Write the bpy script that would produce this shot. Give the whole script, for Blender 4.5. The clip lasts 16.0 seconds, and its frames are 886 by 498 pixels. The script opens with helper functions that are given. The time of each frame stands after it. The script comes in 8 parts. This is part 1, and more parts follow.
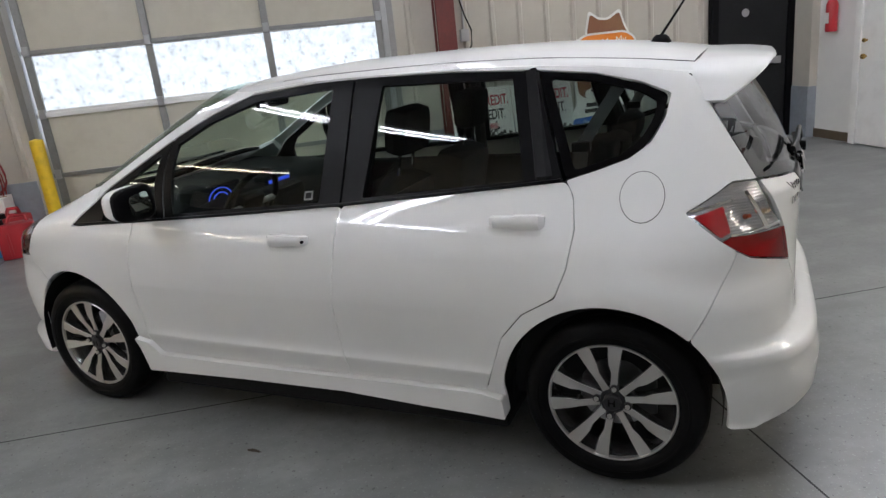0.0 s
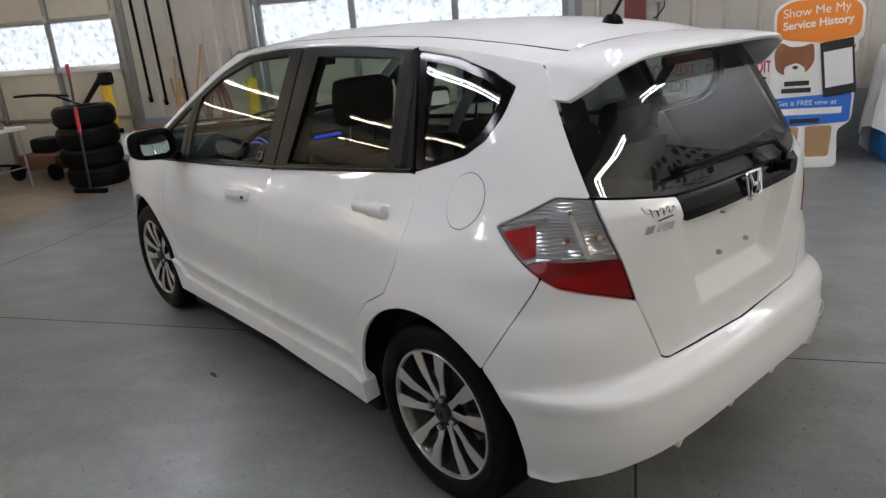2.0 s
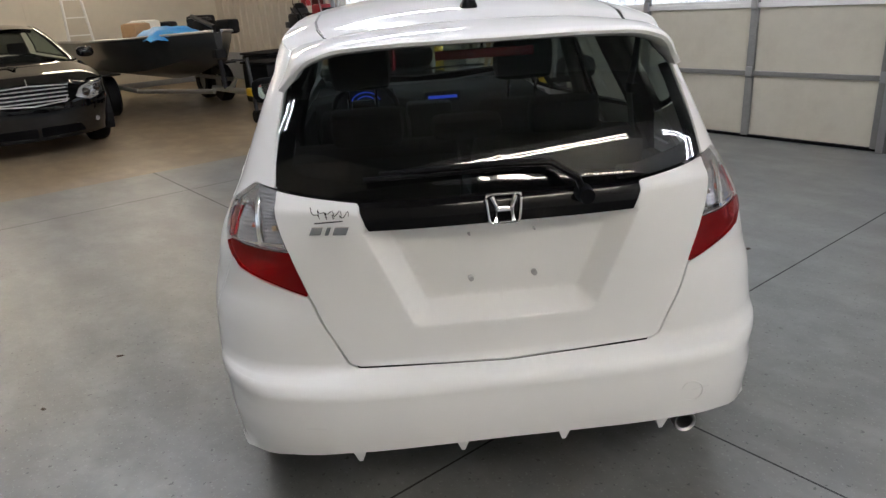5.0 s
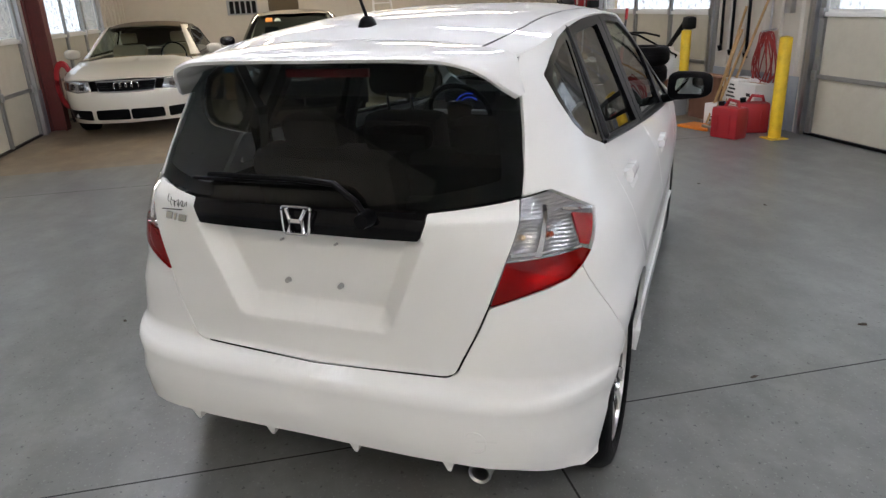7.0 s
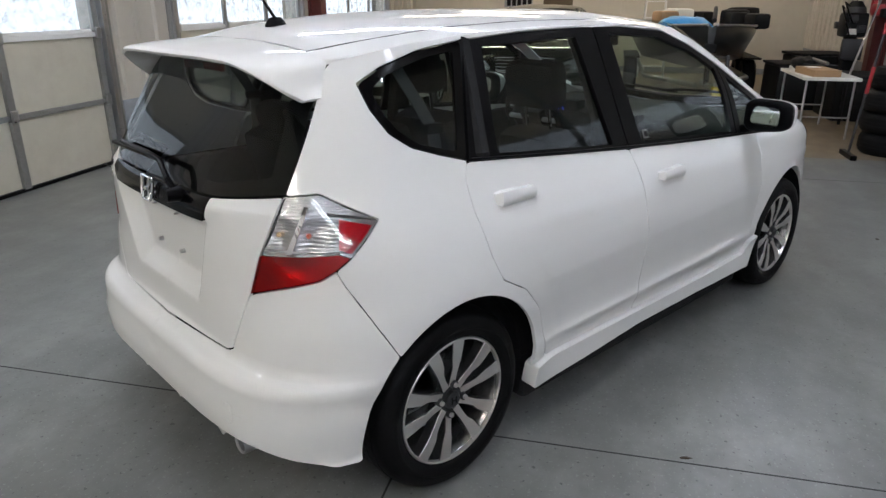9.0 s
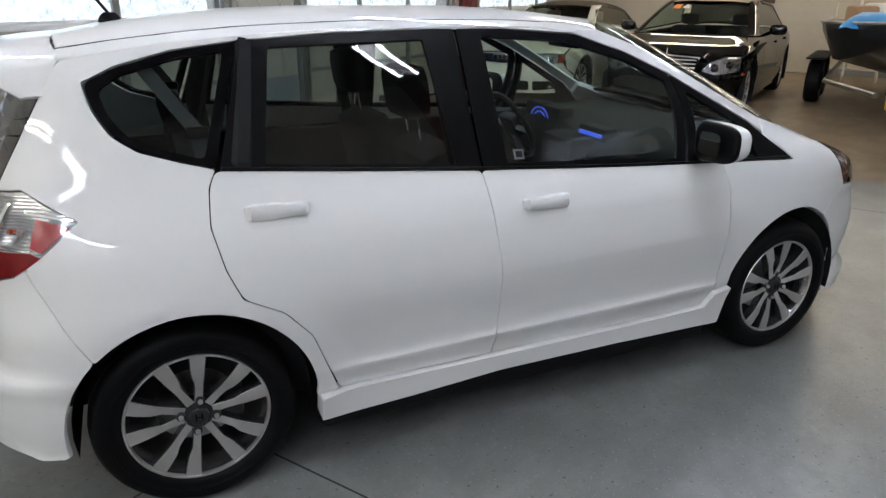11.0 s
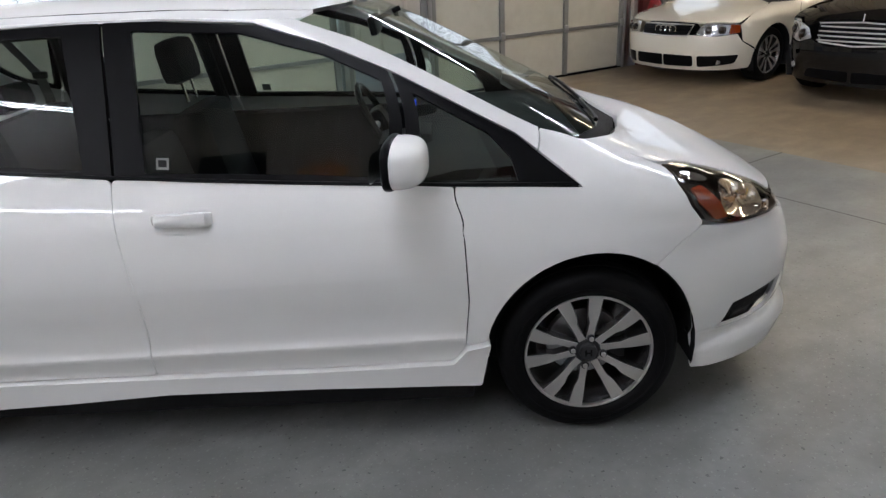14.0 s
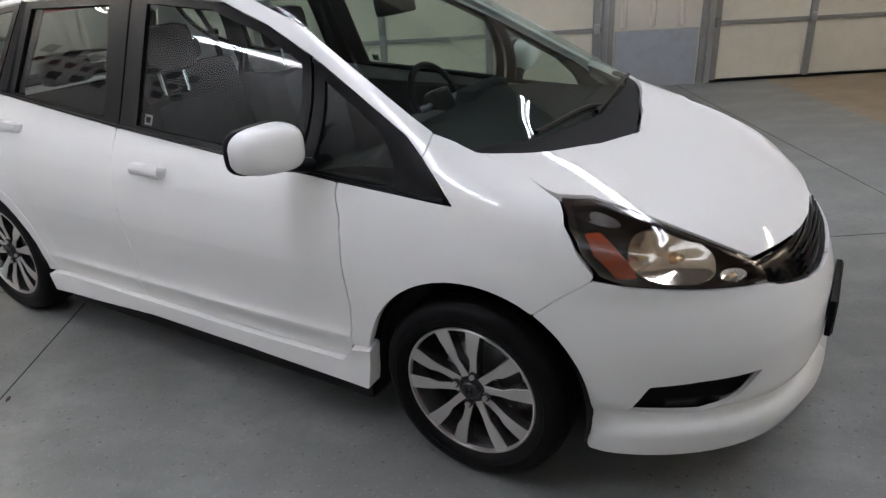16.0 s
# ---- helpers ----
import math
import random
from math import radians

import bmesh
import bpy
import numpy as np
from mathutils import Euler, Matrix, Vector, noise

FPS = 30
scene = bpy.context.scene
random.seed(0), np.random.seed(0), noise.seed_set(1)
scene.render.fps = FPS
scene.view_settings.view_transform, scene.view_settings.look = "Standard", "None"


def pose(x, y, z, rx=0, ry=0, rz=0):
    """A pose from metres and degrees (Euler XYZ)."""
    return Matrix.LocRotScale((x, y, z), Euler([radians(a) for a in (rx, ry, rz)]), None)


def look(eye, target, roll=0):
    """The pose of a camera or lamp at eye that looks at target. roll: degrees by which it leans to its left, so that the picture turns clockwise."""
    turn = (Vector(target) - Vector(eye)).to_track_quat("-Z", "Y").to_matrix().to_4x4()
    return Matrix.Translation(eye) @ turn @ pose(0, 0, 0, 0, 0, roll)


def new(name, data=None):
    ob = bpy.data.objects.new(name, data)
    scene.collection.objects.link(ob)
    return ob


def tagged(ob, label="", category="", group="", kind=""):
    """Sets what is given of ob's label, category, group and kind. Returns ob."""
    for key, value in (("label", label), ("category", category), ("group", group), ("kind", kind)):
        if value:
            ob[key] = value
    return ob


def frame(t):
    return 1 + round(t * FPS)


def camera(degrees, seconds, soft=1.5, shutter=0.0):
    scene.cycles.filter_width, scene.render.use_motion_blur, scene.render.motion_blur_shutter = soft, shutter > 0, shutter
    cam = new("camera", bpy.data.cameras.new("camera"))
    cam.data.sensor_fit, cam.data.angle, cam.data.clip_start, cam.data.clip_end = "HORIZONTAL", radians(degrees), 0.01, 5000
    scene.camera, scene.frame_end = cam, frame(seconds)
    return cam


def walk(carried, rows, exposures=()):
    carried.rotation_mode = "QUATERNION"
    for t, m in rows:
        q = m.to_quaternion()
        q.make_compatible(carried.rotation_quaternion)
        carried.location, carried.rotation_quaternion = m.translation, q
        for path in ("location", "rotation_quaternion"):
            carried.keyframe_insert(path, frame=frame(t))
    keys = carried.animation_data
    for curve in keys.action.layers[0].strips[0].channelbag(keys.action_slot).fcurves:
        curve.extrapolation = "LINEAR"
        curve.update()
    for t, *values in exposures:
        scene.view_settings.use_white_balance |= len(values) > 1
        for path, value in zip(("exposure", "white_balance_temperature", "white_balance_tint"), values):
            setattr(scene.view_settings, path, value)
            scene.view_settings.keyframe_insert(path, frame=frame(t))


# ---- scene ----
cam = camera(65.9, 16.0, soft=1.4)
PATH = [
    (0, (-1.647, 2.827, 1.513), (-0.832, 1.094, 0.936), -6.24),
    (0.5, (-1.959, 2.645, 1.473), (-0.982, 1.006, 0.873), -5.16),
    (1, (-2.233, 2.448, 1.501), (-1.088, 0.921, 0.904), -4.86),
    (1.5, (-2.419, 2.194, 1.503), (-1.137, 0.802, 0.857), -4.82),
    (2, (-2.703, 1.958, 1.470), (-1.255, 0.730, 0.840), -4.35),
    (2.5, (-2.949, 1.732, 1.488), (-1.401, 0.643, 0.841), -4.49),
    (3, (-3.111, 1.464, 1.491), (-1.480, 0.491, 0.864), -1.77),
    (3.5, (-3.310, 1.163, 1.477), (-1.604, 0.317, 0.866), -1.33),
    (3.7, (-3.373, 1.050, 1.490), (-1.632, 0.292, 0.863), -0.28),
    (5.8, (-3.429, -0.197, 1.437), (-1.554, -0.031, 0.760), -2.24),
    (6, (-3.393, -0.317, 1.447), (-1.527, -0.085, 0.766), -0.36),
    (6.5, (-3.335, -0.652, 1.449), (-1.511, -0.174, 0.785), -1.91),
    (7, (-3.286, -1.001, 1.485), (-1.540, -0.302, 0.806), -2.39),
    (7.5, (-3.120, -1.296, 1.484), (-1.428, -0.463, 0.818), -0.10),
    (8, (-2.962, -1.593, 1.484), (-1.390, -0.560, 0.803), -1.04),
    (8.2, (-2.886, -1.717, 1.498), (-1.367, -0.610, 0.815), -0.60),
    (10.3, (-1.799, -2.556, 1.503), (-0.878, -0.913, 0.831), 0.64),
    (10.5, (-1.645, -2.591, 1.518), (-0.758, -0.934, 0.834), 1.25),
    (11, (-1.300, -2.704, 1.535), (-0.527, -1.002, 0.825), 0.47),
    (11.5, (-0.970, -2.838, 1.536), (-0.438, -1.044, 0.828), -0.62),
    (12, (-0.671, -2.880, 1.521), (-0.215, -1.066, 0.814), -1.48),
    (12.5, (-0.345, -2.874, 1.540), (0.019, -1.052, 0.799), -1.74),
    (13, (0.046, -2.909, 1.548), (0.217, -1.059, 0.807), -1.25),
    (13.5, (0.402, -2.842, 1.526), (0.473, -0.989, 0.777), -2.29),
    (14, (0.767, -2.746, 1.540), (0.746, -0.903, 0.764), -2.94),
    (14.5, (1.162, -2.670, 1.539), (0.836, -0.861, 0.751), -3.24),
    (15, (1.459, -2.548, 1.522), (0.989, -0.772, 0.731), -3.06),
    (15.5, (1.743, -2.375, 1.550), (1.108, -0.668, 0.723), -4.80),
    (16, (2.057, -2.238, 1.540), (1.098, -0.688, 0.718), -3.07),
]
walk(cam, [(t, look(e, c, r)) for t, e, c, r in PATH],
     [(0.0, -0.14, 6100, 13), (3.5, -0.22, 6100, 14), (6.0, 0.03, 6050, 14), (8.2, -0.04, 6000, 13), (10.3, -0.1, 5850, 11.5), (12.5, 0.0, 6000, 13), (16.0, -0.02, 6050, 14)])
scene.view_settings.exposure = 0.0

# ---- world ----
world = bpy.data.worlds.new("world")
scene.world = world
world.use_nodes = True
wn = world.node_tree
sky = wn.nodes.new("ShaderNodeTexSky")
sky.sky_type = "NISHITA"
sky.sun_disc = False
sky.sun_elevation = radians(38)
sky.sun_rotation = radians(120)
wn.nodes["Background"].inputs[1].default_value = 0.10
wn.links.new(sky.outputs[0], wn.nodes["Background"].inputs[0])

# The room is turned against the car: u runs along its long walls, v across, z up.
TURN = 33.5
ROOM = pose(0, 0, 0, 0, 0, TURN)
WALL_R, WALL_L, WALL_B, WALL_F, CEIL = -4.32, 4.32, -5.4, 13.4, 4.3


# ---- materials ----
def mat(name, color=(0.8, 0.8, 0.8), rough=0.5, metal=0.0, coat=0.0, grain=0.0, grain_scale=40.0, stain=0.0, stain_scale=2.0,
        bump=0.0, bump_scale=120.0, emit=None, power=0.0, spec=0.5, trans=0.0, island=0.0, rough_var=0.0, dark=(0.25, 0.22, 0.18)):
    m = bpy.data.materials.new(name)
    m.use_nodes = True
    nt = m.node_tree
    b = nt.nodes["Principled BSDF"]
    b.inputs["Base Color"].default_value = (*color, 1)
    b.inputs["Roughness"].default_value = rough
    b.inputs["Metallic"].default_value = metal
    b.inputs["Coat Weight"].default_value = coat
    b.inputs["Coat Roughness"].default_value = 0.03
    b.inputs["Specular IOR Level"].default_value = spec
    b.inputs["Transmission Weight"].default_value = trans
    if emit:
        b.inputs["Emission Color"].default_value = (*emit, 1)
        b.inputs["Emission Strength"].default_value = power
    if grain or stain or bump or island or rough_var:
        tc = nt.nodes.new("ShaderNodeTexCoord")
        src = None

        def noise_node(scale, detail=6.0, rough_n=0.6):
            n = nt.nodes.new("ShaderNodeTexNoise")
            n.inputs["Scale"].default_value = scale
            n.inputs["Detail"].default_value = detail
            n.inputs["Roughness"].default_value = rough_n
            nt.links.new(tc.outputs["Object"], n.inputs["Vector"])
            return n

        def mixed(base, fac, other, strength, lo=0.35, hi=0.7):
            r = nt.nodes.new("ShaderNodeMapRange")
            r.inputs[1].default_value, r.inputs[2].default_value = lo, hi
            r.inputs[3].default_value, r.inputs[4].default_value = 0.0, strength
            nt.links.new(fac, r.inputs[0])
            x = nt.nodes.new("ShaderNodeMix")
            x.data_type = "RGBA"
            nt.links.new(r.outputs[0], x.inputs[0])
            if base is None:
                x.inputs[6].default_value = (*color, 1)
            else:
                nt.links.new(base, x.inputs[6])
            x.inputs[7].default_value = (*other, 1)
            return x.outputs[2]

        if grain:
            src = mixed(src, noise_node(grain_scale).outputs[0], tuple(c * 0.5 for c in color), grain)
        if stain:
            src = mixed(src, noise_node(stain_scale, 8.0, 0.65).outputs[0], dark, stain, 0.48, 0.75)
        if island:
            info = nt.nodes.new("ShaderNodeObjectInfo")
            src = mixed(src, info.outputs["Random"], tuple(c * 0.55 for c in color), island, 0.0, 1.0)
        if src:
            nt.links.new(src, b.inputs["Base Color"])
        if rough_var:
            r = nt.nodes.new("ShaderNodeMapRange")
            r.inputs[1].default_value, r.inputs[2].default_value = 0.3, 0.75
            r.inputs[3].default_value, r.inputs[4].default_value = max(rough - rough_var, 0.02), rough + rough_var
            nt.links.new(noise_node(stain_scale * 1.7, 7.0).outputs[0], r.inputs[0])
            nt.links.new(r.outputs[0], b.inputs["Roughness"])
        if bump:
            bn = nt.nodes.new("ShaderNodeBump")
            bn.inputs["Strength"].default_value = bump
            bn.inputs["Distance"].default_value = 0.004
            nt.links.new(noise_node(bump_scale, 4.0).outputs[0], bn.inputs["Height"])
            nt.links.new(bn.outputs[0], b.inputs["Normal"])
    return m


def glass(name, tint=(0.9, 0.95, 0.93), density=0.0, rough=0.0):
    """Thin tinted glass: a clear part that filters and a sharp reflection."""
    m = bpy.data.materials.new(name)
    m.use_nodes = True
    nt = m.node_tree
    nt.nodes.remove(nt.nodes["Principled BSDF"])
    out = nt.nodes["Material Output"]
    t = nt.nodes.new("ShaderNodeBsdfTransparent")
    t.inputs[0].default_value = (*tint, 1)
    g = nt.nodes.new("ShaderNodeBsdfGlossy")
    g.inputs["Roughness"].default_value = rough
    f = nt.nodes.new("ShaderNodeLayerWeight")
    f.inputs[0].default_value = 0.5
    p = nt.nodes.new("ShaderNodeMath")
    p.operation = "POWER"
    p.inputs[1].default_value = 5.0
    a = nt.nodes.new("ShaderNodeMath")
    a.operation = "MULTIPLY_ADD"
    a.inputs[1].default_value, a.inputs[2].default_value = 0.85, 0.05
    nt.links.new(f.outputs["Facing"], p.inputs[0])
    nt.links.new(p.outputs[0], a.inputs[0])
    x = nt.nodes.new("ShaderNodeMixShader")
    nt.links.new(a.outputs[0], x.inputs[0])
    nt.links.new(t.outputs[0], x.inputs[1])
    nt.links.new(g.outputs[0], x.inputs[2])
    nt.links.new(x.outputs[0], out.inputs[0])
    return m


M = {}
M["paint_white"] = mat("paint_white", (0.80, 0.80, 0.79), 0.6, coat=0.8, spec=0.0)
M["black_trim"] = mat("black_trim", (0.004, 0.004, 0.0046), 0.3, spec=0.07, bump=0.1, bump_scale=900)
M["black_gloss"] = mat("black_gloss", (0.003, 0.003, 0.0035), 0.12, spec=0.2)
M["black_soft"] = mat("black_soft", (0.011, 0.011, 0.012), 0.8, spec=0.2, grain=0.3, bump=0.3, bump_scale=500)
M["seat_cloth"] = mat("seat_cloth", (0.012, 0.012, 0.014), 0.9, spec=0.2, grain=0.5, grain_scale=220, bump=0.4, bump_scale=700)
M["tyre"] = mat("tyre", (0.0036, 0.0036, 0.004), 0.5, spec=0.10, grain=0.3, bump=0.25, bump_scale=300, stain=0.25, stain_scale=9, dark=(0.010, 0.0095, 0.009))
M["alloy"] = mat("alloy", (0.66, 0.64, 0.62), 0.32, metal=0.85)
M["alloy_dark"] = mat("alloy_dark", (0.035, 0.035, 0.038), 0.4, metal=0.4)
M["graphite"] = mat("graphite", (0.24, 0.235, 0.235), 0.24, metal=0.9)
M["steel"] = mat("steel", (0.45, 0.45, 0.46), 0.38, metal=1.0, rough_var=0.12, stain_scale=25)
M["chrome"] = mat("chrome", (0.85, 0.85, 0.86), 0.06, metal=1.0)
M["mirror"] = mat("mirror", (0.9, 0.92, 0.93), 0.01, metal=1.0)
M["lamp_red"] = mat("lamp_red", (0.32, 0.003, 0.008), 0.12, coat=1.0, spec=0.6)
M["lamp_clear"] = mat("lamp_clear", (0.55, 0.56, 0.58), 0.14, metal=0.75, coat=1.0)
M["lamp_amber"] = mat("lamp_amber", (0.24, 0.032, 0.004), 0.15, coat=1.0)
M["lamp_black"] = mat("lamp_black", (0.022, 0.014, 0.010), 0.15, coat=0.5)
M["bulb_warm"] = mat("bulb_warm", (0.75, 0.55, 0.35), 0.15, metal=0.8)
M["blue_glow"] = mat("blue_glow", (0.02, 0.03, 0.2), 0.4, emit=(0.05, 0.12, 1.0), power=0.8)
M["glass_clear"] = glass("glass_clear", (0.74, 0.82, 0.78))
M["glass_dark"] = glass("glass_dark", (0.10, 0.115, 0.115))
M["glass_front"] = glass("glass_front", (0.70, 0.80, 0.75))
M["glass_side"] = glass("glass_side", (0.50, 0.56, 0.54))
M["glass_rear"] = glass("glass_rear", (0.36, 0.40, 0.40))
M["lens_red"] = glass("lens_red", (0.64, 0.006, 0.014))
M["lens_amber"] = glass("lens_amber", (0.85, 0.30, 0.06))
M["lamp_silver"] = mat("lamp_silver", (0.62, 0.62, 0.64), 0.28, metal=0.55)
def ribbed(name, color, pitch, rough=0.2, metal=0.7):
    """Metallised plastic pressed into fine level ribs."""
    m = mat(name, color, rough, metal)
    nt = m.node_tree
    tc, w, bn = nt.nodes.new("ShaderNodeTexCoord"), nt.nodes.new("ShaderNodeTexWave"), nt.nodes.new("ShaderNodeBump")
    w.bands_direction = "Z"
    w.inputs["Scale"].default_value = 0.314 / pitch
    bn.inputs["Strength"].default_value, bn.inputs["Distance"].default_value = 1.0, 0.0007
    nt.links.new(tc.outputs["Object"], w.inputs["Vector"])
    nt.links.new(w.outputs["Fac"], bn.inputs["Height"])
    nt.links.new(bn.outputs[0], nt.nodes["Principled BSDF"].inputs["Normal"])
    return m


M["lamp_ribbed"] = ribbed("lamp_ribbed", (0.46, 0.46, 0.48), 0.009)
M["lamp_bowl"] = mat("lamp_bowl", (0.80, 0.70, 0.60), 0.10, metal=1.0)
M["glass_lens"] = glass("glass_lens", (0.92, 0.92, 0.92))
M["shade_white"] = mat("shade_white", (0.74, 0.74, 0.73), 0.3, coat=0.5)


# ---- small builders ----
def mesh_ob(name, verts, faces, material, parent=None, label="", smooth=False, normals=None):
    me = bpy.data.meshes.new(name)
    me.from_pydata([tuple(v) for v in verts], [], [tuple(f) for f in faces])
    me.materials.append(material)
    if smooth:
        me.polygons.foreach_set("use_smooth", [True] * len(me.polygons))
    me.update()
    if normals is not None:
        me.normals_split_custom_set_from_vertices([tuple(n) for n in normals])
    ob = new(name, me)
    if parent:
        ob.parent = parent
    if label:
        ob["label"] = label
    return ob


def part(name, bm, material, parent=None, label="", smooth=False):
    me = bpy.data.meshes.new(name)
    bmesh.ops.recalc_face_normals(bm, faces=bm.faces)
    bm.to_mesh(me)
    bm.free()
    me.materials.append(material)
    if smooth:
        me.polygons.foreach_set("use_smooth", [True] * len(me.polygons))
        me.set_sharp_from_angle(angle=radians(38))
    ob = new(name, me)
    if parent:
        ob.parent = parent
    if label:
        ob["label"] = label
    return ob


def empty(name, m, label, category, group="", kind=""):
    ob = new(name)
    ob.matrix_basis = m
    ob.empty_display_size = 0.1
    return tagged(ob, label, category, group, kind)


def box(bm, x0, x1, y0, y1, z0, z1, bevel=0.0, m=None):
    r = bmesh.ops.create_cube(bm, size=1.0, matrix=(m or Matrix()) @ Matrix.Translation(((x0 + x1) / 2, (y0 + y1) / 2, (z0 + z1) / 2))
                              @ Matrix.Diagonal((abs(x1 - x0), abs(y1 - y0), abs(z1 - z0), 1)))
    if bevel:
        edges = list({e for v in r["verts"] for e in v.link_edges})
        bmesh.ops.bevel(bm, geom=edges, offset=bevel, segments=2, affect="EDGES", profile=0.6)


def boxed(x0, x1, y0, y1, z0, z1, bevel=0.0, m=None):
    bm = bmesh.new()
    box(bm, x0, x1, y0, y1, z0, z1, bevel, m)
    return bm


def rod(bm, a, b, r, r2=None, seg=12, caps=True):
    a, b = Vector(a), Vector(b)
    d = b - a
    m = Matrix.Translation((a + b) / 2) @ d.to_track_quat("Z", "Y").to_matrix().to_4x4()
    bmesh.ops.create_cone(bm, cap_ends=caps, segments=seg, radius1=r, radius2=r if r2 is None else r2, depth=d.length, matrix=m)


def rodded(a, b, r, r2=None, seg=12):
    bm = bmesh.new()
    rod(bm, a, b, r, r2, seg)
    return bm


def tube(bm, pts, r, seg=8, closed=False):
    """A bent tube through the points."""
    pts = [Vector(p) for p in pts]
    rings = []
    n = len(pts)
    for i, p in enumerate(pts):
        a = pts[(i - 1) % n] if closed or i else p
        b = pts[(i + 1) % n] if closed or i < n - 1 else p
        d = (b - a).normalized()
        q = d.to_track_quat("Z", "Y").to_matrix()
        rings.append([bm.verts.new(p + q @ Vector((r * math.cos(2 * math.pi * k / seg), r * math.sin(2 * math.pi * k / seg), 0))) for k in range(seg)])
    for i in range(n if closed else n - 1):
        for k in range(seg):
            bm.faces.new((rings[i][k], rings[i][(k + 1) % seg], rings[(i + 1) % n][(k + 1) % seg], rings[(i + 1) % n][k]))
    if not closed:
        bm.faces.new(rings[0])
        bm.faces.new(rings[-1][::-1])


def lathe(bm, prof, seg=48, m=None, axis="Y"):
    """Spins (radius, along) points round an axis."""
    m = m or Matrix()
    rings = []
    for k in range(seg):
        a = 2 * math.pi * k / seg
        c, s = math.cos(a), math.sin(a)
        row = []
        for r, h in prof:
            p = {"Y": (r * c, h, r * s), "Z": (r * c, r * s, h), "X": (h, r * c, r * s)}[axis]
            row.append(bm.verts.new(m @ Vector(p)))
        rings.append(row)
    for k in range(seg):
        a, b = rings[k], rings[(k + 1) % seg]
        for i in range(len(prof) - 1):
            bm.faces.new((a[i], a[i + 1], b[i + 1], b[i]))
    bmesh.ops.remove_doubles(bm, verts=bm.verts, dist=1e-5)


def table(rows):
    """A smooth curve through (at, value) rows."""
    xs = [r[0] for r in rows]
    ys = [r[1] for r in rows]
    n = len(xs)
    d = [(ys[i + 1] - ys[i]) / (xs[i + 1] - xs[i]) for i in range(n - 1)]
    t = [d[0]] + [0.0 if d[i - 1] * d[i] <= 0 else 2 * d[i - 1] * d[i] / (d[i - 1] + d[i]) for i in range(1, n - 1)] + [d[-1]]

    def f(x):
        if x <= xs[0]:
            return ys[0] + (x - xs[0]) * t[0] * 0
        if x >= xs[-1]:
            return ys[-1]
        i = max(k for k in range(n - 1) if xs[k] <= x)
        h = xs[i + 1] - xs[i]
        q = (x - xs[i]) / h
        return ((1 + 2 * q) * (1 - q) ** 2 * ys[i] + q * (1 - q) ** 2 * h * t[i] + q * q * (3 - 2 * q) * ys[i + 1] + q * q * (q - 1) * h * t[i + 1])
    return f


def rounded(loop, r, n=4):
    """Rounds the corners of a closed outline."""
    out = []
    m = len(loop)
    for i in range(m):
        a, b, c = (Vector(loop[(i + k - 1) % m]) for k in range(3))
        p, q = (a - b), (c - b)
        lp, lq = p.length, q.length
        if lp < 1e-6 or lq < 1e-6:
            continue
        bend = math.pi - p.angle(q)
        if bend < 0.12:
            out.append(tuple(b))
            continue
        k = min(r, lp * 0.45, lq * 0.45)
        s, e = b + p * (k / lp), b + q * (k / lq)
        for j in range(n + 1):
            w = j / n
            out.append(tuple((1 - w) ** 2 * s + 2 * w * (1 - w) * b + w * w * e))
    return out


def grown(loop, d):
    """The outline moved outwards by d (inwards if negative)."""
    m = len(loop)
    area = sum(loop[i][0] * loop[(i + 1) % m][1] - loop[(i + 1) % m][0] * loop[i][1] for i in range(m))
    sg = 1 if area > 0 else -1
    out = []
    for i in range(m):
        a, b, c = (Vector(loop[(i + k - 1) % m]) for k in range(3))
        e, f = (b - a).normalized(), (c - b).normalized()
        n1, n2 = Vector((e.y, -e.x)) * sg, Vector((f.y, -f.x)) * sg
        w = n1 + n2
        k = 1 / max(0.35, (1 + n1.dot(n2)) / 1)
        out.append(tuple(b + w * d * k))
    return out


def dense(loop, step):
    out = []
    m = len(loop)
    for i in range(m):
        a, b = Vector(loop[i]), Vector(loop[(i + 1) % m])
        k = max(1, int((b - a).length / step + 0.5))
        out += [tuple(a.lerp(b, j / k)) for j in range(k)]
    return out


def inside(p, loop):
    x, y = p
    hit = False
    m = len(loop)
    for i in range(m):
        (x1, y1), (x2, y2) = loop[i], loop[(i + 1) % m]
        if (y1 > y) != (y2 > y) and x < (x2 - x1) * (y - y1) / (y2 - y1) + x1:
            hit = not hit
    return hit


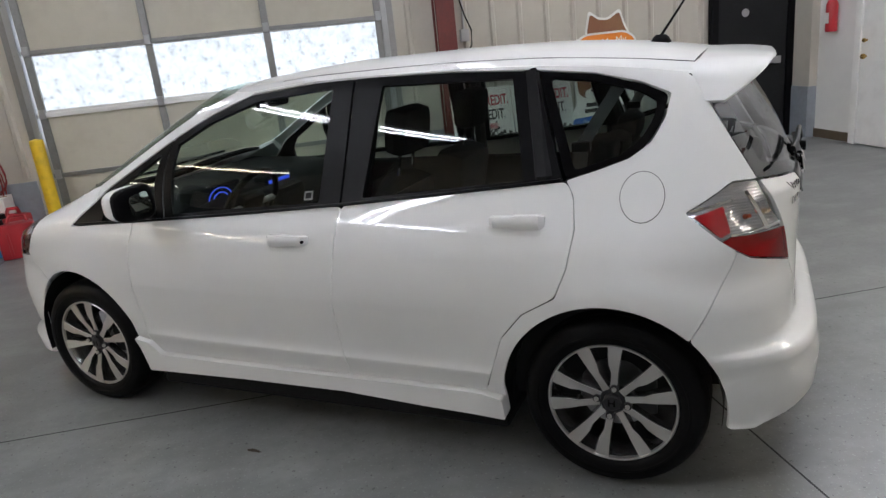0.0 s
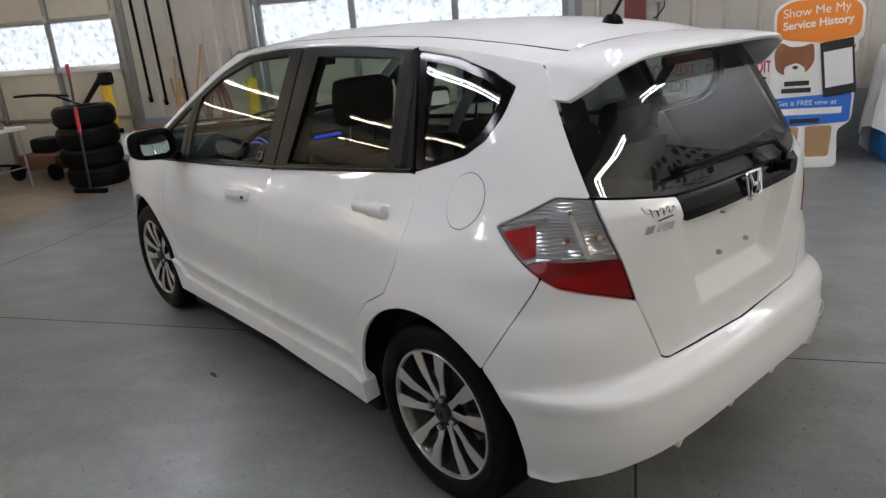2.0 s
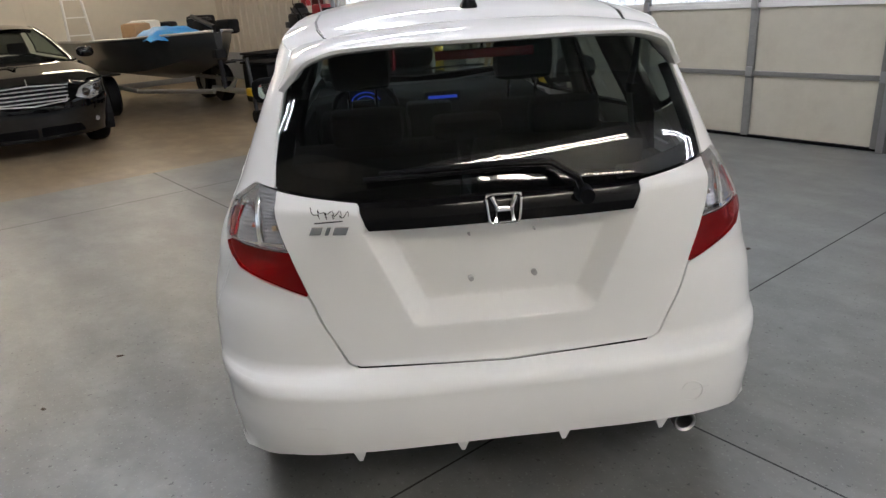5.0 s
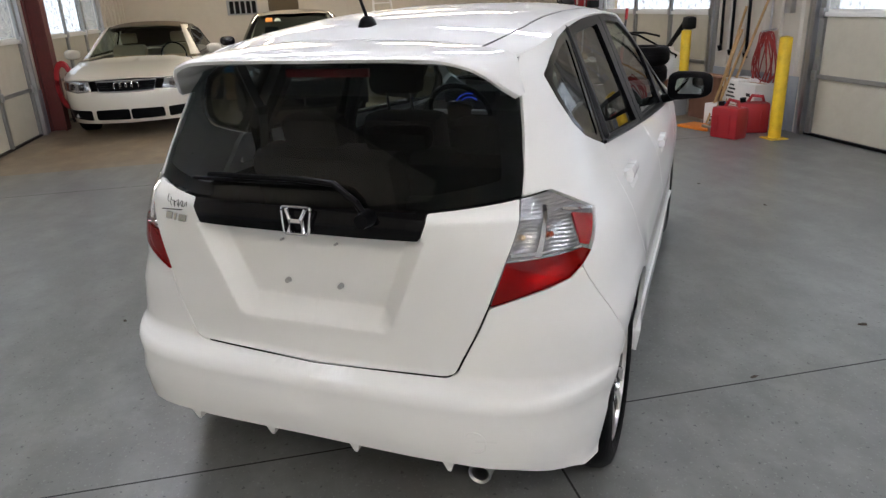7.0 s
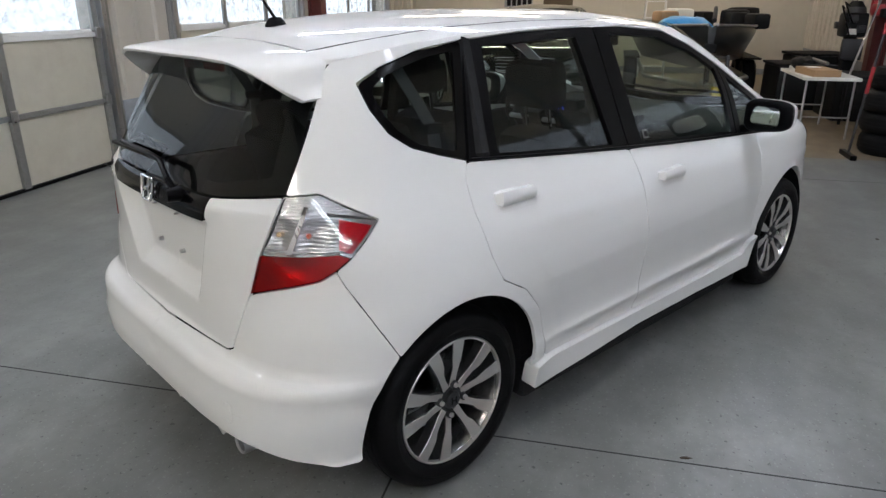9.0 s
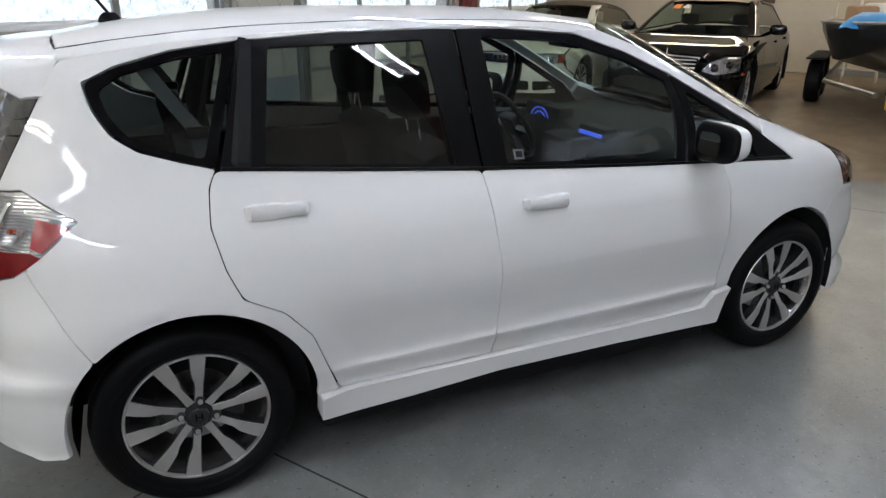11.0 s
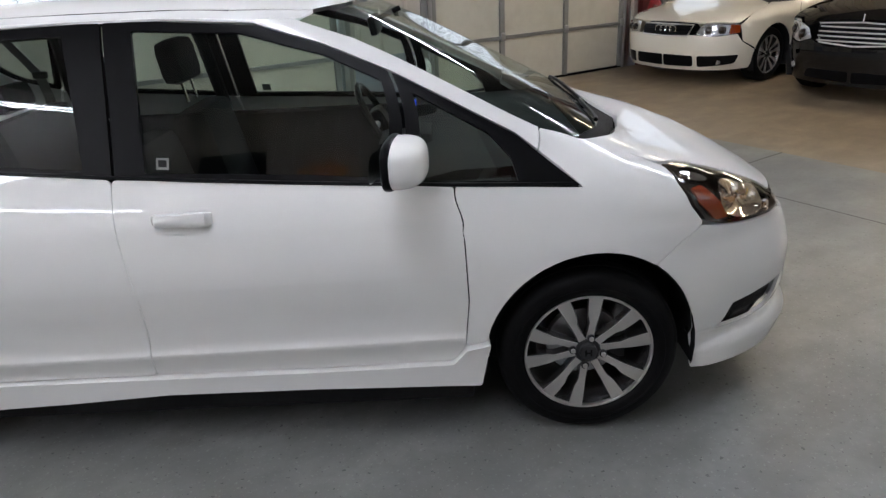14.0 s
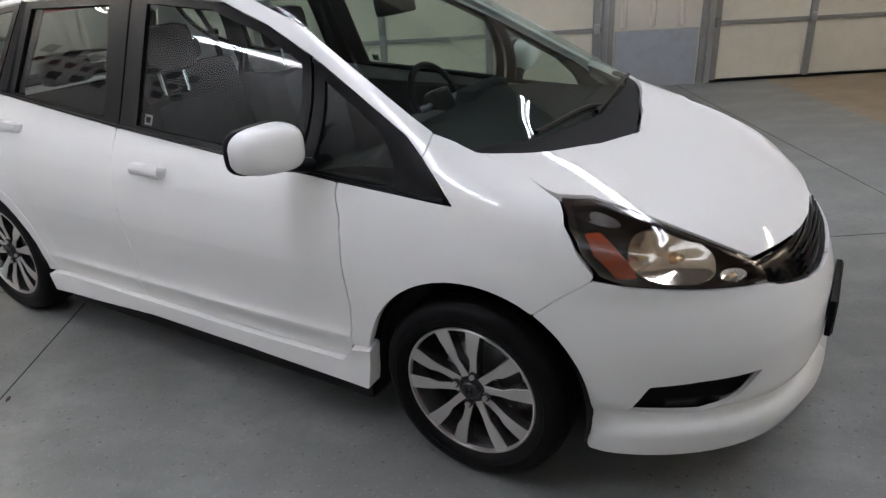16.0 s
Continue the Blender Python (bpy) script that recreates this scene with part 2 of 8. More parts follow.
def filled(loop, step, gap=0.4, holes=(), extra=()):
    """Triangles that fill an outline, with a grid of points inside."""
    from mathutils.geometry import delaunay_2d_cdt
    xs, ys = [p[0] for p in loop], [p[1] for p in loop]
    pts = list(loop)
    arr = np.array(loop)
    y = min(ys) + step * 0.5
    row = 0
    while y < max(ys):
        x = min(xs) + step * (0.25 + 0.5 * (row % 2))
        while x < max(xs):
            if inside((x, y), loop) and ((arr - (x, y)) ** 2).sum(1).min() > (gap * step) ** 2:
                pts.append((x, y))
            x += step
        y += step * 0.87
        row += 1
    if extra:
        near = np.array(extra)
        pts = list(loop) + [p for p in pts[len(loop):] if ((near - p) ** 2).sum(1).min() > 0.012 ** 2]
        pts += [p for p in extra if inside(p, loop) and ((arr - p) ** 2).sum(1).min() > 0.006 ** 2]
    n = len(loop)
    if holes:
        pts = [p for i, p in enumerate(pts) if i < n or not any(inside(p, h) for h in holes)]
    edges = []
    for h in holes:
        k = len(pts)
        pts += h
        edges += [(k + i, k + (i + 1) % len(h)) for i in range(len(h))]
    v, e, f, *_ = delaunay_2d_cdt([Vector(p) for p in pts], edges, [list(range(n))], 1, 1e-7)
    v = [tuple(p) for p in v]
    if holes:
        f = [t for t in f if not any(inside((sum(v[i][0] for i in t) / 3, sum(v[i][1] for i in t) / 3), h) for h in holes)]
    rim = []
    index = {(round(p[0], 6), round(p[1], 6)): i for i, p in enumerate(v)}
    for p in loop:
        rim.append(index.get((round(p[0], 6), round(p[1], 6))))
    return v, [tuple(t) for t in f], rim


# ---- a car's skin: at each height a rounded outline seen from above ----
class Skin:
    """s runs from the rear's middle (-2.1) along the side (where it is x) to the front's middle (2.2)."""

    def __init__(self, width, rear, front, front_from, rear_from=-1.2, p_rear=3.3, p_front=3.0, bulge=None):
        self.width, self.rear, self.front, self.front_from = width, rear, front, front_from
        self.rear_from, self.p_rear, self.p_front = rear_from, p_rear, p_front
        self.bulge = bulge

    def at(self, s, z, off=0.0):
        w = self.width(z)
        xr, xf = self.rear_from, self.front_from(z)
        if s < xr:
            a = radians((s + 2.1) / (xr + 2.1) * 90)
            d, p = max(xr - self.rear(z), 0.02), self.p_rear(z)
            r = ((abs(math.cos(a)) / d) ** p + (abs(math.sin(a)) / w) ** p) ** (-1 / p)
            v = Vector((xr - r * math.cos(a), r * math.sin(a), z))
        elif s <= xf:
            v = Vector((s, w, z))
        else:
            a = radians((2.2 - s) / (2.2 - xf) * 90)
            d = max(self.front(z) - xf, 0.02)
            p = self.p_front(z)
            r = ((abs(math.cos(a)) / d) ** p + (abs(math.sin(a)) / w) ** p) ** (-1 / p)
            v = Vector((xf + r * math.cos(a), r * math.sin(a), z))
        if self.bulge:
            v += self.bulge(v)
        return v

    def normal(self, s, z):
        h = 0.004
        du = self.at(min(s + h, 2.2), z) - self.at(max(s - h, -2.1), z)
        dv = self.at(s, z + h) - self.at(s, z - h)
        n = du.cross(dv)
        n = -n if n.y < 0 and abs(n.y) > abs(n.x) else n
        n.normalize()
        c = self.at(s, z) - Vector((max(min(s, 0.9), -1.0), 0, z - 0.25))
        if n.dot(c) < 0:
            n = -n
        if s <= -2.0999 or s >= 2.1999:
            n.y = 0
            n.normalize()
        return n

    def sx(self, x, z):
        """s of the point of the side with this x."""
        lo, hi = -2.1, 2.2
        for _ in range(40):
            mid = (lo + hi) / 2
            if self.at(mid, z).x < x:
                lo = mid
            else:
                hi = mid
        return (lo + hi) / 2

    def sy(self, y, z, rear=True):
        """s of the point of the rear or the front with this y."""
        lo, hi = (-2.1, self.rear_from) if rear else (self.front_from(z), 2.2)
        for _ in range(40):
            mid = (lo + hi) / 2
            if (self.at(mid, z).y < y) == rear:
                lo = mid
            else:
                hi = mid
        return (lo + hi) / 2

    def loop(self, pts):
        """Points given as (x, z) on the side, or ('r', y, z), ('f', y, z), or ('s', s, z)."""
        out = []
        for p in pts:
            if p[0] == "r":
                out.append((self.sy(p[1], p[2], True), p[2]))
            elif p[0] == "f":
                out.append((self.sy(p[1], p[2], False), p[2]))
            elif p[0] == "s":
                out.append((p[1], p[2]))
            else:
                out.append((self.sx(p[0], p[1]), p[1]))
        return out

    def panel(self, name, pts, material, parent, side=1, off=0.0, thick=0.014, step=0.045, gap=0.0017, round_by=0.02, label="", mirror=None, push=None, edge=0.025, holes=(), extra=(), curve=None):
        """A sheet of the skin inside an outline, with its edges folded in. curve(point, normal): the true curve of a pane. mirror: 'rear' or 'front' joins both halves."""
        loop = rounded(self.loop(pts), round_by) if round_by else self.loop(pts)
        if mirror:
            end = -2.1 if mirror == "rear" else 2.2
            loop = [(end if abs(p[0] - end) < 0.02 else p[0], p[1]) for p in loop]
        loop = grown(loop, -gap) if gap else loop
        if mirror:
            loop = [(end if abs(p[0] - end) < 0.02 else p[0], p[1]) for p in loop]
        loop = dense(loop, edge)
        v2, f2, rim = filled(loop, step, 0.4, [dense(rounded(self.loop(h), round_by), edge) for h in holes], extra)
        wide = grown(loop, 0.004)
        verts, norms = [], []
        for s, z in v2:
            n = self.normal(s, z)
            p = self.at(s, z) + n * off
            if push:
                d = push(p)
                if d:
                    p = p + n * d
            verts.append(p)
            norms.append(n)
        if curve:
            norms = [curve(p, n).normalized() for p, n in zip(verts, norms)]
        if push:
            # true normals where the sheet is pressed
            acc = [Vector() for _ in verts]
            for a, b, c in f2:
                fn = (verts[b] - verts[a]).cross(verts[c] - verts[a])
                if fn.dot(norms[a]) < 0:
                    fn = -fn
                for i in (a, b, c):
                    acc[i] += fn
            for i, (p, n) in enumerate(zip(verts, acc)):
                if abs(push(self.at(*v2[i]))) > 0 or any(abs(push(self.at(v2[i][0] + ds, v2[i][1] + dz))) > 0 for ds in (-.03, .03) for dz in (-.03, .03)):
                    if n.length > 1e-12:
                        norms[i] = n.normalized()
        faces = []
        for t in f2:
            a, b, c = (verts[i] for i in t)
            nn = (b - a).cross(c - a)
            faces.append(t if nn.dot(norms[t[0]]) > 0 else t[::-1])
        if thick:
            m = len(rim)
            base = len(verts)
            outs = []
            for i, q in zip(rim, wide):
                o = self.at(min(max(q[0], -2.1), 2.2), q[1]) - self.at(*v2[i])
                outs.append(o.normalized() if o.length > 1e-6 else norms[i])
            for i, o in zip(rim, outs):
                verts.append(verts[i].copy())
                norms.append((o + norms[i] * 0.4).normalized())
            for i, o in zip(rim, outs):
                verts.append(verts[i] - norms[i] * thick)
                norms.append(o.copy())
            for k in range(m):
                j = (k + 1) % m
                if mirror and abs(v2[rim[k]][0] - end) < 1e-6 and abs(v2[rim[j]][0] - end) < 1e-6:
                    continue
                quad = (base + k, base + j, base + m + j, base + m + k)
                fn = (verts[quad[1]] - verts[quad[0]]).cross(verts[quad[2]] - verts[quad[0]])
                faces.append(quad if fn.dot(outs[k]) >= 0 else quad[::-1])
        for hole in holes:
            if not thick:
                break
            ring = dense(rounded(self.loop(hole), round_by), edge)
            base, m = len(verts), len(ring)
            tight = grown(ring, -0.004)
            for d in (0.0, thick):
                for p, q in zip(ring, tight):
                    n = self.normal(*p)
                    o = self.at(*q) - self.at(*p)
                    verts.append(self.at(*p) + n * (off - d))
                    norms.append(o.normalized() if o.length > 1e-6 else n)
            for k in range(m):
                quad = (base + k, base + (k + 1) % m, base + m + (k + 1) % m, base + m + k)
                fn = (verts[quad[1]] - verts[quad[0]]).cross(verts[quad[2]] - verts[quad[0]])
                faces.append(quad if fn.dot(norms[base + k]) >= 0 else quad[::-1])
        if mirror:
            n0 = len(verts)
            verts += [Vector((p.x, -p.y, p.z)) for p in verts[:n0]]
            norms += [Vector((n.x, -n.y, n.z)) for n in norms[:n0]]
            faces += [tuple(i + n0 for i in f[::-1]) for f in faces[:]]
        elif side < 0:
            verts = [Vector((p.x, -p.y, p.z)) for p in verts]
            norms = [Vector((n.x, -n.y, n.z)) for n in norms]
            faces = [f[::-1] for f in faces]
        return mesh_ob(name, verts, faces, material, parent, label, True, norms)

    def band(self, name, outer, inner, material, parent, side=1, off=0.0, thick=0.01, label=""):
        """A frame between two outlines of equal point counts (s, z)."""
        verts, faces, norms = [], [], []
        m = len(outer)
        for loop, d in ((outer, off), (inner, off), (outer, off - thick), (inner, off - thick)):
            for s, z in loop:
                n = self.normal(s, z)
                p = self.at(s, z) + n * d
                verts.append(Vector((p.x, p.y * side, p.z)))
                norms.append(Vector((n.x, n.y * side, n.z)))
        for k in range(m):
            j = (k + 1) % m
            faces += [(k, j, m + j, m + k), (k, j, 2 * m + j, 2 * m + k), (m + k, m + j, 3 * m + j, 3 * m + k)]
        bm = bmesh.new()
        vs = [bm.verts.new(v) for v in verts]
        for f in faces:
            bm.faces.new([vs[i] for i in f])
        return part(name, bm, material, parent, label)


def top_sheet(name, loop, height, material, parent, step=0.05, thick=0.012, label="", mirror=True):
    """A sheet seen from above: z from height(x, y); the loop lies at y >= 0 and is mirrored."""
    loop = dense([(p[0], 0.0 if abs(p[1]) < 0.004 else p[1]) for p in loop], 0.04)
    v2, f2, rim = filled(loop, step)
    verts, norms = [], []
    for x, y in v2:
        h = 0.004
        n = Vector((-(height(x + h, y) - height(x - h, y)) / (2 * h), -(height(x, y + h) - height(x, abs(y - h))) / (2 * h) if y > h else 0.0, 1)).normalized()
        verts.append(Vector((x, y, height(x, y))))
        norms.append(n)
    faces = []
    for t in f2:
        a, b, c = (verts[i] for i in t)
        faces.append(t if (b - a).cross(c - a).z > 0 else t[::-1])
    m, base = len(rim), len(verts)
    for i in rim:
        verts.append(verts[i].copy())
        norms.append(norms[i].copy())
    for i in rim:
        verts.append(verts[i] - norms[i] * thick)
        norms.append(norms[i].copy())
    for k in range(m):
        j = (k + 1) % m
        if v2[rim[k]][1] == 0 and v2[rim[j]][1] == 0:
            continue
        faces.append((base + k, base + j, base + m + j, base + m + k))
    if mirror:
        n0 = len(verts)
        verts += [Vector((p.x, -p.y, p.z)) for p in verts[:n0]]
        norms += [Vector((n.x, -n.y, n.z)) for n in norms[:n0]]
        faces += [tuple(i + n0 for i in f[::-1]) for f in faces[:]]
    return mesh_ob(name, verts, faces, material, parent, label, True, norms)


# ---- the room ----
def floor_paint(name, color, rough, strength=0.35):
    """Painted concrete: soft wide clouds, thin scuffs, small specks, uneven gloss."""
    m = bpy.data.materials.new(name)
    m.use_nodes = True
    nt = m.node_tree
    b = nt.nodes["Principled BSDF"]
    tc = nt.nodes.new("ShaderNodeTexCoord")

    def noise_at(scale, detail, stretch=None):
        n = nt.nodes.new("ShaderNodeTexNoise")
        n.inputs["Scale"].default_value = scale
        n.inputs["Detail"].default_value = detail
        src = tc.outputs["Object"]
        if stretch:
            mp = nt.nodes.new("ShaderNodeMapping")
            mp.inputs["Scale"].default_value = stretch
            mp.inputs["Rotation"].default_value = (0, 0, 0.6)
            nt.links.new(src, mp.inputs[0])
            src = mp.outputs[0]
        nt.links.new(src, n.inputs["Vector"])
        return n.outputs[0]

    def span(fac, lo, hi, a, c):
        r = nt.nodes.new("ShaderNodeMapRange")
        for i, v in enumerate((lo, hi, a, c)):
            r.inputs[i + 1].default_value = v
        nt.links.new(fac, r.inputs[0])
        return r.outputs[0]

    def blend(base, fac, other):
        x = nt.nodes.new("ShaderNodeMix")
        x.data_type = "RGBA"
        nt.links.new(fac, x.inputs[0])
        if isinstance(base, tuple):
            x.inputs[6].default_value = (*base, 1)
        else:
            nt.links.new(base, x.inputs[6])
        x.inputs[7].default_value = (*other, 1)
        return x.outputs[2]

    col = blend(color, span(noise_at(0.6, 3.0), 0.36, 0.66, 0.0, strength), tuple(c * 0.66 for c in color))
    col = blend(col, span(noise_at(1.7, 6.0, (1.0, 2.6, 1.0)), 0.42, 0.64, 0.0, 0.55), tuple(c * 1.42 for c in color))
    col = blend(col, span(noise_at(4.5, 8.0), 0.42, 0.64, 0.0, strength * 1.1), tuple(c * 0.66 for c in color))
    col = blend(col, span(noise_at(20.0, 4.0), 0.44, 0.66, 0.0, 0.22), tuple(c * 0.62 for c in color))
    col = blend(col, span(noise_at(75.0, 2.0), 0.62, 0.69, 0.0, 0.34), tuple(c * 1.8 for c in color))
    col = blend(col, span(noise_at(48.0, 2.0), 0.675, 0.70, 0.0, 0.7), tuple(c * 0.28 for c in color))
    nt.links.new(col, b.inputs["Base Color"])
    nt.links.new(span(noise_at(2.2, 3.0), 0.1, 0.9, rough - 0.05, rough + 0.05), b.inputs["Roughness"])
    bn = nt.nodes.new("ShaderNodeBump")
    bn.inputs["Strength"].default_value = 0.08
    bn.inputs["Distance"].default_value = 0.004
    nt.links.new(noise_at(45.0, 5.0), bn.inputs["Height"])
    nt.links.new(bn.outputs[0], b.inputs["Normal"])
    return m


M["wall_metal"] = mat("wall_metal", (0.50, 0.465, 0.40), 0.42, grain=0.12, grain_scale=8, stain=0.3, stain_scale=1.6, dark=(0.45, 0.40, 0.33), bump=0.05, bump_scale=30)
M["wall_plain"] = mat("wall_plain", (0.56, 0.52, 0.44), 0.6, grain=0.1, grain_scale=6, stain=0.25, stain_scale=1.2, dark=(0.5, 0.46, 0.38), bump=0.1, bump_scale=90)
M["dirt"] = mat("dirt", (0.05, 0.035, 0.022), 0.9, grain=0.5, grain_scale=200)
M["wall_white"] = mat("wall_white", (0.74, 0.73, 0.70), 0.6, grain=0.08, grain_scale=6, stain=0.2, stain_scale=1.2, dark=(0.6, 0.57, 0.5), bump=0.1, bump_scale=90)
M["wainscot"] = mat("wainscot", (0.27, 0.29, 0.32), 0.5, grain=0.25, grain_scale=12, stain=0.4, stain_scale=3, dark=(0.2, 0.2, 0.2))
M["floor_grey"] = floor_paint("floor_grey", (0.170, 0.174, 0.168), 0.34)
M["floor_tan"] = floor_paint("floor_tan", (0.25, 0.19, 0.12), 0.38, 0.55)
M["door_panel"] = mat("door_panel", (0.55, 0.52, 0.43), 0.45, grain=0.1, grain_scale=10, stain=0.3, stain_scale=2.5, dark=(0.42, 0.37, 0.28))
M["door_steel"] = mat("door_steel", (0.30, 0.30, 0.29), 0.45, metal=0.6, grain=0.3, stain=0.3, rough_var=0.1)
M["red_steel"] = mat("red_steel", (0.13, 0.022, 0.018), 0.55, grain=0.3, stain=0.4, stain_scale=5, dark=(0.05, 0.02, 0.015))
M["yellow"] = mat("yellow", (0.75, 0.50, 0.015), 0.45, grain=0.2, grain_scale=14, stain=0.4, stain_scale=7, dark=(0.3, 0.2, 0.04))
M["backdrop"] = mat("backdrop", (0.9, 0.95, 1.0), 1.0, emit=(0.88, 0.95, 1.0), power=1.45)
M["tube_light"] = mat("tube_light", (1, 0.95, 0.85), 0.5, emit=(0.96, 0.97, 1.0), power=61.0)
M["tube_amber"] = mat("tube_amber", (1, 0.95, 0.85), 0.5, emit=(1.0, 0.90, 0.72), power=74.0)
M["tube_warm"] = mat("tube_warm", (1, 0.9, 0.7), 0.5, emit=(1.0, 0.84, 0.60), power=40.0)
M["white_steel"] = mat("white_steel", (0.8, 0.8, 0.78), 0.4)
M["joint"] = mat("joint", (0.03, 0.03, 0.03), 0.9)
# unseen; made dark to hold back bounced light and reflections in the glass
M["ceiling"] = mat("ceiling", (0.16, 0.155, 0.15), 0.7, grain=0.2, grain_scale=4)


def frosted(name):
    m = bpy.data.materials.new(name)
    m.use_nodes = True
    nt = m.node_tree
    nt.nodes.remove(nt.nodes["Principled BSDF"])
    t = nt.nodes.new("ShaderNodeBsdfTransparent")
    d = nt.nodes.new("ShaderNodeBsdfDiffuse")
    d.inputs[0].default_value = (0.55, 0.58, 0.6, 1)
    n = nt.nodes.new("ShaderNodeTexNoise")
    n.inputs["Scale"].default_value = 15
    n.inputs["Detail"].default_value = 6
    c = nt.nodes.new("ShaderNodeTexCoord")
    r = nt.nodes.new("ShaderNodeMapRange")
    r.inputs[1].default_value, r.inputs[2].default_value, r.inputs[3].default_value, r.inputs[4].default_value = 0.40, 0.76, 0.22, 0.42
    x = nt.nodes.new("ShaderNodeMixShader")
    nt.links.new(c.outputs["Object"], n.inputs[0])
    nt.links.new(n.outputs[0], r.inputs[0])
    nt.links.new(r.outputs[0], x.inputs[0])
    nt.links.new(t.outputs[0], x.inputs[1])
    nt.links.new(d.outputs[0], x.inputs[2])
    nt.links.new(x.outputs[0], nt.nodes["Material Output"].inputs[0])
    return m


M["frosted"] = frosted("frosted")


def room_thing(name, bm, material, label, category, kind="", smooth=False, group=""):
    ob = part(name, bm, material, None, smooth=smooth)
    ob.matrix_basis = ROOM
    return tagged(ob, label, category, group, kind)


def room_part(name, bm, material, parent, label="", smooth=False):
    return part(name, bm, material, parent, label, smooth)


def room_structure():
    bm = boxed(-9.0, 4.3, -7.0, 7.0, -0.2, 0.0)
    floor = room_thing("floor", bm, M["floor_grey"], "worn grey painted concrete floor", "floor", "structure")
    room_part("bare_floor", boxed(4.3, 15.0, -7.0, 7.0, -0.2, 0.0), M["floor_tan"], floor, "stained bare tan concrete")
    for k, (a, b) in enumerate((((-1.2, -4.3), (-1.2, 4.3)), ((-5.4, 0.235), (4.3, 0.235)), ((3.3, -4.3), (3.3, 4.3)))):
        a, b = Vector((*a, 0.0015)), Vector((*b, 0.0015))
        w = 0.004
        d = (b - a).normalized()
        n = Vector((-d.y, d.x, 0))
        bm = bmesh.new()
        bm.faces.new([bm.verts.new(p) for p in (a - n * w, b - n * w, b + n * w, a + n * w)])
        room_part("floor_joint", bm, M["joint"], floor, "dark saw-cut joint")
    # dropped dirt and scuffs
    rng = random.Random(11)
    for u, v, length, wide, turn in ((0.68, 0.70, 0.085, 0.020, 140), (0.45, 1.59, 0.040, 0.022, 60), (0.20, 1.95, 0.030, 0.020, 20), (-0.90, -1.49, 0.060, 0.030, 80), (-1.17, -0.73, 0.050, 0.014, 100), (0.9, -2.3, 0.04, 0.02, 10), (1.6, -2.2, 0.03, 0.02, 70)):
        bm = bmesh.new()
        c, sn = math.cos(radians(turn)), math.sin(radians(turn))
        ring = []
        for k in range(12):
            a = k * math.pi / 6
            x, y = length / 2 * math.cos(a) * rng.uniform(0.6, 1.15), wide / 2 * math.sin(a) * rng.uniform(0.6, 1.2)
            ring.append((u + x * c - y * sn, v + x * sn + y * c))
        low = [bm.verts.new((x, y, 0.0)) for x, y in ring]
        high = [bm.verts.new((u + (x - u) * 0.7, v + (y - v) * 0.7, 0.0035)) for x, y in ring]
        bm.faces.new(high)
        for k in range(12):
            bm.faces.new((low[k], low[(k + 1) % 12], high[(k + 1) % 12], high[k]))
        room_part("floor_dirt", bm, M["dirt"], floor, "small dark scrap of dirt")
    room_thing("ceiling", boxed(-9.0, 15.0, -7.0, 7.0, CEIL, CEIL + 0.2), M["ceiling"], "high dark metal ceiling, out of view", "ceiling", "structure")

    def long_wall(name, v, out, spans, label):
        """A wall along u with door openings from the floor up."""
        top = 3.66
        bm = bmesh.new()
        u = WALL_B
        for a, b in spans:
            box(bm, u, a, v, v + 0.25 * out, 0, CEIL)
            box(bm, a, b, v, v + 0.25 * out, top, CEIL)
            u = b
        box(bm, u, WALL_F, v, v + 0.25 * out, 0, CEIL)
        ob = room_thing(name, bm, M["wall_metal"], label, "wall", "structure")
        return ob

    r = long_wall("wall_right", WALL_R, -1, [(-0.56, 3.06), (4.86, 8.2)], "beige ribbed metal wall with two overhead doors")
    l = long_wall("wall_left", WALL_L, 1, [(-1.0, 2.5), (3.62, 6.92), (7.7, 11.2)], "beige ribbed metal wall with overhead doors")
    for ob, v, out, zones in ((r, WALL_R, -1, ((-4.25, -0.75), (3.2, 4.8), (8.35, 13.3))), (l, WALL_L, 1, ((-5.3, -1.1), (2.62, 3.5), (7.0, 7.6), (11.3, 13.3)))):
        for a, b in zones:
            u = a + 0.08
            while u < b - 0.02:
                bm = bmesh.new()
                vs = [bm.verts.new((u + du, v - out * dv, z)) for z in (0.62, CEIL) for du, dv in ((-0.035, 0.0), (-0.015, 0.028), (0.015, 0.028), (0.035, 0.0))]
                for k in range(3):
                    bm.faces.new((vs[k], vs[k + 1], vs[5 + k], vs[4 + k]))
                bm.faces.new(vs[4:])
                bm.faces.new(vs[:4])
                room_part("wall_rib", bm, M["wall_metal"], ob)
                u += 0.305
            bm = boxed(a, b, v - out * 0.012, v, 0, 0.585)
            room_part("wainscot", bm, M["wainscot"], ob, "grey painted lower panel")
    room_thing("wall_far", boxed(WALL_F, WALL_F + 0.25, -7, 7, 0, CEIL), M["wall_plain"], "plain cream painted far wall", "wall", "structure")
    room_thing("wall_back", boxed(WALL_B - 0.25, WALL_B, -7, 7, 0, CEIL), M["wall_white"], "plain pale painted back wall", "wall", "structure")
    # three rows of painted lettering, kept as bars
    sign = empty("wall_lettering", ROOM, "rows of black and red lettering painted on the back wall", "sign")
    for z, h, mt, words, w in ((2.56, 0.13, "joint", (3, 4, 3), 0.21), (2.26, 0.085, "red_steel", (3, 7, 4), 0.145), (1.97, 0.11, "joint", (3, 3, 4), 0.20)):
        v = -1.0
        for count in words:
            for k in range(count):
                part("letter_bar", boxed(WALL_B, WALL_B + 0.004, v, v + w * 0.55, z - h * 0.85, z + h * 0.85), M[mt], sign)
                v += w
            v += w * 0.8


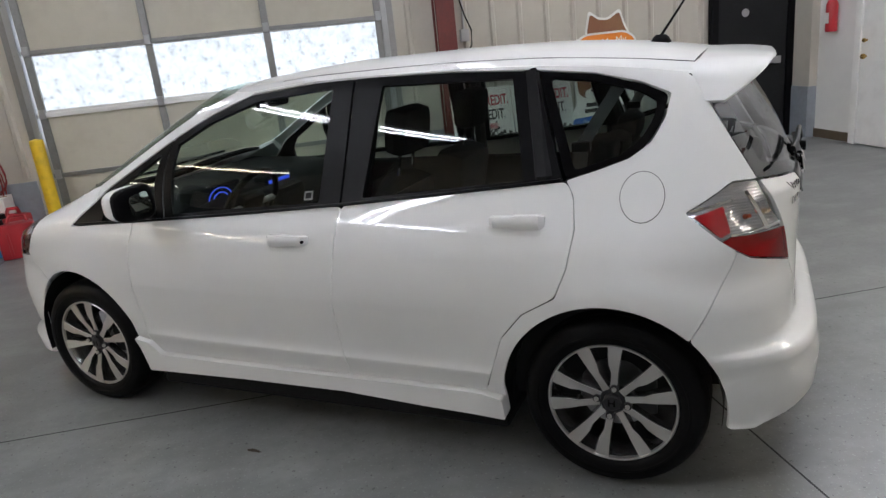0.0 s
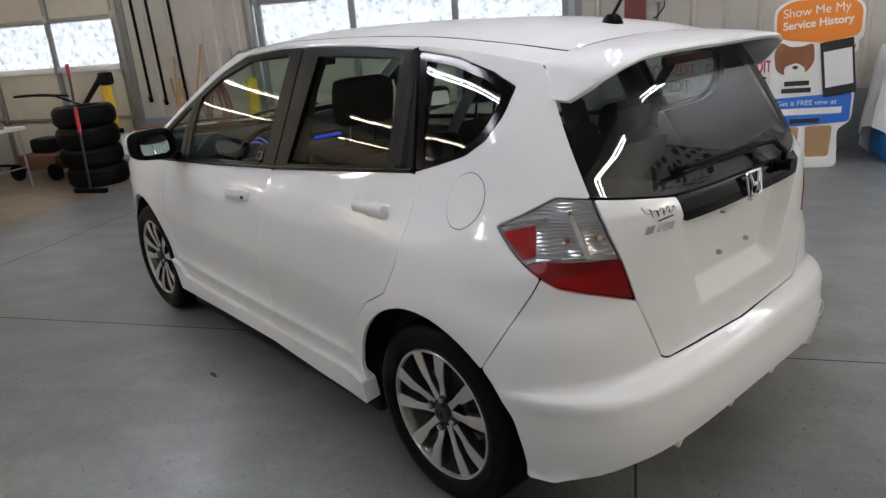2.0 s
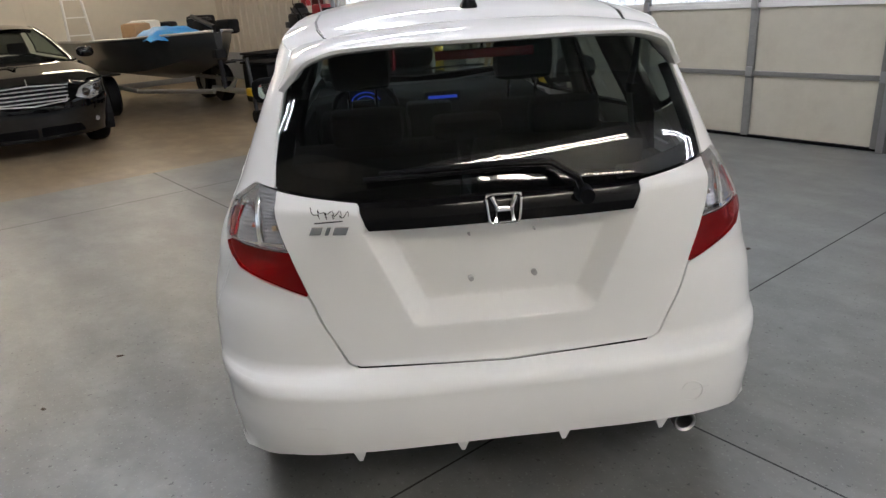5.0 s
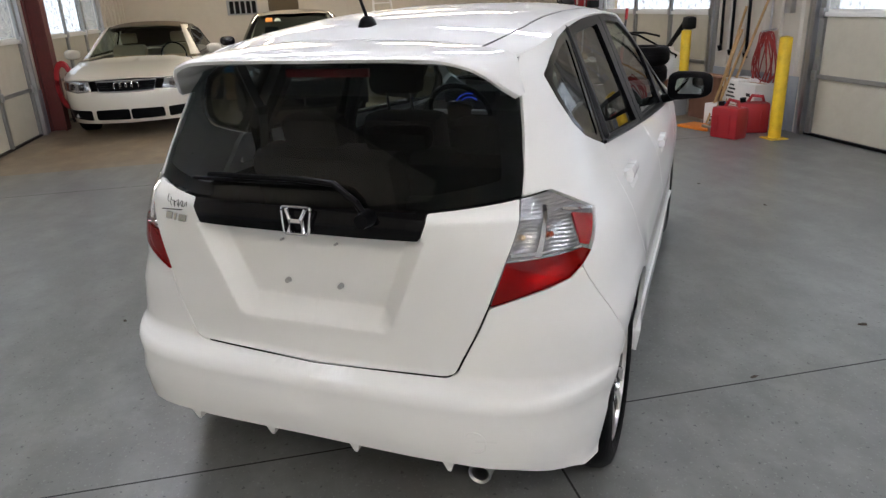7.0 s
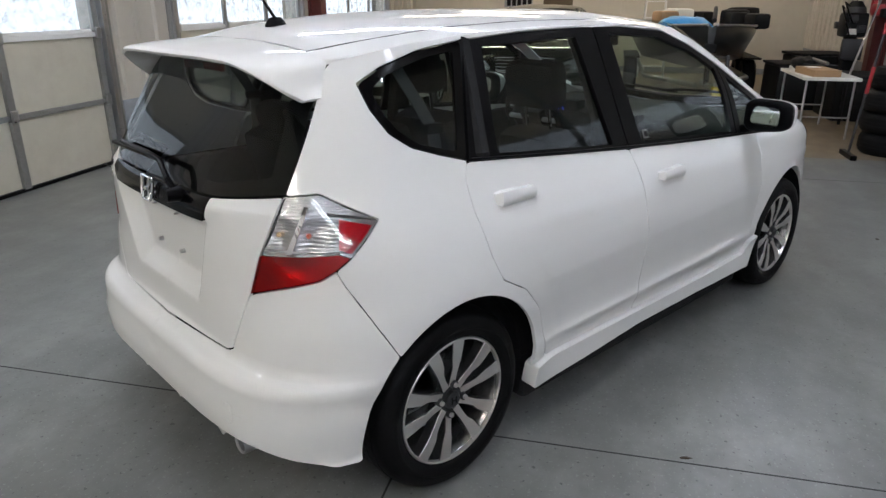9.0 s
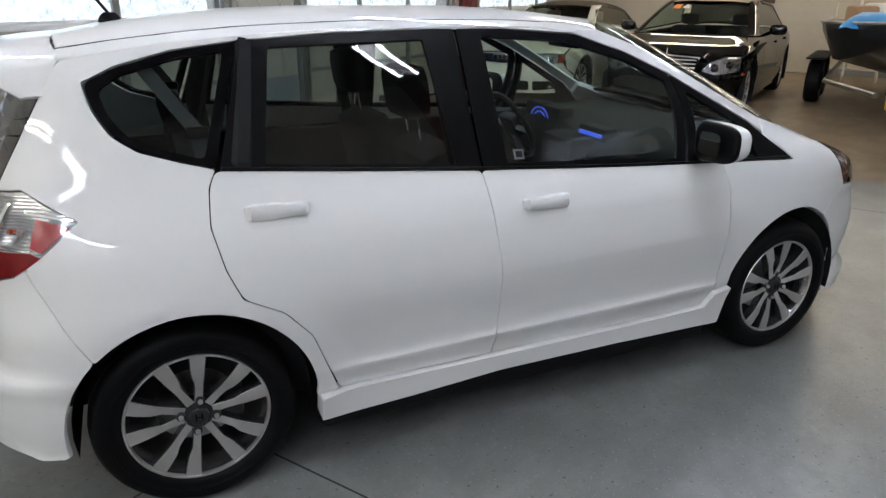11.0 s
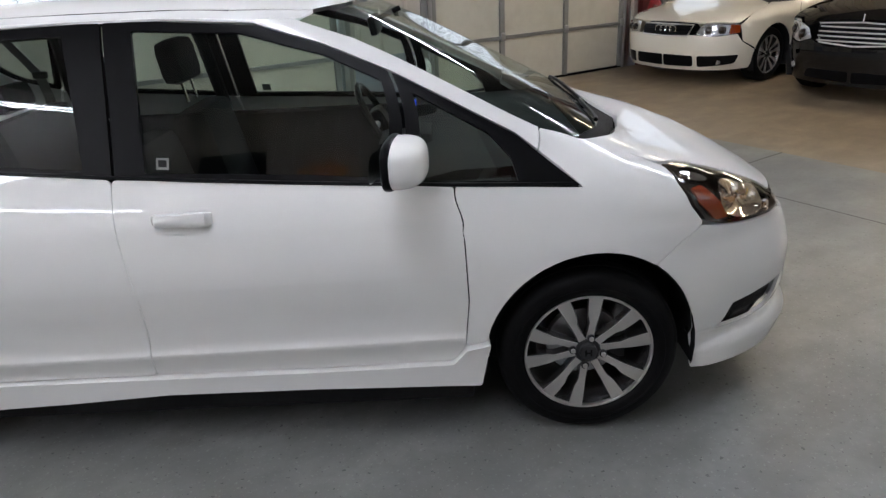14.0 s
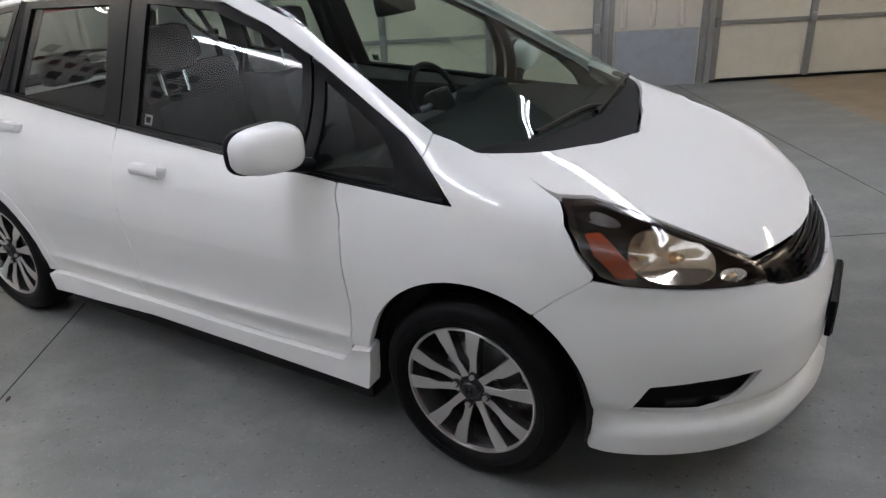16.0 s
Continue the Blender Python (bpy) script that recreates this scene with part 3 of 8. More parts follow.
def overhead_door(name, v, out, u0, u1, posts, rows=6, window_row=2):
    """A sectional door: rows of framed panels, one row of frosted panes."""
    door = empty(name, ROOM, "cream sectional overhead garage door with a row of bright frosted panes", "overhead door", "overhead doors", "structure")
    y0, y1 = sorted((v + out * 0.03, v + out * 0.075))
    face = v + out * 0.02
    h = 0.61
    for k in range(rows):
        z0, z1 = k * h + 0.012, (k + 1) * h
        for a, b in zip(posts, posts[1:]):
            if k == window_row:
                part("pane", boxed(a + 0.02, b - 0.02, (y0 + y1) / 2 - 0.004, (y0 + y1) / 2 + 0.004, z0 + 0.03, z1 - 0.03), M["frosted"], door, "frosted dirty pane")
                for q0, q1 in ((z0, z0 + 0.035), (z1 - 0.035, z1)):
                    part("pane_rail", boxed(a, b, y0, y1, q0, q1, 0.004), M["white_steel"], door)
            else:
                part("panel", boxed(a + 0.004, b - 0.004, y0, y1, z0 + 0.002, z1 - 0.002, 0.005), M["door_panel"], door)
        yr = sorted((face - out * 0.02, y0 if out > 0 else y1))
        part("section_rail", boxed(u0, u1, *sorted((v + out * 0.005, v + out * 0.03)), z1 - 0.022, z1 + 0.022, 0.004), M["door_steel"] if k != 1 else M["white_steel"], door)
        for p in posts:
            part("stile", boxed(p - 0.035, p + 0.035, *sorted((v - out * 0.004, v + out * 0.03)), z0 + 0.01, z1 - 0.024, 0.004), M["door_steel"], door)
            if k:
                part("hinge", boxed(p - 0.03, p + 0.03, *sorted((v - out * 0.025, v)), z0 - 0.045, z0 + 0.05, 0.006), M["steel"], door)
    part("bottom_seal", boxed(u0, u1, *sorted((v + out * 0.0, v + out * 0.07)), 0.0, 0.03, 0.006), M["black_trim"], door)
    for p, d in ((u0, -1), (u1, 1)):
        bm = boxed(p - 0.03, p + 0.03, *sorted((v - out * 0.05, v + out * 0.03)), 0, 3.66, 0.004)
        part("track", bm, M["steel"], door, "galvanised steel track")
        part("jamb", boxed(p + d * 0.03, p + d * 0.10, *sorted((v - out * 0.02, v + out * 0.1)), 0, 3.66, 0.004), M["door_steel"], door)
    zc = (window_row + 0.5) * h
    back = boxed(u0 - 0.3, u1 + 0.3, *sorted((v + out * 0.45, v + out * 0.47)), 0.9, 2.2)
    b = room_thing("backdrop", back, M["backdrop"], "bright hazy daylight outside the panes", "backdrop", "structure")
    return door


room_structure()
overhead_door("overhead_door_1", WALL_R, -1, -0.56, 3.06, (-0.5, 0.66, 1.83, 2.98))
overhead_door("overhead_door_2", WALL_R, -1, 4.86, 8.2, (4.93, 5.93, 6.96, 8.1))
overhead_door("overhead_door_3", WALL_L, 1, 3.62, 6.92, (3.7, 4.72, 5.80, 6.86))
overhead_door("overhead_door_4", WALL_L, 1, -1.0, 2.5, (-0.93, 0.2, 1.3, 2.42))
overhead_door("overhead_door_5", WALL_L, 1, 7.7, 11.2, (7.8, 8.95, 10.05, 11.1))


LAMPS = 3.4


def strip_light(u, v, length=2.44, glow="tube_light"):
    """A twin-tube fitting that runs across the room."""
    ob = empty("strip_light", ROOM @ Matrix.Translation((u, v, LAMPS)) @ Matrix.Rotation(radians(90), 4, "Z"), "white ceiling strip light with two glowing tubes", "ceiling light", "ceiling strip lights")
    part("housing", boxed(-length / 2, length / 2, -0.10, 0.10, 0.03, 0.10, 0.01), M["white_steel"], ob)
    for d in (-0.075, 0.075):
        part("tube", rodded((-length / 2 + 0.03, d, 0.0), (length / 2 - 0.03, d, 0.0), 0.019), M[glow], ob, "glowing tube")
    for x in (-length * 0.35, length * 0.35):
        part("hanger", rodded((x, 0, 0.1), (x, 0, CEIL - LAMPS), 0.006, None, 6), M["steel"], ob)


for u, left, right in ((-4.75, "tube_amber", "tube_light"), (-0.95, "tube_light", "tube_light"), (3.1, "tube_light", "tube_light"), (7.7, "tube_warm", "tube_warm"), (12.3, "tube_warm", "tube_warm")):
    strip_light(u, 1.70, glow=left)
    strip_light(u, -1.62, glow=right)


# ---- the white hatchback ----
def arc(cx, cz, r, a0, a1, n=14, rz=None):
    return [(cx + r * math.cos(radians(a0 + (a1 - a0) * k / n)), cz + (rz or r) * math.sin(radians(a0 + (a1 - a0) * k / n))) for k in range(n + 1)]


def belt(x):
    return 0.953 - 0.067 * x + 0.013 * x * x


def ramp(a, b, x):
    q = min(max((x - a) / (b - a), 0.0), 1.0)
    return q * q * (3 - 2 * q)


def crease(x):
    return 0.396 + 0.012 * x


def waist(x):
    return 0.632 + 0.012 * x


def hatch_bulge(v):
    """Flared arches, the rising crease low on the doors, the bumper's lip and the shelf over it."""
    d = Vector()
    for cx in (-1.25, 1.25):
        r = math.hypot(v.x - cx, v.z - 0.305)
        d.y += (0.018 if cx < 0 else 0.006) * ramp(0.52, 0.36, r) * ramp(0.30, 0.5, v.z + 0.15) * (1 if v.y > 0.5 else 0)
    # the plan narrows a little towards the nose
    d.y -= 0.014 * ramp(0.2, 1.15, v.x) * ramp(1.75, 1.4, v.x) * ramp(1.0, 0.8, v.z) * min(v.y / 0.8, 1.0)
    if abs(v.x) < 1.0 and v.y > 0.6:
        up = v.z - crease(v.x)
        ends_by = ramp(0.98, 0.72, abs(v.x - 0.02))
        d.y += ends_by * (0.015 * math.exp(-up / 0.020) if up > 0 else 0.015 - 0.014 * ramp(0, -0.08, up))
        dz = v.z - waist(v.x)
        d.y += (0.0070 - 0.058 * min(math.sqrt(dz * dz + 0.00002), 0.12)) * ramp(1.0, 0.8, abs(v.x))
    if v.x > 1.45:
        out = Vector((v.x - 1.0, v.y, 0)).normalized()
        d += out * (0.030 * ramp(0.285, 0.266, v.z) - 0.024 * math.exp(-((v.z - 0.312) / 0.026) ** 2)) * ramp(1.5, 1.62, v.x)
    if v.x < -1.5:
        out = Vector((v.x + 1.2, v.y, 0)).normalized()
        d += out * 0.012 * ramp(0.275, 0.25, v.z)
        d += out * -0.010 * math.exp(-((v.z - 0.44) / 0.03) ** 2) * ramp(-1.5, -1.65, v.x)
    return d


SKIN = Skin(
    table([(0.18, 0.785), (0.30, 0.788), (0.42, 0.802), (0.55, 0.816), (0.68, 0.822), (0.80, 0.808), (0.88, 0.780), (0.92, 0.757), (0.95, 0.738), (1.0, 0.712),
           (1.1, 0.668), (1.2, 0.625), (1.3, 0.582), (1.38, 0.546), (1.42, 0.524), (1.47, 0.49)]),
    table([(0.18, -1.83), (0.25, -1.86), (0.33, -1.882), (0.42, -1.886), (0.485, -1.874), (0.510, -1.858), (0.530, -1.814), (0.545, -1.803), (0.60, -1.80), (0.76, -1.805), (0.9, -1.812),
           (0.96, -1.815), (1.0, -1.79), (1.1, -1.745), (1.22, -1.68), (1.3, -1.63), (1.42, -1.52)]),
    table([(0.18, 2.05), (0.25, 2.085), (0.33, 2.10), (0.5, 2.10), (0.58, 2.08), (0.66, 2.045), (0.71, 2.01), (0.76, 1.94), (0.82, 1.82), (0.88, 1.64), (0.93, 1.46),
           (0.96, 1.375), (0.985, 1.335), (1.02, 1.285), (1.1, 1.14), (1.2, 0.955), (1.3, 0.765), (1.4, 0.555), (1.45, 0.43)]),
    table([(0.2, 1.0), (0.7, 0.9), (0.9, 0.4), (1.0, 0.35), (1.2, 0.15), (1.42, -0.2)]),
    p_front=table([(0.2, 2.6), (0.66, 2.6), (0.74, 3.0), (0.82, 4.5), (0.88, 6.5), (0.93, 8.0), (1.0, 6.0), (1.1, 5.5), (1.42, 5.0)]), p_rear=table([(0.2, 4.4), (0.5, 4.4), (0.65, 4.0), (0.745, 3.35), (0.8, 3.3), (1.4, 3.3)]), bulge=hatch_bulge)

crown = table([(-1.8, 1.352), (-1.6, 1.378), (-1.44, 1.405), (-1.33, 1.426), (-1.1, 1.453), (-0.9, 1.466), (-0.5, 1.476), (-0.1, 1.474), (0.2, 1.457), (0.47, 1.430), (0.6, 1.41)])


def roof_height(x, y):
    return crown(x) - 0.055 * (abs(y) / 0.53) ** 2.6


def eave(x):
    """Where the roof meets the side."""
    return crown(x) - 0.055


car = empty("hatchback_car", Matrix(), "small glossy white five-door hatchback with silver and black alloy wheels", "car")
W, G = M["paint_white"], SKIN


def both(fn):
    for side in (1, -1):
        fn(side)


def doors(side):
    seam_b = [(-0.262, belt(-0.262)), (-0.245, 0.80), (-0.222, 0.63), (-0.22, 0.48), (-0.235, 0.305)]
    front = [(0.79, belt(0.79)), (0.806, 0.77), (0.82, 0.53), (0.803, 0.365), (0.765, 0.305)] + seam_b[::-1]
    lines = [(-0.84 + 0.02 * k, crease(-0.84 + 0.02 * k) + dz) for k in range(84) for dz in (-0.018, -0.003, 0.002, 0.011, 0.022, 0.036)]
    lines += [(-0.98 + 0.025 * k, waist(-0.98 + 0.025 * k) + dz) for k in range(73) for dz in (-0.018, -0.004, 0.004, 0.018)]
    d = G.panel("front_door", front, W, car, side, extra=lines)
    rear = seam_b + [(-0.80, 0.305), (-0.838, 0.40), (-0.885, 0.53), (-0.965, 0.625), (-1.08, 0.69), (-1.118, 0.78), (-1.143, 0.90), (-1.13, 1.0), (-1.108, belt(-1.108))]
    r = G.panel("rear_door", rear, W, car, side, extra=lines)
    for door, x0, x1, z in ((d, -0.135, 0.05, 0.855), (r, -1.045, -0.855, 0.925)):
        bm = bmesh.new()
        pts = []
        for k in range(13):
            q = k / 12
            x = x0 + (x1 - x0) * q
            lift = 0.027 * min(1, 0.25 + 4.5 * math.sqrt(max(q * (1 - q), 0)))
            y0 = G.at(x, z).y
            hgt = 0.019 * min(1, 0.72 + 4 * q * (1 - q)) + (0.004 if (q > 0.5) == (x0 > -0.5) else 0)
            ring = [(x, y0 - 0.004, z - hgt), (x, y0 + lift * 0.8, z - hgt * 0.95), (x, y0 + lift, z - hgt * 0.4), (x, y0 + lift, z + hgt * 0.4), (x, y0 + lift * 0.7, z + hgt), (x, y0 - 0.004, z + hgt)]
            pts.append([bm.verts.new((a, b * side, c)) for a, b, c in ring])
        for a, b in zip(pts, pts[1:]):
            for i in range(5):
                bm.faces.new((a[i], a[i + 1], b[i + 1], b[i]))
        bm.faces.new(pts[0])
        bm.faces.new(pts[-1])
        h = part("door_handle", bm, W, door, smooth=True)
        # flat patch under the grip; the hollow's shade is put into its duller white
        cup = G.panel("handle_cup", [(x0 + 0.01, z - 0.045), (x1 - 0.01, z - 0.045), (x1 - 0.005, z - 0.016), (x0 + 0.005, z - 0.016)], M["shade_white"], door, side, off=0.0015, thick=0, round_by=0.02)
        if side > 0 and x0 > -0.5:
            part("key_lock", rodded((x0 + 0.012, (G.at(x0, z).y + 0.02), z), (x0 + 0.012, (G.at(x0, z).y + 0.0285), z), 0.006), M["black_trim"], door)


def side_curve(p, n):
    """Side panes stand steeper at the sill than at the roof."""
    a = radians(min(max(13.5 + 47 * (p.z - 1.03), 9.0), 28.5))
    return Vector((n.x * 0.3, math.cos(a), math.sin(a)))


def rear_curve(p, n):
    """The rear pane is flatter across than the body behind it."""
    return Vector((n.x, min(max(n.y * 0.45, -0.17), 0.17), n.z))


def frames(side):
    dlo_top = [(0.60, 1.240), (0.4, 1.325), (0.2, 1.388), (-0.1, 1.413), (-0.275, 1.415)]
    fd_glass = [(0.565, belt(0.56) + 0.022), (0.578, 1.214), (0.4, 1.296), (0.15, 1.367), (-0.185, 1.387), (-0.158, belt(-0.16) + 0.02)]
    fd_outer = [(0.605, belt(0.6))] + dlo_top + [(-0.252, belt(-0.25))]
    G.panel("front_window_frame", fd_outer, M["black_trim"], car, side, holes=[fd_glass], off=-0.002, round_by=0.008, step=0.06, label="black window frame and pillar cover")
    G.panel("front_window", [tuple(p) for p in fd_glass], M["glass_clear"], car, side, off=-0.012, thick=0, gap=-0.01, round_by=0.012, curve=side_curve)
    rd_glass = [(-0.348, belt(-0.35) + 0.02), (-0.400, 1.382), (-0.905, 1.370), (-0.962, belt(-0.96) + 0.02)]
    rd_outer = [(-0.258, belt(-0.26)), (-0.281, 1.415), (-0.35, 1.416), (-0.7, 1.407), (-0.985, 1.390), (-1.095, belt(-1.09))]
    G.panel("rear_window_frame", rd_outer, M["black_trim"], car, side, holes=[rd_glass], off=-0.002, round_by=0.008, step=0.06, label="black window frame and pillar cover")
    G.panel("rear_window", rd_glass, M["glass_side"], car, side, off=-0.012, thick=0, gap=-0.01, round_by=0.012, curve=side_curve)
    q_outer = [(-0.992, 1.389), (-1.18, 1.367), (-1.33, 1.328), (-1.415, 1.29), (-1.40, 1.22), (-1.362, 1.155), (-1.30, 1.11), (-1.2, 1.075), (-1.103, 1.048)]
    q_glass = [(-1.035, 1.362), (-1.18, 1.343), (-1.32, 1.307), (-1.382, 1.272), (-1.365, 1.21), (-1.33, 1.158), (-1.27, 1.115), (-1.13, 1.075)]
    G.panel("quarter_window_border", q_outer, M["black_gloss"], car, side, holes=[q_glass], off=-0.003, round_by=0.02, step=0.05)
    G.panel("quarter_window", q_glass, M["glass_side"], car, side, off=-0.006, thick=0, gap=-0.006, round_by=0.02, curve=side_curve)
    f_outer = [(0.612, belt(0.61)), (0.608, 1.236), (0.80, 1.138), (0.985, 1.041), (1.05, 0.99), (1.115, 0.94), (1.178, 0.892)]
    f_glass = [(0.668, belt(0.66) + 0.015), (0.672, 1.175), (0.90, 1.05), (0.965, 0.98), (0.985, belt(1.0) + 0.015)]
    G.panel("vent_window_frame", f_outer, M["black_trim"], car, side, holes=[f_glass], off=-0.003, round_by=0.008, step=0.05)
    G.panel("vent_window", f_glass, M["glass_clear"], car, side, off=-0.010, thick=0, gap=-0.008, round_by=0.012, curve=side_curve)
    # rubber sill under the glass
    sill = [(x, belt(x) + 0.002) for x in (1.15, 0.9, 0.6, 0.3, 0.0, -0.3, -0.6, -0.9, -1.09)]
    bm = bmesh.new()
    tube(bm, [(x, side * (G.at(G.sx(x, z), z).y + 0.001), z + 0.004) for x, z in sill], 0.006, 6)
    part("belt_moulding", bm, M["black_trim"], car)


def flanks(side):
    fender = ([(0.7915, belt(0.7915)), (1.0, belt(1.0) - 0.001), (1.180, 0.888), (1.118, 0.942), (1.052, 0.992), (1.06, 1.05), (1.12, 1.033), (1.186, 1.008), (1.30, 0.972), ("f", 0.655, 0.930), ("f", 0.668, 0.914),
               ("f", 0.723, 0.870), ("f", 0.740, 0.800), ("f", 0.730, 0.745), ("f", 0.734, 0.734), (1.503, 0.690), (1.418, 0.621)]
              + arc(1.222, 0.302, 0.355, 57.5, 166, 16, 0.38) + [(0.879, 0.386), (0.8045, 0.367), (0.8215, 0.53), (0.8075, 0.77)])
    G.panel("fender", fender, W, car, side, round_by=0.006, thick=0.03, gap=0.001)
    quarter = ([(-0.805, 0.305), (-0.839, 0.40), (-0.886, 0.53), (-0.966, 0.6235), (-1.081, 0.689), (-1.119, 0.78), (-1.144, 0.90), (-1.131, 1.0), (-1.106, 1.046), (-1.2, 1.073), (-1.302, 1.107),
                (-1.365, 1.152), (-1.404, 1.22), (-1.419, 1.291), (-1.33, 1.331), (-1.18, 1.369), (-0.985, 1.392), (-0.985, eave(-0.985)), (-1.2, eave(-1.2)), (-1.35, eave(-1.35)), (-1.46, eave(-1.46)),
                ("r", 0.512, 1.30), ("r", 0.535, 1.255), ("r", 0.553, 1.18), ("r", 0.575, 1.017), (-1.60, 1.0235), (-1.471, 0.9465), (-1.578, 0.858), (-1.618, 0.829), (-1.604, 0.789), (-1.56, 0.70), (-1.492, 0.572)]
               + arc(-1.238, 0.302, 0.365, 132.5, 6, 18, 0.368) + [(-0.88, 0.30)])
    G.panel("quarter_panel", quarter, W, car, side, round_by=0.008, gap=0.0007)
    rail = [(0.2, 1.393), (-0.1, 1.415), (-0.35, 1.418), (-0.7, 1.409), (-0.985, 1.392), (-0.985, eave(-0.985)), (-0.6, eave(-0.6)), (-0.3, eave(-0.3)), (0.0, eave(0.0)), (0.17, eave(0.17))]
    G.panel("roof_rail", rail, W, car, side, gap=0.0, round_by=0, step=0.03)
    pillar = [(1.050, 0.994), (0.985, 1.043), (0.80, 1.140), (0.6, 1.242), (0.4, 1.327), (0.2, 1.390), (0.17, eave(0.17)), (0.31, 1.400), (0.496, 1.335), (0.598, 1.288), (0.77, 1.200), (0.98, 1.090), (1.058, 1.052)]
    G.panel("windscreen_pillar", pillar, W, car, side, gap=0.001, round_by=0, step=0.035)
    skirt = [(0.855, 0.212), (0.888, 0.384), (0.806, 0.368), (0.785, 0.332), (0.762, 0.303), (0.3, 0.302), (-0.3, 0.302), (-0.80, 0.302), (-0.868, 0.292), (-0.872, 0.203), (-0.55, 0.215), (-0.2, 0.235), (0.3, 0.232)]
    G.panel("side_skirt", skirt, W, car, side, off=0.020, thick=0.06, round_by=0.012)
    # fuel flap on the left
    if side > 0:
        flap = [(-1.345 + 0.066 * math.cos(a * math.pi / 12), 0.995 - 0.072 * math.sin(a * math.pi / 12)) for a in range(24)]
        G.panel("fuel_flap_gap", [(-1.345 + (x + 1.345) * 1.03, 0.995 + (z - 0.995) * 1.026) for x, z in flap], M["black_trim"], car, side, off=0.0006, thick=0, round_by=0, gap=0)
        G.panel("fuel_flap", flap, W, car, side, off=0.0022, thick=0.002, round_by=0, gap=0)
    # arch liners
    for cx in (1.226, -1.238):
        bm = bmesh.new()
        lathe(bm, [(0.350, 0.755 * side), (0.352, 0.74 * side), (0.352, 0.45 * side), (0.0, 0.45 * side)], 40, Matrix.Translation((cx, 0, 0.305)) @ Matrix.Diagonal((1, 1, 1.04, 1)))
        bmesh.ops.bisect_plane(bm, geom=bm.verts[:] + bm.edges[:] + bm.faces[:], plane_co=(0, 0, 0.235), plane_no=(0, 0, -1), clear_outer=True)
        part("wheel_arch_liner", bm, M["black_soft"], car)


def ends():
    hood = [("s", 2.2, 0.930), ("f", 0.232, 0.948), ("f", 0.398, 0.970), ("f", 0.583, 0.998), (1.191, 1.006), (1.30, 0.970), ("f", 0.653, 0.930), ("f", 0.651, 0.921), ("f", 0.595, 0.909), ("f", 0.571, 0.870), ("f", 0.531, 0.816), ("f", 0.451, 0.746),
            ("f", 0.36, 0.743), ("f", 0.273, 0.737), ("f", 0.15, 0.727), ("s", 2.2, 0.720)]
    G.panel("bonnet", hood, W, car, mirror="front", round_by=0.006, thick=0.025)
    cowl = [("s", 2.2, 0.985), ("f", 0.4, 1.008), ("f", 0.58, 1.022), (1.172, 1.014), (1.188, 1.008), ("f", 0.583, 1.000), ("f", 0.398, 0.972), ("f", 0.232, 0.950), ("s", 2.2, 0.932)]
    G.panel("cowl", cowl, M["black_soft"], car, mirror="front", off=-0.010, round_by=0, gap=0)
    shield = [("s", 2.2, 0.984), ("f", 0.4, 1.007), ("f", 0.58, 1.021), (1.170, 1.015), (1.058, 1.050), (0.98, 1.088), (0.77, 1.198), (0.598, 1.286), (0.496, 1.333), (0.31, 1.398), ("f", 0.42, 1.418), ("f", 0.25, 1.431), ("s", 2.2, 1.436)]
    G.panel("windscreen", shield, M["glass_front"], car, mirror="front", off=-0.004, thick=0, round_by=0, gap=0, step=0.07)
    grille = [("s", 2.2, 0.717), ("f", 0.15, 0.724), ("f", 0.273, 0.734), ("f", 0.44, 0.742), ("f", 0.425, 0.684), ("f", 0.40, 0.664), ("f", 0.25, 0.632), ("f", 0.128, 0.618), ("s", 2.2, 0.612)]
    g = G.panel("grille", grille, M["black_gloss"], car, mirror="front", off=-0.02, round_by=0.004)
    for k in range(5):
        z = 0.632 + 0.017 * k
        bm = bmesh.new()
        pts = []
        for i in range(-8, 9):
            p = G.at(2.2 - abs(i) / 8 * 0.17, z)
            pts.append((p.x - 0.012, math.copysign(p.y, i), z))
        tube(bm, pts, 0.004, 6)
        part("grille_bar", bm, M["black_trim"], g)
    fog = [("f", 0.687, 0.330), ("f", 0.682, 0.424), ("f", 0.612, 0.437), ("f", 0.485, 0.441), ("f", 0.53, 0.378), ("f", 0.575, 0.318)]
    bumper = ([("s", 2.2, 0.609), ("f", 0.128, 0.615), ("f", 0.25, 0.629), ("f", 0.40, 0.661), ("f", 0.442, 0.678), ("f", 0.534, 0.689), ("f", 0.642, 0.705), ("f", 0.710, 0.721), ("f", 0.734, 0.734), (1.503, 0.690), (1.418, 0.621)]
              + arc(1.222, 0.302, 0.355, 55.5, -12, 14, 0.38) + [(1.575, 0.205), ("f", 0.585, 0.20), ("f", 0.3, 0.196), ("s", 2.2, 0.195)])
    lip = [(1.95 + 0.01 * k - 0.4, z) for k in range(66) for z in (0.262, 0.285, 0.31, 0.335)]
    b = G.panel("front_bumper", bumper, W, car, mirror="front", round_by=0.006, holes=[fog], thick=0.012, extra=lip)
    for side in (1, -1):
        f = G.panel("fog_recess", [("f", 0.705, 0.31), ("f", 0.70, 0.44), ("f", 0.61, 0.452), ("f", 0.46, 0.456), ("f", 0.51, 0.38), ("f", 0.56, 0.300)], M["black_trim"], b, side, off=-0.026, round_by=0.01)
    # rear
    def dent(p):
        if p.x > -1.7:
            return 0.0
        w = 0.335 - (0.90 - p.z) * 0.42
        lin = lambda a, q, x: min(max((x - a) / (q - a), 0.0), 1.0)
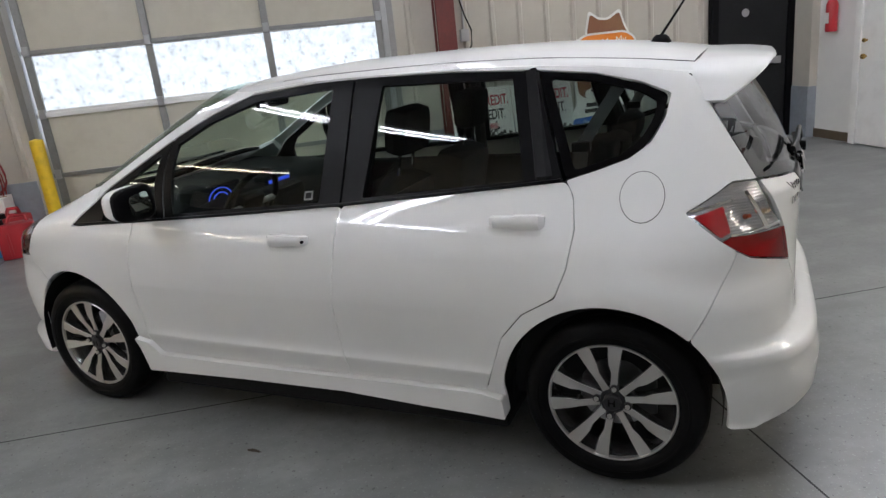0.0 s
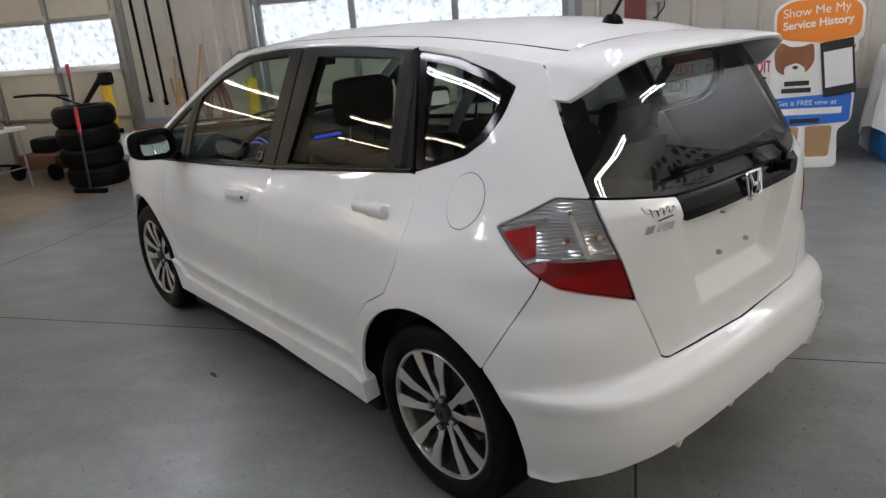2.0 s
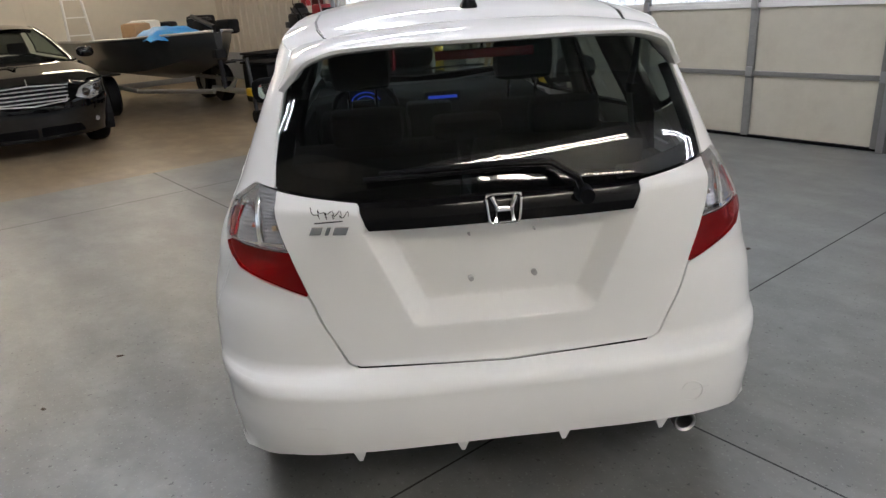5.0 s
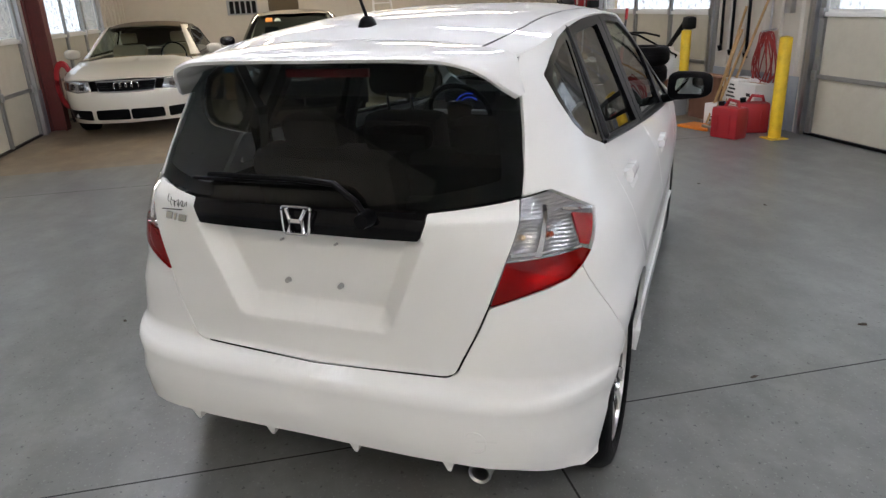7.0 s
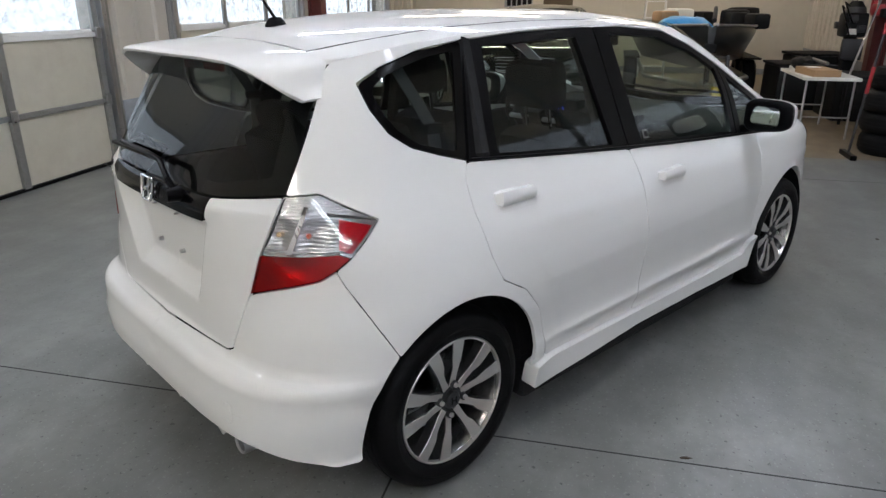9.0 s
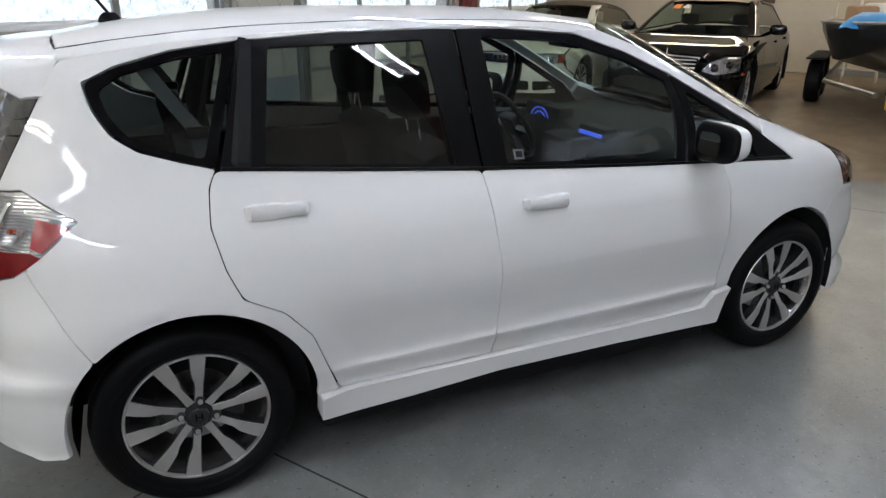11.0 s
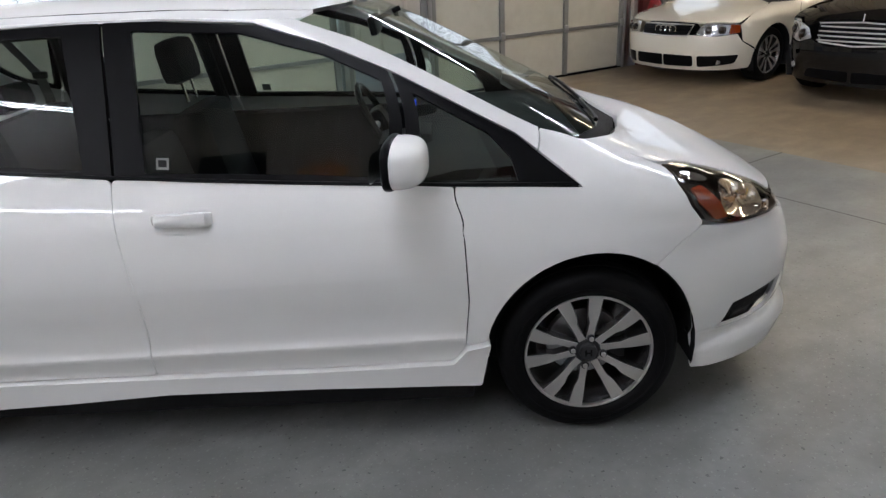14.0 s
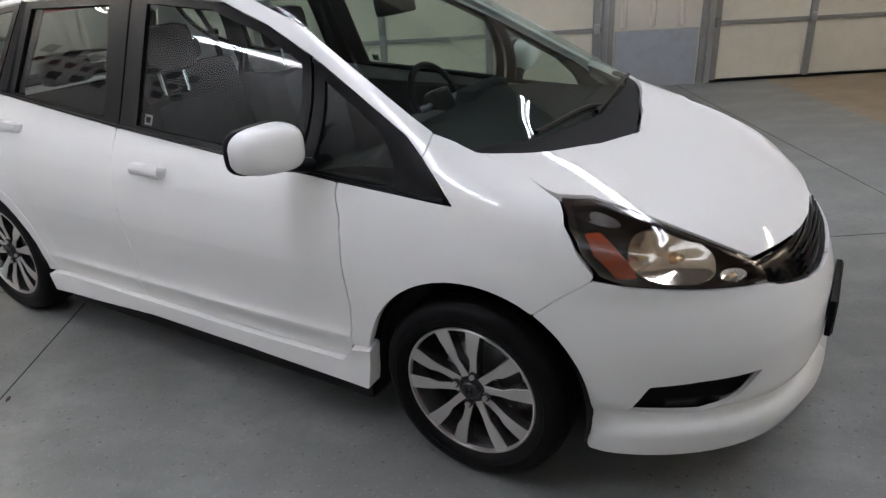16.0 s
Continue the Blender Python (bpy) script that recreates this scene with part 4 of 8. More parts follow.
        return -0.052 * min(lin(w + 0.012, w - 0.045, abs(p.y)), lin(0.645, 0.70, p.z), lin(0.925, 0.908, p.z))
    fold = []
    for k in range(24):
        z = 0.65 + 0.0115 * k
        w = 0.335 - (0.90 - z) * 0.42
        fold += [(G.sy(w + d, z), z) for d in (0.017, 0.010, -0.040, -0.049)]
    fold += [(-2.095 + 0.012 * k, z) for k in range(28) for z in (0.641, 0.648, 0.696, 0.703, 0.906, 0.911)]
    hatch = [("s", -2.1, 0.530), ("r", 0.40, 0.5405), ("r", 0.426, 0.552), ("r", 0.511, 0.742), ("r", 0.551, 0.86), ("r", 0.571, 1.014), ("r", 0.356, 0.990), ("r", 0.338, 0.916), ("s", -2.1, 0.916)]
    h = G.panel("tailgate", hatch, W, car, mirror="rear", push=dent, step=0.02, edge=0.017, round_by=0.008, extra=fold)
    band = [("s", -2.1, 0.919), ("r", 0.340, 0.919), ("r", 0.358, 0.990), ("s", -2.1, 0.990)]
    G.panel("tailgate_garnish", band, M["black_gloss"], h, mirror="rear", off=0.002, round_by=0.004)
    rw = [("s", -2.1, 0.993), ("r", 0.359, 0.993), ("r", 0.573, 1.018), ("r", 0.55, 1.18), ("r", 0.532, 1.255), ("r", 0.47, 1.335), ("s", -2.1, 1.355)]
    inner = [("s", -2.098, 1.035), ("r", 0.36, 1.035), ("r", 0.50, 1.06), ("r", 0.485, 1.18), ("r", 0.44, 1.27), ("s", -2.098, 1.29)]
    G.panel("rear_glass", rw, M["glass_rear"], h, mirror="rear", off=-0.002, thick=0, round_by=0.006, step=0.05, curve=rear_curve)
    for side in (1, -1):
        G.panel("glass_border", [("r", 0.30, 0.997), ("r", 0.371, 0.997), ("r", 0.58, 1.022), ("r", 0.547, 1.18), ("r", 0.528, 1.255), ("r", 0.48, 1.255), ("r", 0.50, 1.18), ("r", 0.525, 1.06), ("r", 0.36, 1.03), ("r", 0.30, 1.03)],
                M["black_trim"], h, side, off=-0.006, thick=0, round_by=0.01, gap=0)
    bump = ([("s", -2.1, 0.5295), ("r", 0.402, 0.540), ("r", 0.427, 0.551), ("r", 0.512, 0.741), ("r", 0.60, 0.770), (-1.655, 0.802), (-1.618, 0.829), (-1.604, 0.789), (-1.56, 0.70), (-1.492, 0.572)] + arc(-1.238, 0.302, 0.365, 135.5, 186, 12, 0.368)
            + [(-1.612, 0.258), (-1.68, 0.257), ("r", 0.735, 0.266), ("r", 0.68, 0.283), ("r", 0.60, 0.308), ("r", 0.45, 0.322), ("r", 0.25, 0.326), ("s", -2.1, 0.328)])
    shelf = [(-2.09 + 0.025 * k, z) for k in range(26) for z in (0.475, 0.492, 0.505, 0.515, 0.524, 0.533)]
    rb = G.panel("rear_bumper", bump, W, car, mirror="rear", round_by=0.008, thick=0.03, extra=shelf)
    for y in (-0.42, -0.14, 0.14, 0.42):
        bm = bmesh.new()
        p = G.at(G.sy(abs(y), 0.30), 0.30)
        z = 0.315 if abs(y) < 0.3 else 0.308
        top = [(p.x + 0.002, y - 0.020, z + 0.02), (p.x + 0.002, y + 0.020, z + 0.02), (p.x + 0.13, y + 0.012, z + 0.02), (p.x + 0.13, y - 0.012, z + 0.02)]
        low = [(p.x + 0.012, y - 0.005, z - 0.024), (p.x + 0.012, y + 0.005, z - 0.024), (p.x + 0.11, y + 0.004, z - 0.012), (p.x + 0.11, y - 0.004, z - 0.012)]
        vs = [bm.verts.new(q) for q in top + low]
        for f in ((0, 1, 2, 3), (4, 7, 6, 5), (0, 4, 5, 1), (1, 5, 6, 2), (2, 6, 7, 3), (3, 7, 4, 0)):
            bm.faces.new([vs[i] for i in f])
        part("diffuser_fin", bm, W, rb, smooth=True)
    for side in (1, -1):
        G.panel("reflector_line", [("r", 0.50, 0.40), ("r", 0.555, 0.40), ("r", 0.555, 0.405), ("r", 0.50, 0.405)], M["shade_white"], rb, side, off=0.001, thick=0, round_by=0, gap=0)


def tail_lamp(side):
    edge = [("r", 0.574, 1.014), (-1.60, 1.021), (-1.473, 0.946), (-1.578, 0.860), (-1.618, 0.831), (-1.655, 0.805), ("r", 0.60, 0.773), ("r", 0.514, 0.744), ("r", 0.553, 0.862)]
    base = G.panel("tail_lamp", edge, M["lamp_black"], car, side, off=-0.034, round_by=0.004, gap=0.0, thick=0.0, label="tail lamp with a clear upper and red lower lens")
    lower = (-1.603, 0.872)
    clear = [edge[0], edge[1], edge[2], edge[3], lower, edge[8]]
    red = [edge[8], lower, edge[3], edge[4], edge[5], edge[6], edge[7]]
    # grey metallised housing with fine ribs, two bulb wells and a bright divider behind the clear lens
    def wells(p):
        d = 0.0
        for y in (0.655, 0.592):
            d -= 0.024 * math.exp(-((p.y - y) / 0.026) ** 2 - ((p.z - 0.922) / 0.045) ** 2)
        return d
    G.panel("reflector", clear, M["lamp_ribbed"], base, side, off=-0.008, round_by=0.003, gap=0.0008, thick=0.02, step=0.007, edge=0.010, push=wells)
    G.panel("reflector", red, M["lamp_silver"], base, side, off=-0.008, round_by=0.003, gap=0.0008, thick=0.02, step=0.008, edge=0.010,
            push=lambda p: -0.018 * math.exp(-((p.y - 0.63) / 0.05) ** 2 - ((p.z - 0.83) / 0.03) ** 2))
    G.panel("side_reflector", [(-1.577, 0.958), (-1.497, 0.935), (-1.574, 0.872), (-1.600, 0.884)], M["lamp_red"], base, side, off=-0.003, round_by=0.003, gap=0.0, thick=0.006)
    for loop in ([("r", 0.629, 0.990), ("r", 0.622, 0.992), ("r", 0.618, 0.872), ("r", 0.632, 0.872)], [(-1.600, 0.976), (-1.484, 0.952), (-1.484, 0.946), (-1.600, 0.969)],
                 [("r", 0.566, 0.884), ("r", 0.62, 0.884), lower, (-1.60, 0.878), ("r", 0.62, 0.876), ("r", 0.565, 0.876)]):
        G.panel("bright_strip", loop, M["chrome"], base, side, off=-0.002, round_by=0.001, gap=0.0, thick=0.008, step=0.02)
    G.panel("clear_lens", clear, M["glass_lens"], base, side, off=0.003, round_by=0.003, gap=0.0006, thick=0.01)
    G.panel("red_lens", red, M["lens_red"], base, side, off=0.003, round_by=0.003, gap=0.0006, thick=0.01)
    for y, z in ((0.655, 0.922), (0.592, 0.922)):
        s = G.sy(y, z)
        p, n = G.at(s, z), G.normal(s, z)
        a, b = p - n * 0.034, p - n * 0.012
        part("bulb", rodded((a.x, a.y * side, a.z), (b.x, b.y * side, b.z), 0.010, 0.007), M["lamp_amber"] if y > 0.6 else M["bulb_warm"], base, smooth=True)


def head_lamp(side):
    pts = [("f", 0.651, 0.919), ("f", 0.595, 0.907), ("f", 0.571, 0.868), ("f", 0.531, 0.814), ("f", 0.451, 0.743), ("f", 0.431, 0.684), ("f", 0.534, 0.692), ("f", 0.642, 0.708), ("f", 0.708, 0.724), ("f", 0.726, 0.746), ("f", 0.737, 0.80), ("f", 0.721, 0.868), ("f", 0.669, 0.911)]
    base = G.panel("head_lamp", pts, M["lamp_black"], car, side, off=-0.05, round_by=0.004, gap=0.001, thick=0.0, label="black headlamp with chrome bowl and amber side lens")
    G.panel("lens", pts, M["glass_lens"], base, side, off=0.001, round_by=0.004, gap=0.001, thick=0.0)
    inner = grown(rounded(G.loop(pts), 0.004), -0.012)
    G.panel("bezel", pts, M["lamp_black"], base, side, off=-0.004, round_by=0.004, gap=0.001, thick=0.045, holes=[[("s", s, z) for s, z in inner]], step=0.03)

    def bowl(name, y, z, ry, rz, deep, off, mt):
        loop = [("f", y + ry * math.cos(k * math.pi / 12), z + rz * math.sin(k * math.pi / 12)) for k in range(24)]
        G.panel(name, loop, mt, base, side, off=off, round_by=0, gap=0, thick=0.004, step=0.010, edge=0.012,
                push=lambda p: -deep * max(0.0, 1 - ((p.y - y) / ry) ** 2 - ((p.z - z) / rz) ** 2) + 1e-6)
    bowl("reflector", 0.620, 0.785, 0.078, 0.070, 0.040, -0.008, M["lamp_bowl"])
    bowl("reflector", 0.515, 0.720, 0.034, 0.022, 0.012, -0.018, M["chrome"])
    bowl("reflector", 0.655, 0.885, 0.028, 0.018, 0.010, -0.014, M["chrome"])
    for y, z, r in ((0.610, 0.785, 0.011), (0.515, 0.720, 0.010), (0.655, 0.886, 0.008)):
        s = G.sy(y, z, False)
        p = G.at(s, z) - G.normal(s, z) * 0.028
        bm = bmesh.new()
        bmesh.ops.create_uvsphere(bm, u_segments=14, v_segments=10, radius=r, matrix=Matrix.Translation((p.x, p.y * side, p.z)))
        part("bulb", bm, M["bulb_warm"], base, smooth=True)
    G.panel("amber_lens", [("f", 0.716, 0.855), ("f", 0.694, 0.860), ("f", 0.702, 0.80), ("f", 0.690, 0.742), ("f", 0.712, 0.740), ("f", 0.729, 0.80)], M["lamp_amber"], base, side, off=-0.010, round_by=0.006, gap=0, thick=0.01)


def wing_mirror(side):
    c = Vector((0.622, 0.880 * side, 1.022))
    bm = bmesh.new()
    bmesh.ops.create_uvsphere(bm, u_segments=28, v_segments=18, radius=1.0)
    for v in bm.verts:
        x, y, z = v.co
        k = 0.62
        f = lambda a: math.copysign(abs(a) ** k, a)
        x, y, z = f(x), f(y), f(z)
        xx = 0.092 * x if x > 0 else 0.010 * x
        v.co = (xx - 0.014 * y * side, 0.112 * y, 0.070 * z * (1 - 0.10 * y * side) + 0.006 * y * side)
    bmesh.ops.translate(bm, verts=bm.verts, vec=c)
    body = part("wing_mirror", bm, W, car, smooth=True)
    bm = bmesh.new()
    bmesh.ops.create_uvsphere(bm, u_segments=24, v_segments=12, radius=1.0)
    for v in bm.verts:
        x, y, z = v.co
        f = lambda a: math.copysign(abs(a) ** 0.55, a)
        v.co = (0.020 * f(x) - 0.014 * f(y) * side, 0.1145 * f(y), 0.0725 * f(z) * (1 - 0.10 * f(y) * side) + 0.006 * f(y) * side)
    bmesh.ops.translate(bm, verts=bm.verts, vec=c + Vector((-0.006, 0, 0)))
    part("mirror_rim", bm, M["black_trim"], body, smooth=True)
    bm = bmesh.new()
    loop = rounded([(-0.076, -0.044), (0.076, -0.040), (0.073, 0.040), (-0.07, 0.044)], 0.03)
    vs = [bm.verts.new((0, a, b)) for a, b in loop]
    bm.faces.new(vs)
    bmesh.ops.rotate(bm, verts=bm.verts, cent=(0, 0, 0), matrix=Matrix.Rotation(radians(17 * side), 3, "Z") @ Matrix.Rotation(radians(6), 3, "Y"))
    bmesh.ops.translate(bm, verts=bm.verts, vec=c + Vector((-0.046, 0, 0)))
    part("mirror_glass", bm, M["mirror"], body)
    bm = bmesh.new()
    tube(bm, [(0.68, 0.74 * side, 0.94), (0.67, 0.78 * side, 0.952), (0.65, 0.83 * side, 0.968), (0.63, 0.86 * side, 0.975)], 0.024, 10)
    part("mirror_arm", bm, M["black_trim"], body, smooth=True)


def wheel(cx, side, owner=None, y=0.79, size=1.0):
    y = y * side
    hub = empty("wheel", Matrix.Translation((cx, y, 0.305 * size)) @ (Matrix() if side > 0 else Matrix.Rotation(math.pi, 4, "Z")) @ Matrix.Diagonal((size, size, size, 1)), "", "")
    hub.parent = owner or car
    bm = bmesh.new()
    lathe(bm, [(0.214, -0.008), (0.220, 0.002), (0.238, 0.011), (0.262, 0.012), (0.284, 0.004), (0.296, -0.010), (0.3035, -0.028), (0.305, -0.06), (0.3055, -0.10), (0.305, -0.14), (0.3035, -0.172), (0.292, -0.19), (0.262, -0.20), (0.206, -0.19)], 72)
    part("tyre", bm, M["tyre"], hub, "black road tyre", smooth=True)
    bm = bmesh.new()
    lathe(bm, [(0.246, 0.0118), (0.2475, 0.0132), (0.252, 0.0135), (0.2535, 0.0124)], 72)
    part("sidewall_bead", bm, M["tyre"], hub, smooth=True)
    for k in range(4):
        bm = bmesh.new()
        r = 0.3052
        lathe(bm, [(r - 0.006, -0.045 - k * 0.034), (r + 0.0012, -0.046 - k * 0.034), (r + 0.0012, -0.068 - k * 0.034), (r - 0.006, -0.069 - k * 0.034)], 60)
        part("tread_rib", bm, M["tyre"], hub, smooth=False)
    bm = bmesh.new()
    lathe(bm, [(0.203, -0.05), (0.2065, -0.006), (0.2085, 0.0), (0.2135, 0.001), (0.2165, -0.003), (0.216, -0.012)], 72)
    part("rim", bm, M["alloy"], hub, smooth=True)
    bm = bmesh.new()
    lathe(bm, [(0.206, -0.012), (0.198, -0.03), (0.192, -0.06), (0.182, -0.12), (0.174, -0.16), (0.0, -0.165)], 48)
    part("rim_barrel", bm, M["graphite"], hub, smooth=True)
    bm = bmesh.new()
    lathe(bm, [(0.0, -0.09), (0.125, -0.09), (0.13, -0.1), (0.13, -0.11), (0.0, -0.11)], 40)
    part("brake_disc", bm, M["steel"], hub, smooth=True)
    bm = bmesh.new()
    box(bm, -0.14, -0.06, -0.085, -0.065, -0.06, 0.07, 0.01)
    part("brake_caliper", bm, M["alloy_dark"], hub)
    # ten broad machined spokes over dark sides, in five pairs
    rr = [0.044, 0.08, 0.112, 0.138, 0.175, 0.209]
    hh = [-0.020, -0.016, -0.010, -0.005, -0.003, -0.003]
    wa = [0.0125, 0.0110, 0.0118, 0.0215, 0.0262, 0.0290]
    wb = [0.0120, 0.0105, 0.0102, 0.0118, 0.0140, 0.0165]

    def spoke_mesh(top_off, grow, deep):
        bm = bmesh.new()
        a = [bm.verts.new((r, y + top_off, -w - grow)) for r, y, w in zip(rr, hh, wa)]
        b = [bm.verts.new((r, y + top_off, w + grow)) for r, y, w in zip(rr, hh, wb)]
        c = [bm.verts.new((r, y + top_off - deep, -w - grow)) for r, y, w in zip(rr, hh, wa)]
        d = [bm.verts.new((r, y + top_off - deep, w + grow)) for r, y, w in zip(rr, hh, wb)]
        for i in range(5):
            bm.faces.new((a[i], a[i + 1], b[i + 1], b[i]))
            bm.faces.new((a[i], c[i], c[i + 1], a[i + 1]))
            bm.faces.new((b[i], b[i + 1], d[i + 1], d[i]))
        return bm
    bright = dark = None
    for k in range(10):
        a = math.radians(36 * k + (1.2 if k % 2 else -1.2) + 10)
        m = Matrix.Rotation(a, 4, "Y") @ (Matrix() if k % 2 else Matrix.Diagonal((1, 1, -1, 1)))
        if bright is None:
            sp = part("spoke", spoke_mesh(0.0, 0.0, 0.004), M["alloy"], hub, "machined silver spoke")
            sd = part("spoke_side", spoke_mesh(-0.0035, 0.0025, 0.034), M["graphite"], hub)
            bright, dark = sp.data, sd.data
        else:
            sp, sd = new("spoke", bright), new("spoke_side", dark)
            sp.parent = sd.parent = hub
        sp.matrix_basis = sd.matrix_basis = m
    bm = bmesh.new()
    lathe(bm, [(0.0, -0.004), (0.026, -0.005), (0.031, -0.009), (0.032, -0.021), (0.044, -0.0215), (0.047, -0.027), (0.05, -0.05)], 8)
    cap = part("hub_cap", bm, M["alloy_dark"], hub, smooth=True)
    for k in range(4):
        a = math.radians(90 * k + 10)
        x, z = 0.052 * math.cos(a), 0.052 * math.sin(a)
        bm = bmesh.new()
        rod(bm, (x, -0.03, z), (x, -0.010, z), 0.0135, 0.0135, 16)
        part("lug_seat", bm, M["alloy_dark"], hub)
        bm = bmesh.new()
        rod(bm, (x, -0.03, z), (x, -0.002, z), 0.0096, 0.0080, 6)
        part("lug_nut", bm, M["alloy"], hub)
    for dx in (-0.009, 0.009):
        bm = boxed(dx - 0.003, dx + 0.003, -0.006, -0.0028, -0.012, 0.012, 0.001)
        part("cap_mark", bm, M["black_trim"], hub)
    part("cap_mark", boxed(-0.009, 0.009, -0.006, -0.0028, -0.002, 0.002), M["black_trim"], hub)
    return hub


def top_of_car():
    ye = lambda x: G.width(eave(x)) * (1.0 if x > -1.2 else (1 - ((-1.2 - x) / max(-1.2 - G.rear(eave(x)), 0.05)) ** 3.3) ** (1 / 3.3))
    ditch = lambda x: min(0.455, ye(x) - 0.06) - (0.03 * ramp(-1.2, -1.5, x))
    xs = [0.10, -0.1, -0.4, -0.7, -1.0, -1.2, -1.35, -1.475]
    mid = [(0.50, 0.0), (0.485, 0.15), (0.44, 0.28), (0.36, 0.40)] + [(x, ditch(x) - 0.004) for x in xs] + [(-1.495, 0.20), (-1.50, 0.0)]
    top_sheet("roof", mid, roof_height, W, car)
    for side in (1, -1):
        edge = [(0.36, 0.405)] + [(x, ditch(x) + 0.004) for x in xs] + [(x, ye(x) + 0.002) for x in xs[::-1]] + [(0.2, ye(0.2)), (0.33, 0.49)]
        ob = top_sheet("roof_edge", edge, roof_height, W, car, mirror=False)
        if side < 0:
            me = ob.data.copy()
            me.transform(Matrix.Diagonal((1, -1, 1, 1)))
            me.flip_normals()
            ob.data = me
        bm = bmesh.new()
        tube(bm, [(x, side * ditch(x), roof_height(x, ditch(x)) - 0.004) for x in xs], 0.006, 6)
        part("roof_ditch", bm, M["black_trim"], car)
    # spoiler over the rear glass, with a fin down each side
    bm = bmesh.new()
    fr = [(-1.498, 0.0, 1.395), (-1.497, 0.2, 1.390), (-1.488, 0.36, 1.377), (-1.472, 0.455, 1.363), (-1.468, 0.504, 1.348), (-1.495, 0.522, 1.303), (-1.513, 0.541, 1.256)]
    tr = [(-1.722, 0.0, 1.362), (-1.719, 0.2, 1.363), (-1.703, 0.36, 1.358), (-1.683, 0.445, 1.338), (-1.655, 0.482, 1.312), (-1.618, 0.510, 1.282), (-1.572, 0.542, 1.252)]
    fx, fz, tx, tz = (table([(p[1], p[i]) for p in q]) for q, i in ((fr, 0), (fr, 2), (tr, 0), (tr, 2)))
    fy = table([(k, p[1]) for k, p in enumerate(fr)])
    ty = table([(k, p[1]) for k, p in enumerate(tr)])
    rows = []
    for k in range(-24, 25):
        q = abs(k) / 4
        sg = 1 if k >= 0 else -1
        f = Vector((fx(fy(q)), fy(q), fz(fy(q))))
        t = Vector((tx(ty(q)), ty(q), tz(ty(q))))
        phi = radians(62) * ramp(2.2, 4.6, q)
        n = Vector((0, math.sin(phi), math.cos(phi)))
        th = 0.036 * (1 - 0.55 * ramp(4.5, 6, q))
        prof = [f, f.lerp(t, 0.3) + n * 0.004, f.lerp(t, 0.6) + n * 0.006, f.lerp(t, 0.88) + n * 0.004, f.lerp(t, 0.97) + n * 0.001, t - n * 0.005, f.lerp(t, 0.97) - n * 0.014, f.lerp(t, 0.7) - n * (th * 0.8), f.lerp(t, 0.35) - n * th, f - n * th]
        rows.append([bm.verts.new((p.x, p.y * sg, p.z)) for p in prof])
    for a, b in zip(rows, rows[1:]):
        for i in range(len(a) - 1):
            bm.faces.new((a[i], a[i + 1], b[i + 1], b[i]))
    bm.faces.new(rows[0])
    bm.faces.new(rows[-1])
    sp = part("roof_spoiler", bm, W, car, smooth=True)
    part("high_brake_lamp", boxed(-1.60, -1.585, -0.13, 0.13, 1.302, 1.326, 0.003), M["lamp_red"], sp)
    bm = bmesh.new()
    lathe(bm, [(0.0, 0.022), (0.012, 0.022), (0.020, 0.012), (0.026, -0.004), (0.026, -0.01)], 20, Matrix.Translation((-1.325, 0, 1.432)) @ Matrix.Diagonal((1.5, 1, 1, 1)), "Z")
    an = part("aerial", bm, M["black_trim"], car, smooth=True)
    part("aerial_mast", rodded((-1.325, 0, 1.448), (-1.47, 0, 1.655), 0.0055, 0.003), M["black_trim"], an, smooth=True)


def letters(name, text, size, m, material, parent, depth=0.002, bold=0.0):
    cu = bpy.data.curves.new(name, "FONT")
    cu.body = text
    cu.size = size
    cu.align_x, cu.align_y = "CENTER", "CENTER"
    cu.extrude = depth
    cu.offset = bold
    tmp = bpy.data.objects.new(name, cu)
    scene.collection.objects.link(tmp)
    dg = bpy.context.evaluated_depsgraph_get()
    me = bpy.data.meshes.new_from_object(tmp.evaluated_get(dg))
    bpy.data.objects.remove(tmp)
    bpy.data.curves.remove(cu)
    me.materials.clear()
    me.materials.append(material)
    ob = new(name, me)
    ob.parent = parent
    ob.matrix_basis = m
    return ob


